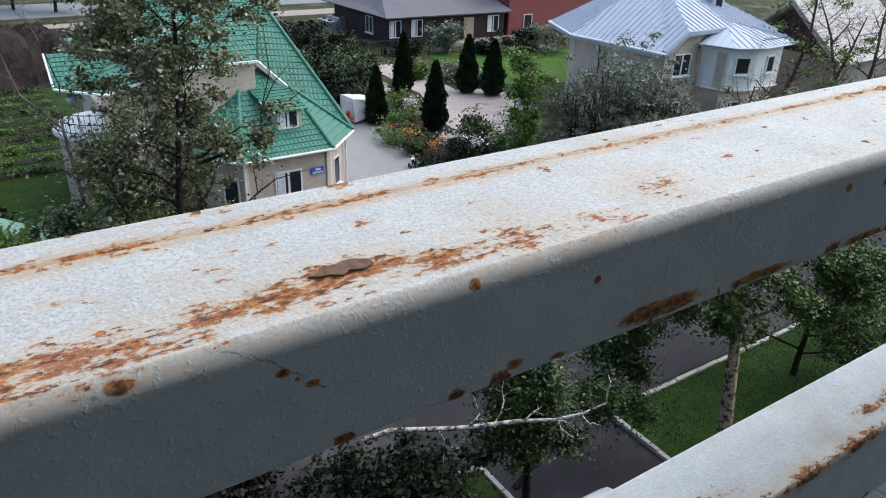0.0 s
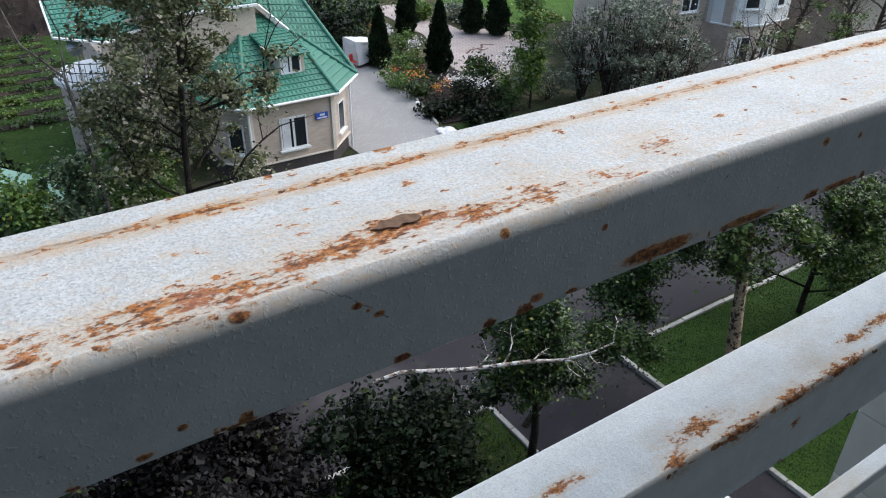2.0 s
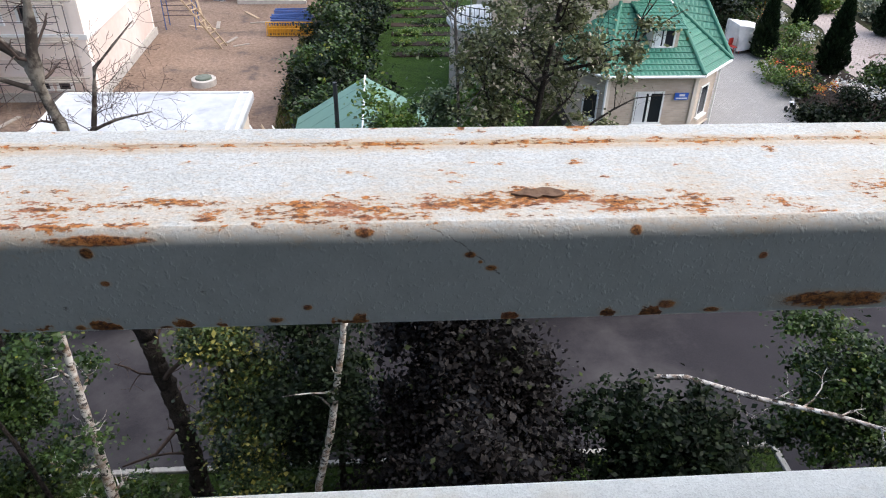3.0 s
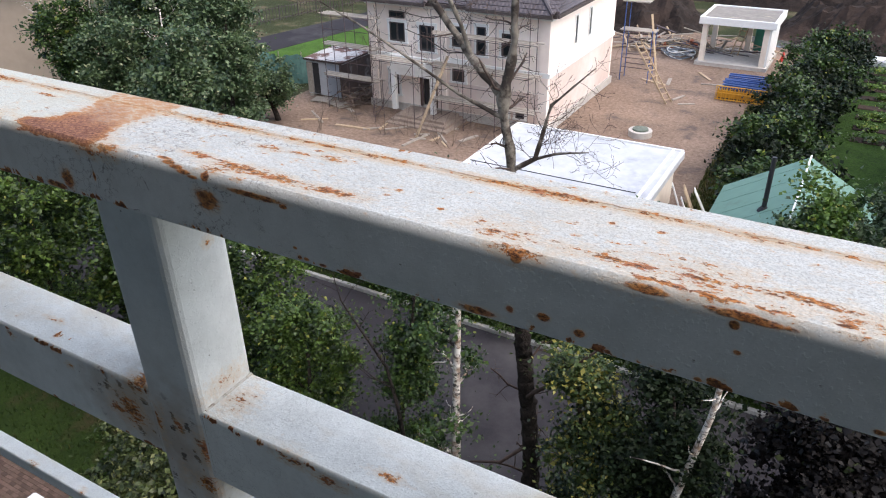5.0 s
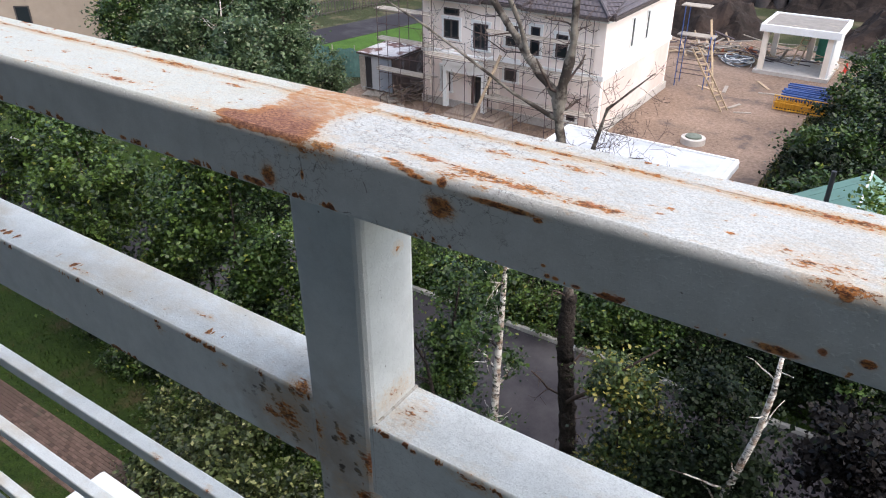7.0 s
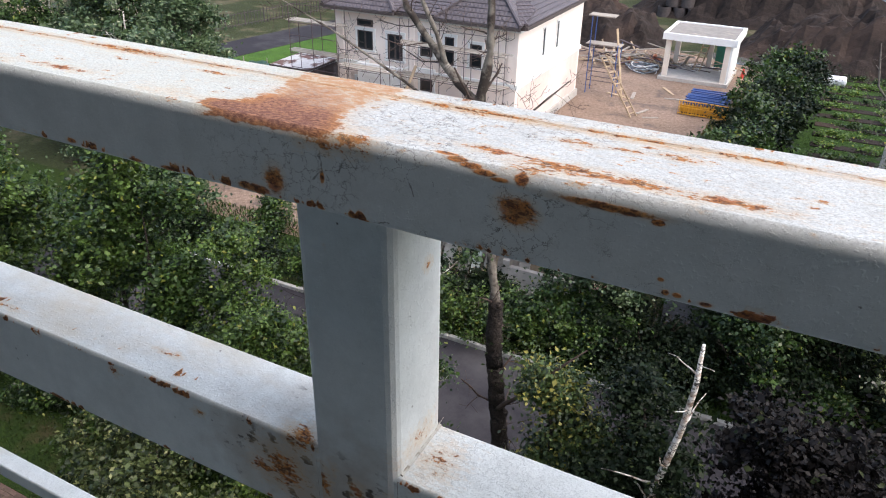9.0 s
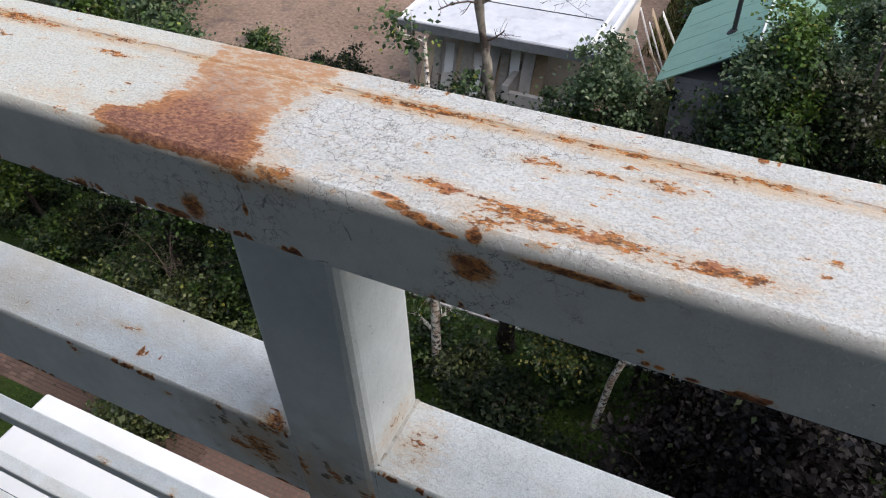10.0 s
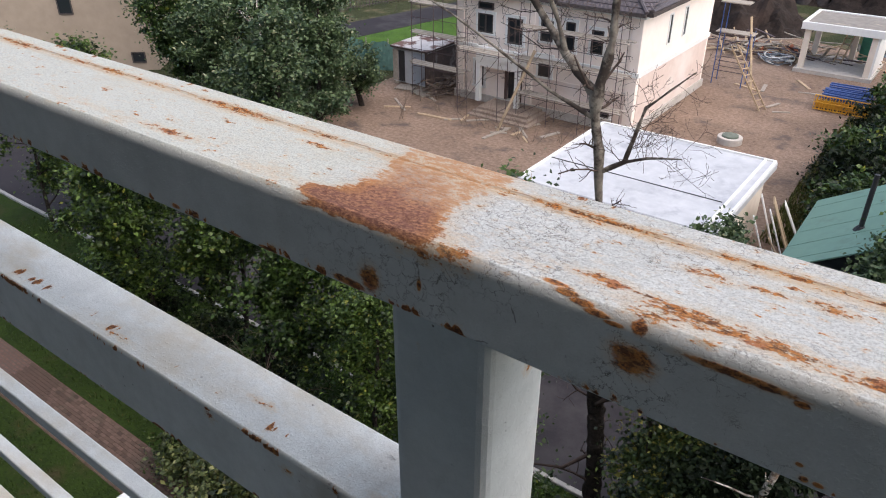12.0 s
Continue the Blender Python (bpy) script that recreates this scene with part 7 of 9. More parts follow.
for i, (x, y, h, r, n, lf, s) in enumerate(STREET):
    dark_leaf = lf in (M_LEAF_DEEP_SHADE, M_LEAF_PLUM)
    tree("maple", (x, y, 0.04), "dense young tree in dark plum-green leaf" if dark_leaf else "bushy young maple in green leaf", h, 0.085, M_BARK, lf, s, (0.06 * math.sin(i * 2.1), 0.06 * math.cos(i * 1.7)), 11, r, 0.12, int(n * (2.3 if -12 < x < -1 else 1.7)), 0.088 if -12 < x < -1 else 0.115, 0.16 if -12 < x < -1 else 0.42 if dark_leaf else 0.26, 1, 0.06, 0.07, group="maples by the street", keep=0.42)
for i, (x, y, r, h, n) in enumerate(((-11.2, 6.4, 1.3, 1.9, 4600), (-13.0, 6.9, 1.1, 1.4, 3600), (-12.2, 8.2, 1.2, 1.6, 3600), (-9.4, 7.0, 1.2, 1.6, 3600), (-11.0, 4.9, 0.9, 1.1, 2400), (-15.3, 8.6, 0.6, 0.7, 900))):
    bush("bush", (x, y, 0.04), "leggy green shrub on the shaded lawn", r, h, M_LEAF_SHRUB, M_TWIG, 40 + i, int(n * 1.25), 0.115, "shrubs on the lawn", clump=0.25)
tree("maple", (9.05, 9.5, 0.04), "small green-leaved tree beside the kerb", 4.9, 0.12, M_BARK, M_LEAF, 51, (0.0, 0.02), 12, 1.5, 0.34, 19000, 0.088, 0.13, 1, 0.03, 0.04, group="maples by the street")
tree("maple", (9.7, 10.6, 0.04), "leaning small tree over the parking bay", 6.2, 0.10, M_BARK, M_LEAF, 52, (1.05, 0.0), 14, 1.5, 0.42, 23000, 0.088, 0.13, 1, 0.03, 0.05, group="maples by the street")
tree("birch", (15.75, 8.8, 0.04), "old birch with brown peeling bark on the lawn", 7.2, 0.23, M_OLD_BIRCH, M_LEAF_LIT, 53, (-0.08, 0.09), 10, 1.7, 0.50, 8500, 0.11, 0.18, 1, 0.02, 0.02, keep=0.4)
tree("maple", (20.6, 9.8, 0.04), "leafy green tree on the lawn", 5.4, 0.11, M_BARK, M_LEAF_LIT, 54, (0.0, 0.0), 14, 2.5, 0.10, 21000, 0.10, 0.17, 1, 0.03, 0.05, group="maples by the street", keep=0.35)
tree("maple", (25.5, 9.4, 0.04), "leafy green tree on the lawn", 5.6, 0.11, M_BARK, M_LEAF, 55, (0.0, 0.0), 9, 1.9, 0.3, 11000, 0.14, 0.4, 1, 0.03, 0.05, group="maples by the street")
# a broken pale branch caught in the small tree
rng = np.random.default_rng(61)
snag = thing("broken_branch", (5.75, 10.2, 3.95), "bare broken birch branch caught in a tree", "branch")
rows = [(Vector(q), r) for q, r in (((-0.5, 0.3, -0.25), 0.05), ((0, 0, 0), 0.055), ((1.2, -0.75, 0.08), 0.05), ((2.24, -1.37, 0.26), 0.045), ((2.75, -1.9, 0.45), 0.035), ((3.1, -2.3, 0.75), 0.025), ((3.4, -2.6, 1.1), 0.012))]
out, tips = [rows], []
branch_out(rng, rows, 9, 0.9, 1, out, tips, 0.06, 0.25, 0.5)
part("bough", tubes_mesh("bough", out, 6), M_BIRCH, snag)
wst = thing("dead_birch", (-1.85, 9.68, 0), "thin dead white birch among the leaves", "tree")
rows = [(Vector(p), r) for p, r in (((0, 0, 0), 0.085), ((0.2, 0, 1.8), 0.08), ((0.55, 0, 3.4), 0.075), ((0.72, 0.02, 4.5), 0.07), ((0.92, 0, 5.8), 0.055), ((0.98, 0, 6.7), 0.05), ((0.96, 0, 7.5), 0.03))]
out, tips = [rows], []
branch_out(rng, rows, 7, 0.9, 0, out, tips, 0.02, 0.35, 0.35)
part("trunk", tubes_mesh("trunk", out, 6), M_BIRCH, wst)

# undergrowth beneath the maples, with a bare grey bough through it
for i in range(18):
    bush("undergrowth_shrub", (-20.2 + 1.02 * i + 0.3 * math.sin(i * 4.1), 9.75 + 0.75 * math.sin(i * 2.3), 0.04), "dark leggy undergrowth beneath the maples", 0.85 + 0.15 * math.sin(i * 1.7), 1.0 + 0.35 * math.sin(i * 3.3), (M_LEAF_SHRUB, M_LEAF_DEEP_SHADE, M_LEAF)[i % 3], M_TWIG, 940 + i, 2300, 0.10, "undergrowth beneath the maples", stems=10, clump=0.3)
rng = np.random.default_rng(67)
bough = thing("dead_shrub", (-13.6, 9.4, 0.04), "bare grey twiggy shrub in the undergrowth", "bush")
out, tips = [], []
for q in range(5):
    rows = limb(rng, (0, 0, -0.03), (-0.6 + 0.35 * q, 0.5 * math.sin(q * 2.0), 1), rng.uniform(2.0, 3.2), 0.028, 0.006, 7, 0.12)
    out.append(rows)
    branch_out(rng, rows, 7, 0.9, 1, out, tips, 0.05, 0.25, 0.5)
part("branchwork", tubes_mesh("branchwork", out, 5), M_PALE_TWIG, bough)
# a bare leaning stem among the maples
rng = np.random.default_rng(66)
stem = thing("dead_sapling", (-6.9, 9.8, 0), "bare dark dead sapling leaning among the maples", "tree")
rows = [(Vector(p), r) for p, r in (((0, 0, -0.03), 0.055), ((-0.1, 0, 1.6), 0.05), ((-0.32, 0, 3.2), 0.042), ((-0.55, 0, 4.25), 0.034), ((-1.1, 0, 4.95), 0.026), ((-1.6, 0, 5.6), 0.016), ((-1.75, 0, 6.2), 0.006))]
out, tips = [rows], []
branch_out(rng, rows, 9, 0.9, 1, out, tips, 0.05, 0.35, 0.5)
part("trunk", tubes_mesh("trunk", out, 6), M_BARK, stem)

# the dead tree in front of the building site
dead = thing("dead_tree", (-4.5, 11.0, 0), "leafless dead tree with a grey barkless top", "tree")
rng = np.random.default_rng(71)
def on(x, z, dy=0.0):
    return Vector((x + 4.5, dy, z))
def gnarled(rows, seed, step=0.16, rough=0.16, thin=0.72):
    """The same limb with close rows, swollen and crooked like old wood."""
    g, out_ = np.random.default_rng(seed), []
    for (a, ra), (b, rb) in zip(rows, rows[1:]):
        k = max(1, int((b - a).length / step))
        for q in range(k):
            r = (ra + (rb - ra) * q / k) * thin
            out_.append((a.lerp(b, q / k) + Vector(g.normal(size=3)) * r * 0.08, r * (1 + rough * g.normal())))
    return out_ + [(rows[-1][0], rows[-1][1] * thin)]


low = [(on(-4.48, -0.05), 0.21), (on(-4.5, 1.0), 0.18), (on(-4.54, 2.24), 0.165), (on(-4.66, 3.5), 0.155), (on(-4.85, 5.1), 0.15), (on(-4.88, 6.3), 0.135)]
rugged = tubes_mesh("trunk", [gnarled(low, 1, 0.07, 0.03, 1.1)], 18)
for v in rugged.vertices:
    v.co += Vector(noise.noise_vector(Vector((v.co.x * 9, v.co.y * 9, v.co.z * 3)))) * 0.03 + Vector(noise.noise_vector(v.co * 17)) * 0.02
part("trunk", rugged, M_BARK, dead, "dark furrowed lower trunk")
hi = [(on(-4.88, 6.25), 0.135), (on(-5.02, 7.3), 0.105), (on(-5.05, 7.7), 0.112), (on(-5.22, 8.7), 0.095), (on(-5.26, 9.2), 0.115), (on(-5.40, 9.85), 0.10), (on(-5.41, 10.1), 0.135), (on(-5.36, 10.4), 0.10), (on(-5.27, 10.8), 0.115), (on(-5.24, 11.1), 0.08), (on(-5.25, 12.0), 0.07), (on(-5.2, 13.8), 0.035)]
l1 = [(on(-5.40, 10.1), 0.075), (on(-6.1, 10.73, 0.1), 0.065), (on(-7.0, 11.6, 0.3), 0.05), (on(-7.35, 12.4, 0.4), 0.035), (on(-7.6, 13.4, 0.5), 0.02)]
l2 = [(on(-5.42, 9.75), 0.038), (on(-6.2, 10.15, -0.2), 0.03), (on(-6.95, 10.65, -0.4), 0.024), (on(-7.95, 11.25, -0.6), 0.018), (on(-8.95, 11.75, -0.8), 0.008)]
l3 = [(on(-5.2, 8.8), 0.04), (on(-4.82, 9.05, 0.1), 0.042), (on(-4.72, 9.55, 0.2), 0.032), (on(-4.6, 10.05, 0.2), 0.025), (on(-3.9, 10.75, 0.3), 0.008)]
l5 = [(on(-6.1, 10.73, 0.1), 0.045), (on(-6.25, 11.3, 0.0), 0.04), (on(-6.6, 12.2, -0.2), 0.03), (on(-6.7, 13.2, -0.3), 0.015)]
l4 = [(on(-4.82, 9.05, 0.1), 0.026), (on(-4.4, 9.25, 0.05), 0.02), (on(-3.8, 9.4, 0.0), 0.008)]
part("bare_top", tubes_mesh("bare_top", [gnarled(q, 5 + k, 0.16, 0.14, f) for k, (q, f) in enumerate(((hi, 0.86), (l1, 1.12), (l2, 1.05), (l3, 1.1), (l4, 1.1), (l5, 1.05)))], 9), M_GREY_BARK, dead, "grey barkless upper trunk and boughs")
tw, tips = [], []
for rows in (hi, l1, l2, l3, l4, l5):
    branch_out(rng, rows, 10, 1.0, 2, tw, tips, 0.07, 0.2, 0.26)
branch_out(rng, low, 9, 1.0, 2, tw, tips, 0.05, 0.25, 0.2)
tw += [[(on(-4.72, 3.6), 0.06), (on(-4.4, 4.2, -0.4), 0.05), (on(-3.9, 4.8, -0.6), 0.04), (on(-3.26, 5.7, -0.6), 0.028), (on(-2.8, 6.3, -0.7), 0.012)], [(on(-4.55, 2.4), 0.05), (on(-5.1, 1.9, -0.4), 0.04), (on(-5.7, 1.9, -0.7), 0.02)]]
part("twigwork", tubes_mesh("twigwork", tw, 5), M_TWIG, dead)["kind"] = "stuff"

# the large tree before the green-roofed house, with a dead dark limb on one side
big = tree("tree", (4.0, 19.0, 0), "tall sparse tree with olive and browning leaves", 13.8, 0.13, M_BARK, M_LEAF_OLIVE, 81, (-0.03, 0.0), 34, 3.0, 0.20, 42000, 0.112, 0.18, 1, 0.04, 0.05, keep=0.34)
rng = np.random.default_rng(83)
bare = [[(Vector((x - 4.0, 0, z)), r * 0.65) for x, z, r in q] for q in (
    ((4.0, 6.8, 0.085), (4.9, 7.14, 0.085), (5.73, 7.32, 0.075), (6.55, 7.62, 0.085), (6.85, 8.09, 0.05), (7.32, 8.4, 0.035), (7.92, 8.77, 0.015)),
    ((4.0, 3.6, 0.07), (5.1, 4.71, 0.06), (5.8, 5.56, 0.055), (6.36, 5.96, 0.045), (6.91, 6.27, 0.03), (7.97, 6.39, 0.012)),
    ((6.6, 7.64, 0.05), (6.66, 8.35, 0.035), (7.07, 9.05, 0.025), (7.61, 9.58, 0.01)),
    ((6.66, 8.35, 0.03), (6.98, 9.36, 0.022), (6.9, 10.6, 0.012)),
    ((6.36, 5.96, 0.03), (6.3, 6.7, 0.02), (6.45, 7.2, 0.008)))]
out, tips = list(bare), []
for rows in bare:
    branch_out(rng, rows, 6, 0.9, 1, out, tips, 0.08, 0.3, 0.4)
part("dead_limb", tubes_mesh("dead_limb", out, 5), M_BARK, big, "bare dark dead limb")
pale = thing("dead_tree", (2.2, 19.6, 0), "bare dead tree with pale bark", "tree")
def pale_limb(*q):
    return [(Vector((x - 2.2, dy, z)), r) for x, dy, z, r in q]


main = pale_limb((2.2, 0, 0, 0.075), (2.15, 0, 3.0, 0.065), (1.96, 0, 5.78, 0.05), (1.79, 0, 8.35, 0.04), (1.4, 0, 8.85, 0.032), (1.02, 0, 9.28, 0.028), (0.82, 0, 10.26, 0.012))
fork = pale_limb((1.79, 0, 8.35, 0.03), (1.91, 0.1, 9.4, 0.024), (1.72, 0.1, 10.3, 0.02), (1.55, 0.2, 10.84, 0.014), (1.2, 0.2, 11.3, 0.006))
low_fork = pale_limb((1.98, 0, 5.5, 0.03), (2.6, -0.3, 6.5, 0.022), (2.7, -0.5, 7.6, 0.015), (3.2, -0.6, 8.6, 0.006))
out, tips = [main, fork, low_fork], []
for rows in (main, fork, low_fork):
    branch_out(rng, rows, 7, 0.9, 1, out, tips, 0.06, 0.4, 0.4)
part("trunk", tubes_mesh("trunk", out, 5), M_GREY_BARK, pale)
for i, (x, y, r, h, lf) in enumerate(((2.6, 19.6, 1.6, 3.2, M_LEAF_DEEP_SHADE), (0.2, 19.0, 1.5, 3.0, M_LEAF), (5.5, 22.0, 1.4, 2.6, M_LEAF_DEEP_SHADE), (3.2, 23.0, 1.4, 3.0, M_LEAF), (-3.2, 19.2, 1.5, 2.6, M_LEAF_DEEP_SHADE), (2.8, 26.5, 1.6, 3.4, M_LEAF_SILVER), (-5.6, 19.2, 1.3, 2.2, M_LEAF), (8.0, 21.0, 1.3, 2.0, M_LEAF_DEEP_SHADE), (11.5, 20.0, 1.2, 1.6, M_LEAF))):
    bush("bush", (x, y, 0.04), "unkempt green shrub by the garden edge", r, h, lf, M_TWIG, 90 + i, 5200, 0.12, "shrubs along the plots")

for i, x in enumerate((-27.0, -24.6, -21.6, -19.0, -17.2, -15.0, -12.6, -10.4, -8.6, -6.8)):
    bush("verge_shrub", (x, 19.4 + 1.2 * math.sin(i * 2.7), 0.04), "scrubby dark green shrub on the far verge", 1.0 + 0.3 * math.sin(i * 1.3), 1.3 + 0.5 * math.sin(i * 3.1), M_LEAF_DEEP_SHADE if i % 3 else M_LEAF, M_TWIG, 800 + i, 3200, 0.11, "scrub on the far verge", clump=0.3)

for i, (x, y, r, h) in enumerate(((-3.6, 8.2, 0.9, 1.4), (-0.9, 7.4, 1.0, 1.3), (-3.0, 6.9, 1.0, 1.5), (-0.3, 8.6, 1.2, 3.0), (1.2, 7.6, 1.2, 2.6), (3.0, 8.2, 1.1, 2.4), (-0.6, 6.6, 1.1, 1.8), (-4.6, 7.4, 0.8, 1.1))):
    bush("shade_shrub", (x, y, 0.04), "dark-leaved shrub in the shade under trees", r, h, M_LEAF_PLUM if x > -1 else M_LEAF_DEEP_SHADE, M_TWIG, 840 + i, 4200, 0.105, "shrubs in the shade", clump=0.3)

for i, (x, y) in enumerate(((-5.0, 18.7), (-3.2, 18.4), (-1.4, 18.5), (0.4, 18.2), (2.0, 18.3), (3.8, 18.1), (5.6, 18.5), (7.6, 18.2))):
    bush("verge_shrub", (x, y, 0.04), "scrubby dark green shrub on the far verge", 1.25 + 0.2 * math.sin(i * 1.7), 2.1 + 0.5 * math.sin(i * 2.9), M_LEAF_DEEP_SHADE if i % 4 else M_LEAF, M_TWIG, 860 + i, 5200, 0.11, "scrub on the far verge", clump=0.3)

for i in range(13):
    bush("verge_weeds", (-15.2 + 0.86 * i + 0.2 * math.sin(i * 5.1), 18.15 + 0.25 * math.sin(i * 2.3), 0.04), "rank green growth behind the far kerb", 0.85 + 0.15 * math.sin(i * 1.9), 1.5 + 0.35 * math.sin(i * 3.7), M_LEAF_LIT if i % 3 else M_LEAF, M_TWIG, 900 + i, 2600, 0.10, "growth behind the far kerb", stems=11, clump=0.28)

# the green belt along the site
for i, (x, y, h, r, n, lf) in enumerate(((-26.5, 24.5, 7.0, 2.4, 11000, M_LEAF_WILLOW), (-30.0, 27.0, 8.2, 2.7, 12000, M_LEAF_WILLOW), (-34.0, 28.0, 8.6, 2.8, 12000, M_LEAF), (-22.8, 18.9, 7.0, 1.9, 9000, M_LEAF_WILLOW), (-38.0, 30.0, 8.5, 2.8, 10000, M_LEAF_WILLOW), (-28.4, 29.8, 4.8, 1.9, 7000, M_LEAF_WILLOW), (-36.5, 24.5, 6.6, 2.2, 9000, M_LEAF), (-31.5, 23.2, 6.0, 2.2, 9000, M_LEAF_WILLOW))):
    tree("willow", (x, y, 0), "broad leafy tree with glossy green leaves", h, 0.17, M_BARK, lf, 120 + i, (0.04 * math.sin(i), 0.0), 15, r, 0.10, int(n * 1.8), 0.155, 0.42, 1, 0.06, 0.05, group="trees beside the site", keep=0.45)
for i, (x, y) in enumerate(((-38.2, 24.6), (-33.0, 31.4), (-28.6, 24.0), (-36.9, 24.9))):
    e = thing("dead_birch", (x, y, 0), "bare white-barked birch top among leaves", "tree", 0, "dead birches")
    rng = np.random.default_rng(140 + i)
    rows = limb(rng, (0, 0, 0), (0.12 * (i - 1), 0, 1), (9.5, 7.2, 7.6, 9.0)[i], 0.11, 0.03, 9, 0.09)
    out, tips = [rows], []
    branch_out(rng, rows, 12, 1.9, 1, out, tips, 0.1, 0.3, 0.5)
    part("trunk", tubes_mesh("trunk", out, 5), M_BIRCH, e)
for i in range(13):     # the hedge between the site and the garden
    t = i / 12
    rng = np.random.default_rng(160 + i)
    bush("hedge_shrub", (-2.75 + 0.4 * math.sin(i * 1.9) + 1.9 * max(0.0, t - 0.3), 28.4 + 24 * t, 0), "tall dense dark green hedge shrub", 1.5 + 0.2 * math.sin(i), 2.9 + 0.6 * math.sin(i * 2.3), M_LEAF_DEEP_SHADE if i % 3 else M_LEAF, M_TWIG, 160 + i, 5000, 0.19, "hedge between the plots", stems=12)
for i in range(16):     # far trees
    rng = np.random.default_rng(200 + i)
    x, y = ((-60 + 3.6 * i + rng.uniform(-1, 1), 66 + rng.uniform(0, 14)) if i < 8 else (-24 + 6.0 * (i - 8) + rng.uniform(-2, 2), 88 + rng.uniform(0, 12)))
    tree("far_tree", (x, y, 0), "distant broadleaf tree in green leaf", rng.uniform(6, 9), 0.2, M_BARK, M_LEAF_DEEP_SHADE if i % 2 else M_LEAF, 200 + i, (0, 0), 11, 2.8, 0.15, 3400, 0.37, 0.6, 1, 0.05, 0.05, group="far trees")


# ---------------------------------------------------------------- the garden
def cypress(loc, h, r, seed):
    rng = np.random.default_rng(seed)
    e = thing("cypress", loc, "dark green columnar cypress in the garden", "tree", 0, "cypresses in the garden")
    n = 5200
    t = rng.uniform(0, 1, n) ** 0.85
    prof = np.where(t < 0.18, 0.72 + t / 0.18 * 0.28, (1 - (t - 0.18) / 0.82) ** 0.75)
    a = rng.uniform(0, 6.283, n)
    lump = 1 + 0.14 * np.sin(a * 3 + t * 19 + seed) + 0.08 * rng.normal(size=n)
    rr = r * prof * lump * rng.uniform(0.75, 1.04, n)
    pos = np.stack([rr * np.cos(a), rr * np.sin(a), 0.12 + t * h], 1)
    ax = np.stack([np.cos(a) * 0.45, np.sin(a) * 0.45, np.ones(n)], 1) + rng.normal(size=(n, 3)) * 0.22
    ax /= np.linalg.norm(ax, axis=1)[:, None]
    sd = np.cross(ax, rng.normal(size=(n, 3)))
    sd /= np.linalg.norm(sd, axis=1)[:, None]
    s = rng.uniform(0.14, 0.30, (n, 1))
    q = np.stack([pos, pos + ax * s * 0.5 + sd * s * 0.28, pos + ax * s, pos + ax * s * 0.5 - sd * s * 0.28], 1)
    bm = bmesh.new()
    rod(bm, (0, 0, -0.05), (0, 0, h * 0.9), 0.09, 0.02, 8)
    part("trunk", bm, M_BARK, e)
    part("foliage", quads_mesh("foliage", q), M_CONIFER, e)
    bm = bmesh.new()
    for k in range(7):
        z0 = 0.15 + h * k / 7.6
        rod(bm, (0, 0, z0), (0, 0, z0 + h / 7), r * (0.72 if k < 5 else 0.45) * (1 - k / 9), r * 0.7 * (1 - (k + 1) / 8.4), 9)
    part("core", bm, M_CONIFER, e)


for i, (x, y, h, r) in enumerate(((21.7, 40.3, 3.5, 0.62), (27.1, 46.1, 4.2, 0.72), (24.4, 37.6, 4.1, 0.76), (31.5, 44.2, 4.0, 0.78), (32.8, 42.8, 3.8, 0.85))):
    cypress((x, y, 0), h, r, 300 + i)


def flower_bush(loc, r, h, leaf, bloom, seed, label, blooms=260, size=0.12):
    e = bush("flower_bush", loc, label, r, h, leaf, M_TWIG, seed, 1800, 0.12, "flowers in the garden", "flower bush")
    rng = np.random.default_rng(seed + 5)
    c = [(r * 0.8 * math.sin(k * 2.4), r * 0.8 * math.cos(k * 3.1), h * (0.7 + 0.3 * math.sin(k * 5.0) ** 2)) for k in range(14)]
    part("blossom", quads_mesh("blossom", leaves(rng, c, (r * 0.22, r * 0.22, h * 0.09), blooms, size, 0.8)), bloom, e)


GARDEN = ((20.6, 36.4, 1.1, 1.0, M_LEAF_BRIGHT, M_ORANGE, "clump of orange flowers with green leaves"), (21.4, 34.6, 1.0, 0.8, M_LEAF, M_ORANGE, "clump of orange and red flowers"), (21.6, 31.4, 1.3, 1.6, M_LEAF_DEEP_SHADE, M_BLOSSOM, "rose bush with white flowers"), (23.3, 31.6, 1.2, 1.5, M_LEAF_DEEP_SHADE, M_BLOSSOM, "rose bush with white flowers"), (24.0, 30.2, 1.0, 1.0, M_LEAF, M_PINK, "low bush with mauve flowers"), (22.6, 38.4, 1.3, 1.5, M_LEAF_BRIGHT, M_BLOSSOM, "light green shrub with a few white blooms"), (23.8, 41.6, 1.4, 1.6, M_LEAF_BRIGHT, M_BLOSSOM, "light green shrub with a few white blooms"), (27.0, 30.4, 1.5, 2.0, M_LEAF_SILVER, M_BLOSSOM, "grey-green bush full of pale blossom"), (27.6, 33.0, 1.4, 2.2, M_LEAF_SILVER, M_BLOSSOM, "grey-green bush full of pale blossom"), (23.2, 45.5, 1.4, 1.4, M_LEAF, M_ORANGE, "garden shrub with orange blooms"))
for i, (x, y, r, h, lf, bl, lb) in enumerate(GARDEN):
    flower_bush((x, y, 0), r, h, lf, bl, 320 + i, lb, 190 if bl is M_BLOSSOM else 170)
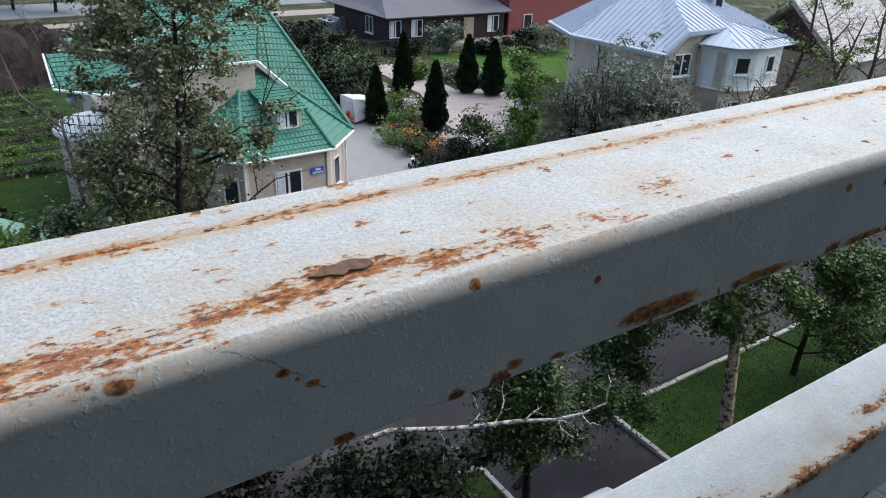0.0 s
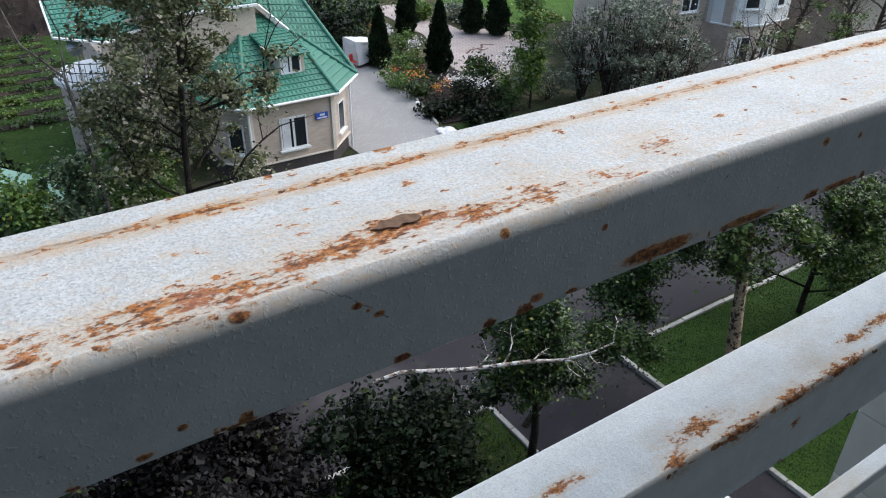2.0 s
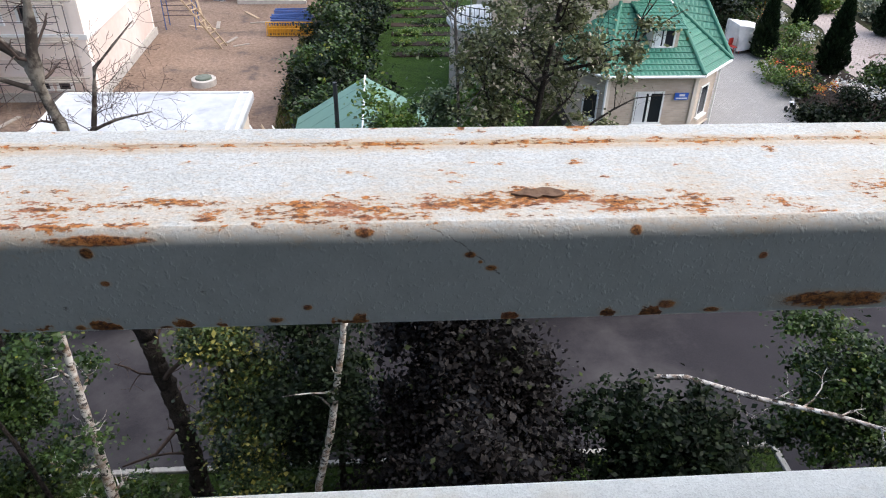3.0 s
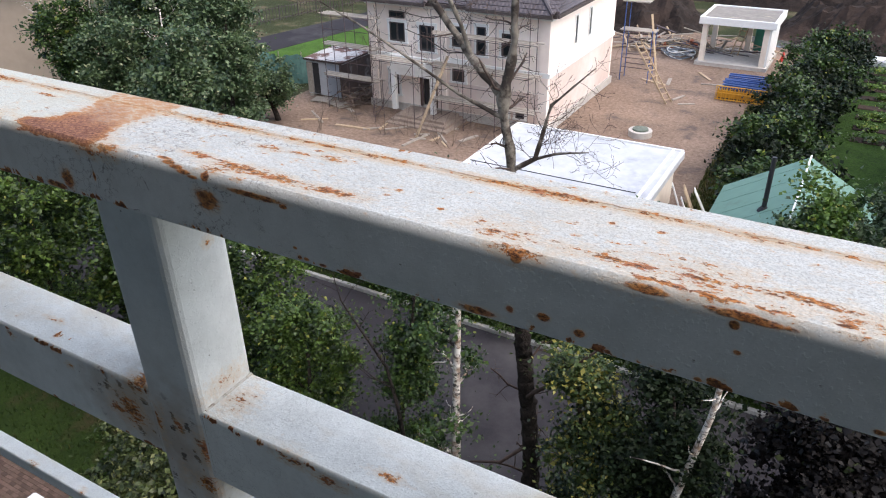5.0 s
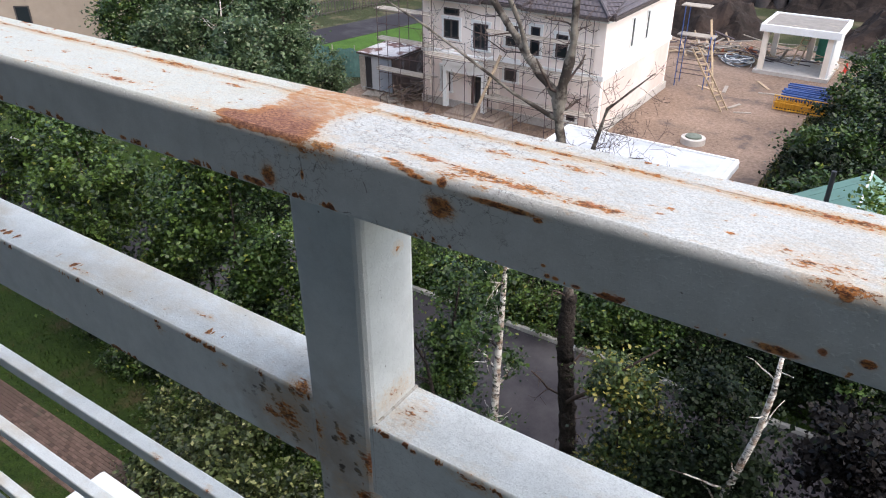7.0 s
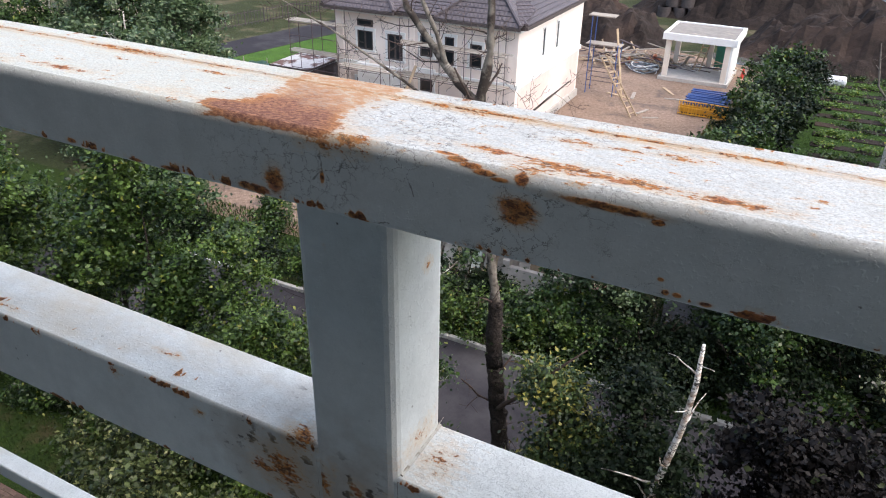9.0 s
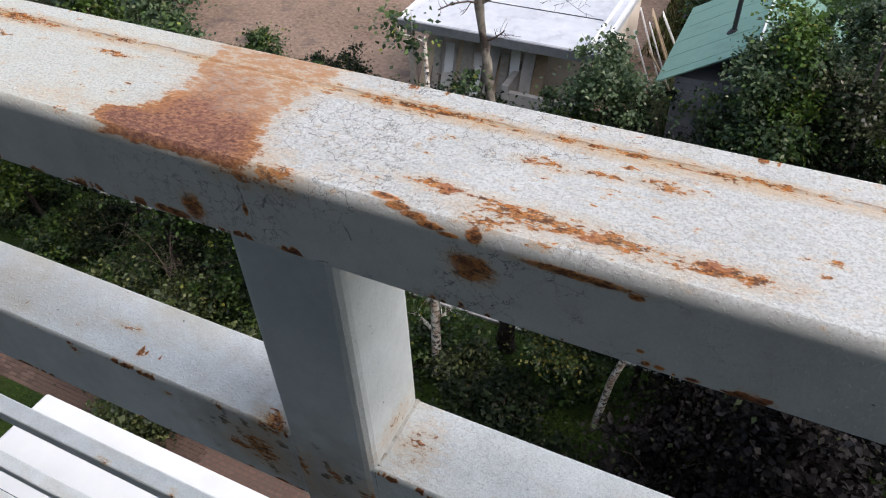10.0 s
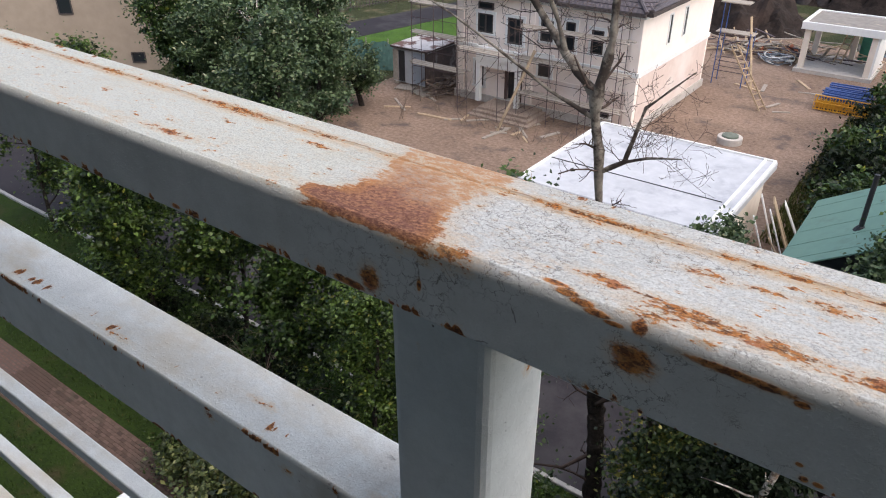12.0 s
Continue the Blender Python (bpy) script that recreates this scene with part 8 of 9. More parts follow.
for i, (x, y, r, h, lf) in enumerate(((20.4, 44.5, 1.8, 3.2, M_LEAF_DEEP_SHADE), (22.5, 48.0, 2.2, 3.6, M_LEAF), (25.6, 49.5, 1.8, 2.6, M_LEAF), (18.5, 47.0, 2.0, 3.0, M_LEAF_DEEP_SHADE), (30.0, 49.5, 1.3, 1.3, M_LEAF_BRIGHT), (33.5, 48.0, 1.4, 1.2, M_LEAF_SILVER), (37.6, 56.4, 1.3, 3.4, M_LEAF_SILVER), (33.4, 57.0, 1.2, 1.0, M_LEAF_DEEP_SHADE), (44.6, 54.6, 2.2, 1.5, M_LEAF_DEEP_SHADE), (47.5, 53, 2.4, 2.4, M_LEAF_SILVER), (41.0, 55.6, 1.6, 0.9, M_LEAF_DEEP_SHADE), (24.6, 54.5, 2.0, 2.6, M_LEAF_DEEP_SHADE), (27.0, 57.0, 1.9, 2.6, M_LEAF_DEEP_SHADE), (29.0, 61.5, 1.8, 1.8, M_LEAF), (25.0, 61.5, 2.2, 2.6, M_LEAF_DEEP_SHADE), (21.5, 53.5, 2.4, 3.4, M_LEAF), (28.2, 66.5, 2.0, 2.0, M_LEAF_DEEP_SHADE), (22.0, 58.5, 2.6, 3.2, M_LEAF_DEEP_SHADE), (22.0, 29.2, 0.8, 0.5, M_LEAF_DEEP_SHADE), (20.3, 31.4, 0.7, 0.5, M_LEAF_DEEP_SHADE), (22.3, 42.6, 0.6, 0.7, M_CONIFER), (25.8, 35.2, 0.9, 1.1, M_LEAF))):
    bush("garden_bush", (x, y, 0), "rounded green garden shrub", r, h, lf, M_TWIG, 360 + i, 2700, 0.19, "shrubs in the garden")
tree("young_tree", (25.2, 29.6, 0), "slender young tree with yellow-green leaves", 5.8, 0.07, M_BARK, M_LEAF_BRIGHT, 381, (0, 0), 16, 1.35, 0.12, 8000, 0.14, 0.18, 1, 0.15, 0.03)
for i, (x, y, h) in enumerate(((28.6, 29.2, 6.0), (29.8, 28.2, 7.8), (30.8, 27.4, 7.4), (31.6, 26.4, 6.4), (32.6, 25.8, 5.4), (30.0, 26.6, 6.0))):
    bush("silver_shrub", (x, y, 0), "tall grey-green shrub with thin upright twigs", 1.6, h, M_LEAF_SILVER, M_TWIG, 390 + i, 4600, 0.12, "grey-green shrubs by the house", stems=22)
for i, (x, y, h) in enumerate(((36.4, 22.0, 10.5), (38.2, 21.0, 9.0), (41.5, 21.5, 9.5), (44.5, 22.0, 9.5), (31.5, 21.0, 6.0))):
    e = thing("bare_tree", (x, y, 0), "nearly bare tree with tangled brown twigs", "tree", 0, "bare trees by the house")
    rng = np.random.default_rng(410 + i)
    rows = limb(rng, (0, 0, 0), (0.02, 0, 1), h, 0.2, 0.03, 9, 0.08)
    out, tips = [rows], []
    branch_out(rng, rows, 17, 2.4, 2, out, tips, 0.1, 0.25, 0.5)
    part("trunk", tubes_mesh("trunk", out, 5), M_TWIG, e)
    part("foliage", quads_mesh("foliage", leaves(rng, [tuple(t) for t in tips], 0.2, 900, 0.12)), M_LEAF_BRIGHT if i != 4 else M_LEAF_OLIVE, e)

# spoil heaps behind the site
def mound(name, loc, sx, sy, h, material, seed, label):
    bm = bmesh.new()
    bmesh.ops.create_grid(bm, x_segments=46, y_segments=32, size=1)
    for v in bm.verts:
        r = max(0.0, 1 - math.hypot(v.co.x, v.co.y))
        x, y = v.co.x * sx, v.co.y * sy
        b = noise.noise(Vector((x * 0.5, y * 0.5, seed))) * 0.5 + noise.noise(Vector((x * 1.7, y * 1.7, seed))) * 0.2
        v.co = Vector((x, y, h * (min(1.0, r * 1.6) + b * min(1, r * 4)) - 0.1))
    ob = solid(name, bm, material, label, "soil mound", "", "dug-out soil")
    ob.location = loc


mound("soil_mound", (2.0, 64.5, 0), 10, 6, 3.2, M_DARK_SOIL, 3, "dark heap of dug-out soil")
mound("soil_mound", (-6, 78, 0), 13, 6, 4.0, M_DARK_SOIL, 5, "dark brown heap of dug-out soil")
mound("soil_mound", (-17, 63, 0), 5.5, 5, 2.6, M_DARK_SOIL, 7, "dark heap of dug-out soil")
mound("soil_mound", (16, 72, 0), 10, 6, 3.0, M_DARK_SOIL, 8, "dark heap of dug-out soil")

# light-leaved saplings round the small green-roofed building
for i, (x, y, h) in enumerate(((0.9, 21.6, 5.0), (2.2, 20.4, 5.4), (-0.4, 19.4, 4.4), (3.4, 24.5, 4.6), (-4.6, 19.2, 3.6), (0.6, 20.0, 5.4), (-0.9, 19.6, 4.2), (-0.1, 20.7, 4.9), (1.7, 20.6, 4.5))):
    tree("sapling", (x, y, 0), "thin sapling with light green leaves", h, 0.05, M_BARK, M_LEAF_BRIGHT if i % 2 else M_LEAF_WILLOW, 620 + i, (0.08 * math.sin(i), 0.05), 11, 1.4, 0.3, 6500, 0.13, 0.26, 1, 0.08, 0.06, group="saplings by the outbuilding", keep=0.4)

# ---------------------------------------------------------------- street and yard things
# the white car in the parking bay
car = thing("car", (10.55, 6.9, 0.02), "white hatchback parked nose-out in the bay", "car", 90)
def loft(name, sections, material, parent, label=""):
    """A body from half-sections (x, list of (y, z)) mirrored across."""
    bm = bmesh.new()
    rings = []
    for x, half in sections:
        ring = [(y, z) for y, z in half] + [(-y, z) for y, z in half[::-1]]
        rings.append([bm.verts.new((x, y, z)) for y, z in ring])
    for a, b in zip(rings, rings[1:]):
        for i in range(len(a)):
            j = (i + 1) % len(a)
            bm.faces.new((a[i], b[i], b[j], a[j]))
    bm.faces.new(rings[0][::-1])
    bm.faces.new(rings[-1])
    return part(name, bm, material, parent, label, True)


loft("body", [(x, [(0.02, 0.25), (w * 0.94, 0.25), (w, 0.55), (w * 0.97, h - 0.12), (w * 0.80, h), (0.02, h + 0.02)]) for x, w, h in ((-2.05, 0.70, 0.75), (-1.98, 0.82, 0.95), (-1.2, 0.86, 0.97), (0, 0.86, 0.95), (0.9, 0.86, 0.94), (1.5, 0.84, 0.86), (1.95, 0.76, 0.74), (2.08, 0.62, 0.62))], M_CAR, car)
loft("cabin", [(x, [(0.02, 0.9), (0.80 * k, 0.9), (0.74 * k, 0.9 + h * 0.7), (0.60 * k, 0.9 + h), (0.02, 0.92 + h)]) for x, h, k in ((-1.95, 0.05, 0.95), (-1.6, 0.48, 0.98), (-1.0, 0.54, 1), (-0.2, 0.54, 1), (0.3, 0.46, 1), (1.0, 0.03, 0.96))], M_GLASS, car, "dark glazed cabin")
loft("roof", [(x, [(0.02, 1.36 + h), (0.58, 1.36 + h), (0.63, 1.40 + h), (0.55, 1.46 + h), (0.02, 1.48 + h)]) for x, h in ((-1.62, -0.05), (-1.0, 0.0), (-0.2, 0.0), (0.15, -0.06))], M_CAR, car)
for x in (-1.25, 1.3):
    for y in (-0.78, 0.78):
        w = new("wheel")
        w.parent = car
        w.location = (x, y, 0.31)
        bm = bmesh.new()
        bmesh.ops.create_cone(bm, cap_ends=True, segments=20, radius1=0.31, radius2=0.31, depth=0.2, matrix=pose(0, 0, 0, 90, 0, 0))
        soften(bm, 0.02, 1)
        part("tyre", bm, M_BLACK, w)
        bm = bmesh.new()
        bmesh.ops.create_cone(bm, cap_ends=True, segments=16, radius1=0.19, radius2=0.19, depth=0.215, matrix=pose(0, 0, 0, 90, 0, 0))
        part("rim", bm, M_METAL, w)
for y in (-0.55, 0.55):
    bm = bmesh.new()
    bmesh.ops.create_icosphere(bm, subdivisions=2, radius=0.13, matrix=Matrix.Translation((1.94, y, 0.62)) @ Matrix.Diagonal((0.7, 1.3, 0.6, 1)))
    part("headlight", bm, M_METAL, car, "clear headlight", True)

# by the drive of the green-roofed house
tent = thing("covered_swing", (21.1, 41.6, 0), "garden swing under a white tarpaulin cover", "garden swing", 12)
bm = bmesh.new()
v = [bm.verts.new(q) for q in ((-0.85, -0.75, 0.25), (1.15, -0.75, 0.35), (1.15, 0.75, 0.3), (-0.85, 0.75, 0.25), (-0.95, -0.62, 1.72), (1.05, -0.62, 1.32), (1.05, 0.62, 1.42), (-0.95, 0.62, 1.82))]
for f in ((0, 1, 5, 4), (1, 2, 6, 5), (2, 3, 7, 6), (3, 0, 4, 7), (4, 5, 6, 7)):
    bm.faces.new([v[i] for i in f])
bmesh.ops.subdivide_edges(bm, edges=bm.edges[:], cuts=5, use_grid_fill=True)
for q in bm.verts:
    q.co += Vector(noise.noise_vector(q.co * 2.6)) * 0.06
part("cover", bm, M_TARP, tent, "slack white tarpaulin cover")
for x in (-0.9, 0.9):
    for y in (-0.6, 0.6):
        bm = bmesh.new()
        rod(bm, (x, y, 0), (x, y, 1.3), 0.03, 0.03, 6)
        part("leg", bm, M_METAL, tent)
chair = thing("garden_chair", (20.3, 41.0, 0.04), "red plastic garden chair on the drive", "chair", 20)
bm = bmesh.new()
box(bm, -0.25, 0.25, -0.25, 0.25, 0.40, 0.44)
soften(bm, 0.015, 1)
part("seat", bm, M_RED_PAINT, chair)
bm = bmesh.new()
box(bm, -0.25, 0.25, 0.22, 0.27, 0.44, 0.85)
soften(bm, 0.015, 1)
part("backrest", bm, M_RED_PAINT, chair)
for x in (-0.22, 0.22):
    for y in (-0.22, 0.22):
        bm = bmesh.new()
        rod(bm, (x * 1.1, y * 1.1, 0), (x, y, 0.42), 0.022, 0.022, 6)
        part("leg", bm, M_RED_PAINT, chair)
toy = thing("toy_tricycle", (19.75, 32.45, 0.045), "small dark toy tricycle with a pale seat", "toy", 35)
for x, y, r in ((0.26, 0, 0.17), (-0.2, -0.16, 0.12), (-0.2, 0.16, 0.12)):
    bm = bmesh.new()
    bmesh.ops.create_cone(bm, cap_ends=True, segments=16, radius1=r, radius2=r, depth=0.06, matrix=pose(x, y, r, 90, 0, 0))
    part("wheel", bm, M_BLACK, toy)
bm = bmesh.new()
bar(bm, (0.26, 0, 0.17), (0.2, 0, 0.62), 0.04, 0.04)
bar(bm, (-0.2, 0, 0.14), (0.2, 0, 0.35), 0.05, 0.05)
bar(bm, (0.2, -0.2, 0.6), (0.2, 0.2, 0.6), 0.035, 0.035)
part("frame", bm, M_BLACK, toy)
bm = bmesh.new()
box(bm, -0.22, 0.02, -0.11, 0.11, 0.32, 0.5)
soften(bm, 0.04, 2)
part("seat", bm, M_TARP, toy)
rng = np.random.default_rng(501)
for k in range(7):
    bm = bmesh.new()
    bmesh.ops.create_icosphere(bm, subdivisions=2, radius=rng.uniform(0.18, 0.34))
    for q in bm.verts:
        q.co += Vector(noise.noise_vector(q.co * 3 + Vector((k, 0, 0)))) * 0.08
        q.co.z *= 0.6
    st = solid("garden_stone", bm, M_TARP, "white limestone boulder beside the drive", "stone", "", "white stones by the drive")
    st.location = (19.2 + rng.normal() * 0.5, 28.9 + rng.normal() * 0.35, 0.10)
sheet("lawn", [(19.6, 27.4), (23.6, 26.6), (24.2, 29.0), (20.2, 29.6)], 0.05, M_GRASS, "small bright lawn patch by the flower bed", "lawn")
sheet("flower_bed", [(19.8, 30.0), (24.5, 29.6), (25.8, 36), (24.2, 44), (21.8, 44), (22.4, 40)], 0.06, M_DARK_SOIL, "dark soil of the garden flower bed", "flower bed")
kerb_line(19.45, 30.0, 22.25, 40.2, "drive_edging", "dark concrete edging of the drive")


def panel_fence(name, x0, y0, x1, y1, h, n, material, label):
    e = thing(name, (x0, y0, 0), label, "fence")
    d = Vector((x1 - x0, y1 - y0, 0))
    for i in range(n + 1):
        p = d * (i / n)
        bm = bmesh.new()
        bar(bm, p, p + Vector((0, 0, h)), 0.07 if i % 6 == 0 else 0.035, 0.07 if i % 6 == 0 else 0.035)
        part("post" if i % 6 == 0 else "picket", bm, material, e)
    for z in (0.2, h - 0.2):
        bm = bmesh.new()
        bar(bm, Vector((0, 0, z)), d + Vector((0, 0, z)), 0.05, 0.05)
        part("rail", bm, material, e)


panel_fence("garden_fence", 30.5, 58.6, 36.5, 57.4, 1.5, 24, M_BLACK, "black metal fence behind the courtyard")
panel_fence("garden_fence", 36.5, 57.4, 47.5, 56.0, 1.2, 30, M_OLD_TIMBER, "grey weathered picket fence before the timber house")
panel_fence("lane_fence", -47.0, 44, -42.5, 64, 1.3, 60, M_PLINTH, "dark picket fence along the lane")
for k in range(4):
    bx = thing("storage_tank", (32.6 + 1.1 * (k % 2), 70.2 + 1.3 * (k // 2), 0), "grey stacked storage tank beside the timber house", "tank", 8 * k, "grey tanks")
    bm = bmesh.new()
    box(bm, -0.5, 0.5, -0.6, 0.6, 0, 1.2 + 0.3 * (k % 2))
    soften(bm, 0.06, 2)
    part("body", bm, M_METAL, bx)
    bm = bmesh.new()
    rod(bm, (0, 0, 1.2 + 0.3 * (k % 2)), (0, 0, 1.32 + 0.3 * (k % 2)), 0.2, 0.2, 10)
    part("cap", bm, M_BLACK, bx)

# the vegetable garden
for i in range(10):
    y = 41.0 + 1.9 * i
    bm = bmesh.new()
    box(bm, 0.2, 4.6, y - 0.38, y + 0.38, 0.0, 0.09)
    soften(bm, 0.03, 1)
    bed = solid("vegetable_bed", bm, M_DARK_SOIL, "raised bed with rows of low plants", "vegetable bed", "", "vegetable beds")
    rng = np.random.default_rng(520 + i)
    c = [(0.35 + 4.1 * k / 21, y + rng.normal() * 0.1, 0.18) for k in range(22)]
    part("crop", quads_mesh("crop", leaves(rng, c, (0.10, 0.22, 0.05), 1000, 0.11)), M_LEAF_BRIGHT if i % 3 else M_LEAF, bed, "row of leafy crops")["kind"] = "stuff"
tp = thing("tarpaulin_stack", (-0.6, 56.5, 0), "blue and white tarpaulin over a garden stack", "tarpaulin")
bm = bmesh.new()
box(bm, -0.75, 0.0, -0.5, 0.6, 0, 0.8)
soften(bm, 0.12, 2)
part("blue_sheet", bm, M_BLUE_STEEL, tp)
bm = bmesh.new()
box(bm, 0.0, 2.2, -0.6, 0.6, 0, 0.55)
soften(bm, 0.15, 2)
for q in bm.verts:
    q.co += Vector(noise.noise_vector(q.co * 1.7)) * 0.12
part("white_sheet", bm, M_TARP, tp)
sheet("pond", [(-7, 58.8), (-2, 58.6), (-1.2, 61.5), (-4, 62.4), (-9, 61.2)], 0.03, M_WATER, "standing rain water behind the pavilion", "puddle")
cone = thing("traffic_cone", (-5.0, 55.0, 0.02), "orange plastic traffic cone beside the pavilion", "traffic cone")
bm = bmesh.new()
bmesh.ops.create_cone(bm, cap_ends=True, segments=14, radius1=0.17, radius2=0.03, depth=0.65, matrix=Matrix.Translation((0, 0, 0.36)))
part("body", bm, M_RED_PAINT, cone)
bm = bmesh.new()
box(bm, -0.22, 0.22, -0.22, 0.22, 0, 0.04)
part("foot", bm, M_RED_PAINT, cone)
for k, (x, y, z) in enumerate(((-14.8, 74, 0), (-13.4, 74.4, 0), (-12.0, 74.1, 0), (-14.1, 75.6, 0), (-12.7, 75.7, 0), (-14.2, 74.4, 0.95), (-12.8, 74.5, 0.95))):
    pr = thing("drain_ring", (x, y, z), "dark concrete drain ring in a stack", "drain ring", 0, "stacked drain rings")
    bm = bmesh.new()
    for r in (0.62, 0.5):
        bmesh.ops.create_cone(bm, cap_ends=False, segments=20, radius1=r, radius2=r, depth=0.92, matrix=Matrix.Translation((0, 0, 0.46)))
    bmesh.ops.bridge_loops(bm, edges=[e for e in bm.edges if e.is_boundary and all(v.co.z > 0.5 for v in e.verts)])
    part("ring", bm, M_PLINTH, pr)
# the green shelter frame beyond the beds
pg = thing("garden_shelter", (5.6, 64.8, 0), "pale blue-green garden shelter behind the beds", "shelter")
bm = bmesh.new()
box(bm, -0.9, 2.5, -1.2, 1.2, 2.0, 2.12)
part("roof", bm, M_GREEN_SHEET, pg)
for x in (-0.8, 2.4):
    for y in (-1.1, 1.1):
        bm = bmesh.new()
        bar(bm, (x, y, 0), (x, y, 2.0), 0.1, 0.1)
        part("post", bm, M_TRIM, pg)
bm = bmesh.new()
box(bm, -0.8, 2.4, 1.0, 1.06, 0.6, 2.0)
part("panel", bm, M_TARP, pg)
sheet("dug_ground", [(-3.5, 61.5), (12, 60.5), (24, 70), (22, 82), (-6, 84)], 0.04, M_DARK_SOIL, "dark dug-over ground beyond the beds", "ground")
sheet("far_road", [(-60, 84), (140, 78), (140, 81.5), (-60, 87.5)], 0.03, surface("pale_dust_road", (0.40, 0.35, 0.30), (0.28, 0.24, 0.21), 3, 0.3, 0.95), "pale dusty road beyond the gardens", "road")
sheet("far_road", [(-60, 92), (140, 86), (140, 96), (-60, 102)], 0.03, surface("bleached_asphalt", (0.26, 0.27, 0.285), (0.19, 0.20, 0.21), 5, 0.3, 0.9), "grey asphalt road beyond the gardens", "road")

# rutted ground: planks and rubbish lying about the yard
rng = np.random.default_rng(540)
for k in range(26):
    p = Vector((rng.uniform(-27, -15), rng.uniform(29.5, 33.5), 0.05)) if k < 18 else Vector((rng.uniform(-13, -6), rng.uniform(39, 50), 0.05))
    a = rng.uniform(0, 3.14)
    ln = rng.uniform(0.5, 2.2)
    bm = bmesh.new()
    bar(bm, p - Vector((math.cos(a), math.sin(a), 0)) * ln / 2, p + Vector((math.cos(a), math.sin(a), 0)) * ln / 2, rng.uniform(0.1, 0.22), 0.05)
    solid("loose_plank", bm, M_OLD_TIMBER if k % 3 else M_TIMBER, "loose weathered plank lying in the yard", "plank", "", "planks in the yard")
for k in range(9):
    shrub = thing("bare_shrub", (-25.2 + 1.1 * k + rng.normal() * 0.4, 31.0 + rng.normal() * 0.9, 0), "bare brown twiggy shrub before the new house", "bush", 0, "bare shrubs before the new house")
    stems, ends = [], []
    for q in range(4):
        stem = limb(rng, (rng.normal() * 0.12, rng.normal() * 0.12, -0.03), (rng.normal() * 0.32, rng.normal() * 0.32, 1), rng.uniform(1.2, 2.8), 0.017, 0.005, 6, 0.08)
        stems.append(stem)
        branch_out(rng, stem, 5, 0.7, 0, stems, ends, 0.08, 0.3, 0.6)
    part("branchwork", tubes_mesh("branchwork", stems, 4), M_PALE_TWIG, shrub)

# long grass on the verges, one tuft at a time too small to count
def tufts(name, regions, count, height, seed, label, blade=None):
    rng = np.random.default_rng(seed)
    q = []
    for x0, x1, y0, y1, share in regions:
        n = int(count * share)
        p = np.stack([rng.uniform(x0, x1, n), rng.uniform(y0, y1, n), np.full(n, 0.04)], 1)
        a = rng.uniform(0, 6.283, n)
        d = np.stack([np.cos(a), np.sin(a), np.zeros(n)], 1)
        h = height * rng.uniform(0.5, 1.4, (n, 1))
        tip = p + d * h * rng.uniform(0.1, 0.7, (n, 1)) + np.array([0, 0, 1]) * h
        sd = np.stack([-np.sin(a), np.cos(a), np.zeros(n)], 1) * h * 0.16
        q.append(np.stack([p - sd, p + sd, tip + sd * 0.3, tip - sd * 0.3], 1))
    ob = part(name, quads_mesh(name, np.concatenate(q)), blade or M_BLADE, None)
    tagged(ob, label, "grass", "", "stuff")


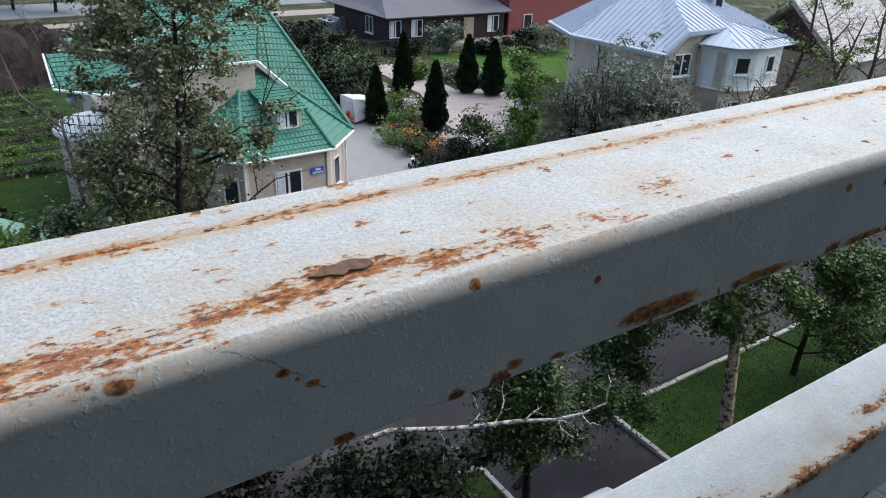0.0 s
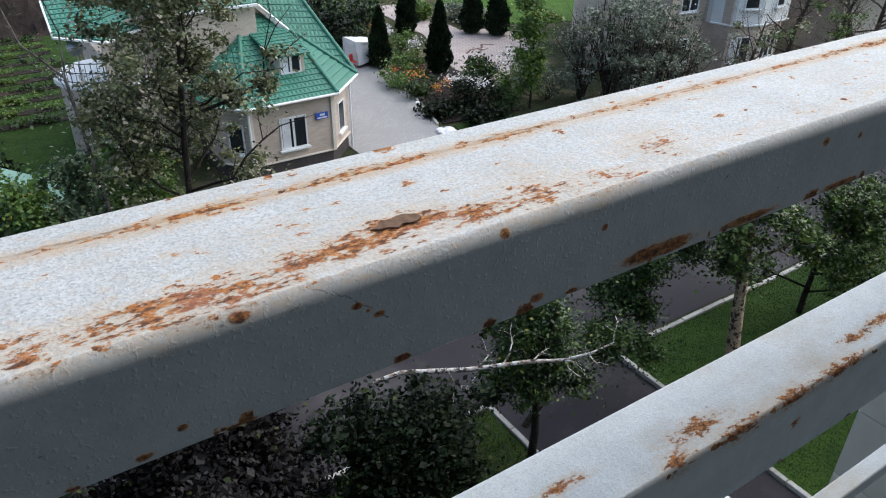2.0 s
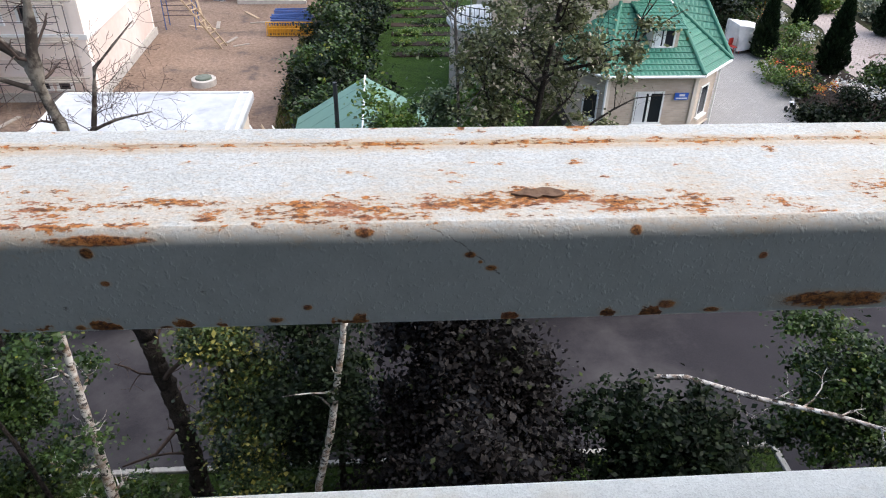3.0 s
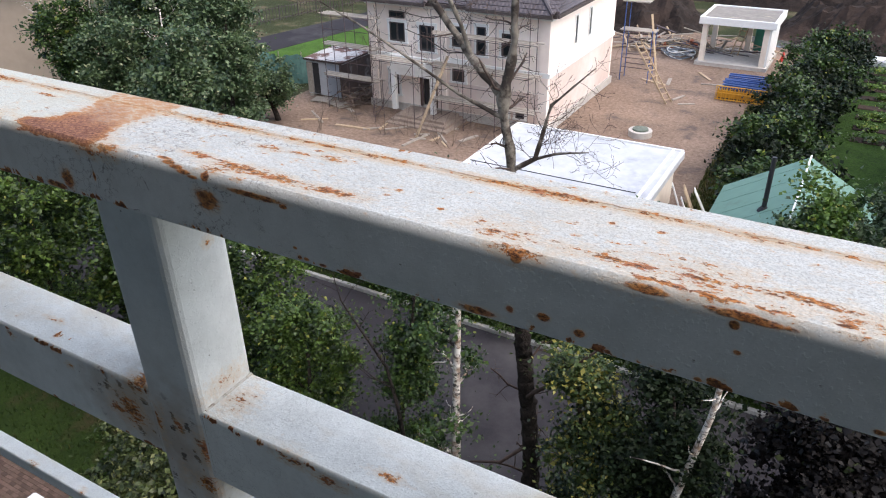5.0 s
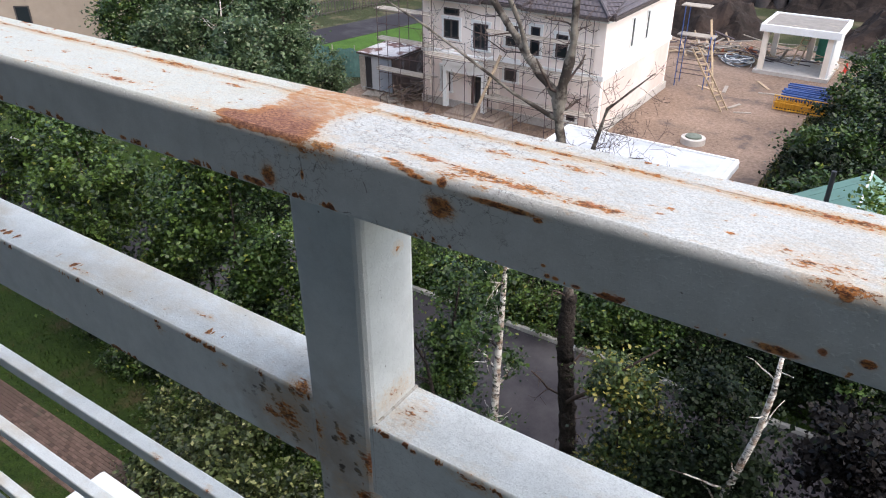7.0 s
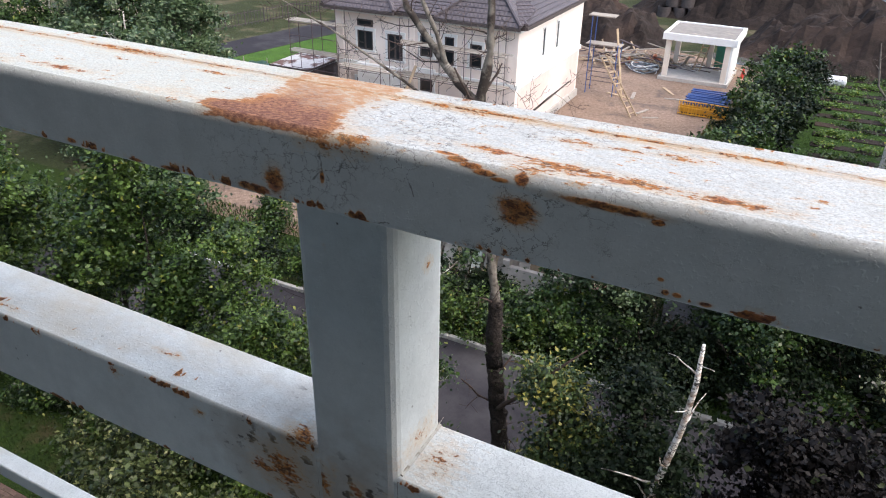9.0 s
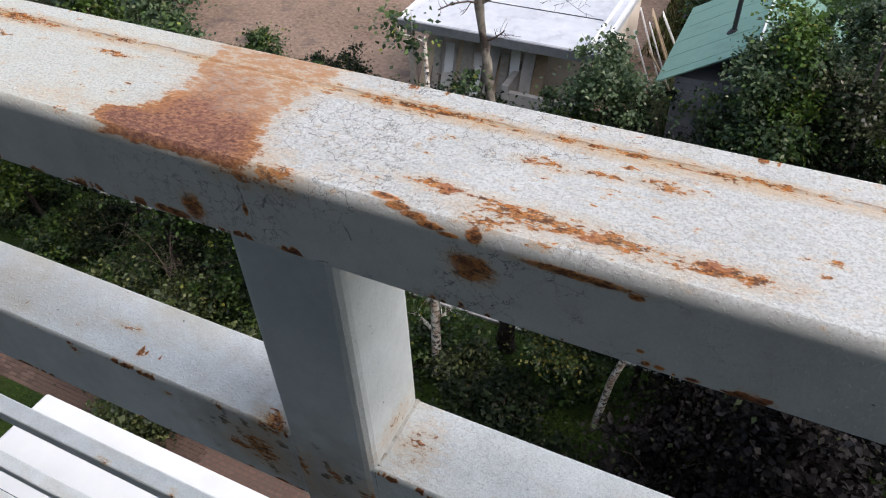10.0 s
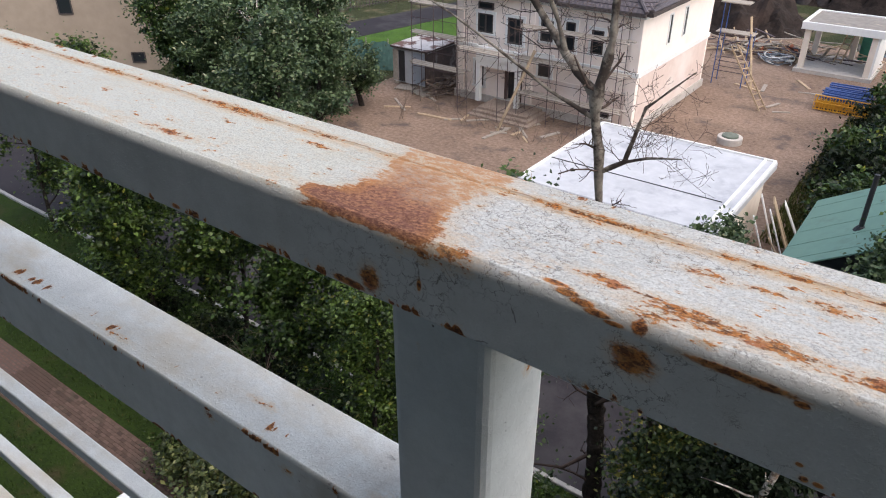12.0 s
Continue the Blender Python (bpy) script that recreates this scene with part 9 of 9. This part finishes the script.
tufts("lawn_grass", ((14, 34, 3.5, 11.45, 1.0),), 52000, 0.055, 600, "short green grass of the mown lawn")
tufts("weedy_grass", ((-30, 9.2, 6.6, 11.55, 0.5), (-22, 9.2, 1.0, 5.0, 0.2), (-30, 30, 17.4, 19.0, 0.3)), 48000, 0.085, 602, "weedy olive grass of the rough lawns", M_WEED)
tufts("yard_grass", ((-5.3, -3.7, 27.0, 44.0, 0.6), (-4.6, -3.3, 28.0, 50.0, 0.4)), 9000, 0.20, 603, "dry yellow-green grass along the hedge", leaf_mat("dry_blade", (0.060, 0.070, 0.020), (0.150, 0.150, 0.050), (0.26, 0.21, 0.10), 0.15, 0.15, 0.1))
tufts("rank_weeds", ((-30, -4, 19.0, 21.6, 0.4), (-3.4, 14, 20.5, 27, 0.6)), 26000, 0.13, 601, "rank weeds along the plots", M_WEED)

# the courtyard's dark paving motif
motif = thing("paving_motif", (29.4, 40.3, 0.05), "dark stone motif laid into the courtyard paving", "paving", 20, "", "structure")
for a, b in (((-1.3, 0.1), (-0.4, 0.4)), ((-0.4, 0.4), (0.5, 0.1)), ((0.5, 0.1), (1.2, 0.6)), ((1.2, 0.6), (1.7, -0.1)), ((-0.2, -0.2), (0.6, -0.35)), ((0.0, 0.3), (0.2, -0.3))):
    bm = bmesh.new()
    bar(bm, (*a, 0.006), (*b, 0.006), 0.16, 0.012)
    part("dark_paver", bm, M_PATH, motif)

# the footpath's pavers: those the balcony looks down on, laid one by one
path = bpy.data.objects["footpath"]
bm = bmesh.new()
box(bm, -0.096, 0.096, -0.046, 0.046, -0.03, 0.012)
brick = mesh_of(bm, "paver")
brick.materials.append(surface("footpath_paver", (0.185, 0.122, 0.096), (0.115, 0.080, 0.066), 14, 1.0, 0.95, 0, 0.5, 0.005, (0.10, 0.085, 0.065), 1.2, (0.55, 0.7), 0.7))
rng = np.random.default_rng(700)
spare = bmesh.new()
for i in range(13):
    for j in range(56):
        q = Vector((-20.6 + 0.2 * j + (0.1 if i % 2 else 0.0), 5.16 + 0.1 * i, 0.042 + rng.normal() * 0.002))
        if 8 <= j < 31:
            o = part("paver", brick, None, path)
            o.matrix_basis = Matrix.Translation(q) @ pose(0, 0, 0, 0, 0, rng.normal() * 0.8)
        else:
            box(spare, q.x - 0.096, q.x + 0.096, q.y - 0.046, q.y + 0.046, 0.02, q.z + 0.012)
more = mesh_of(spare, "paver_rest")
more.materials.append(brick.materials[0])
part("paver_rest", more, None, path)["kind"] = "stuff"
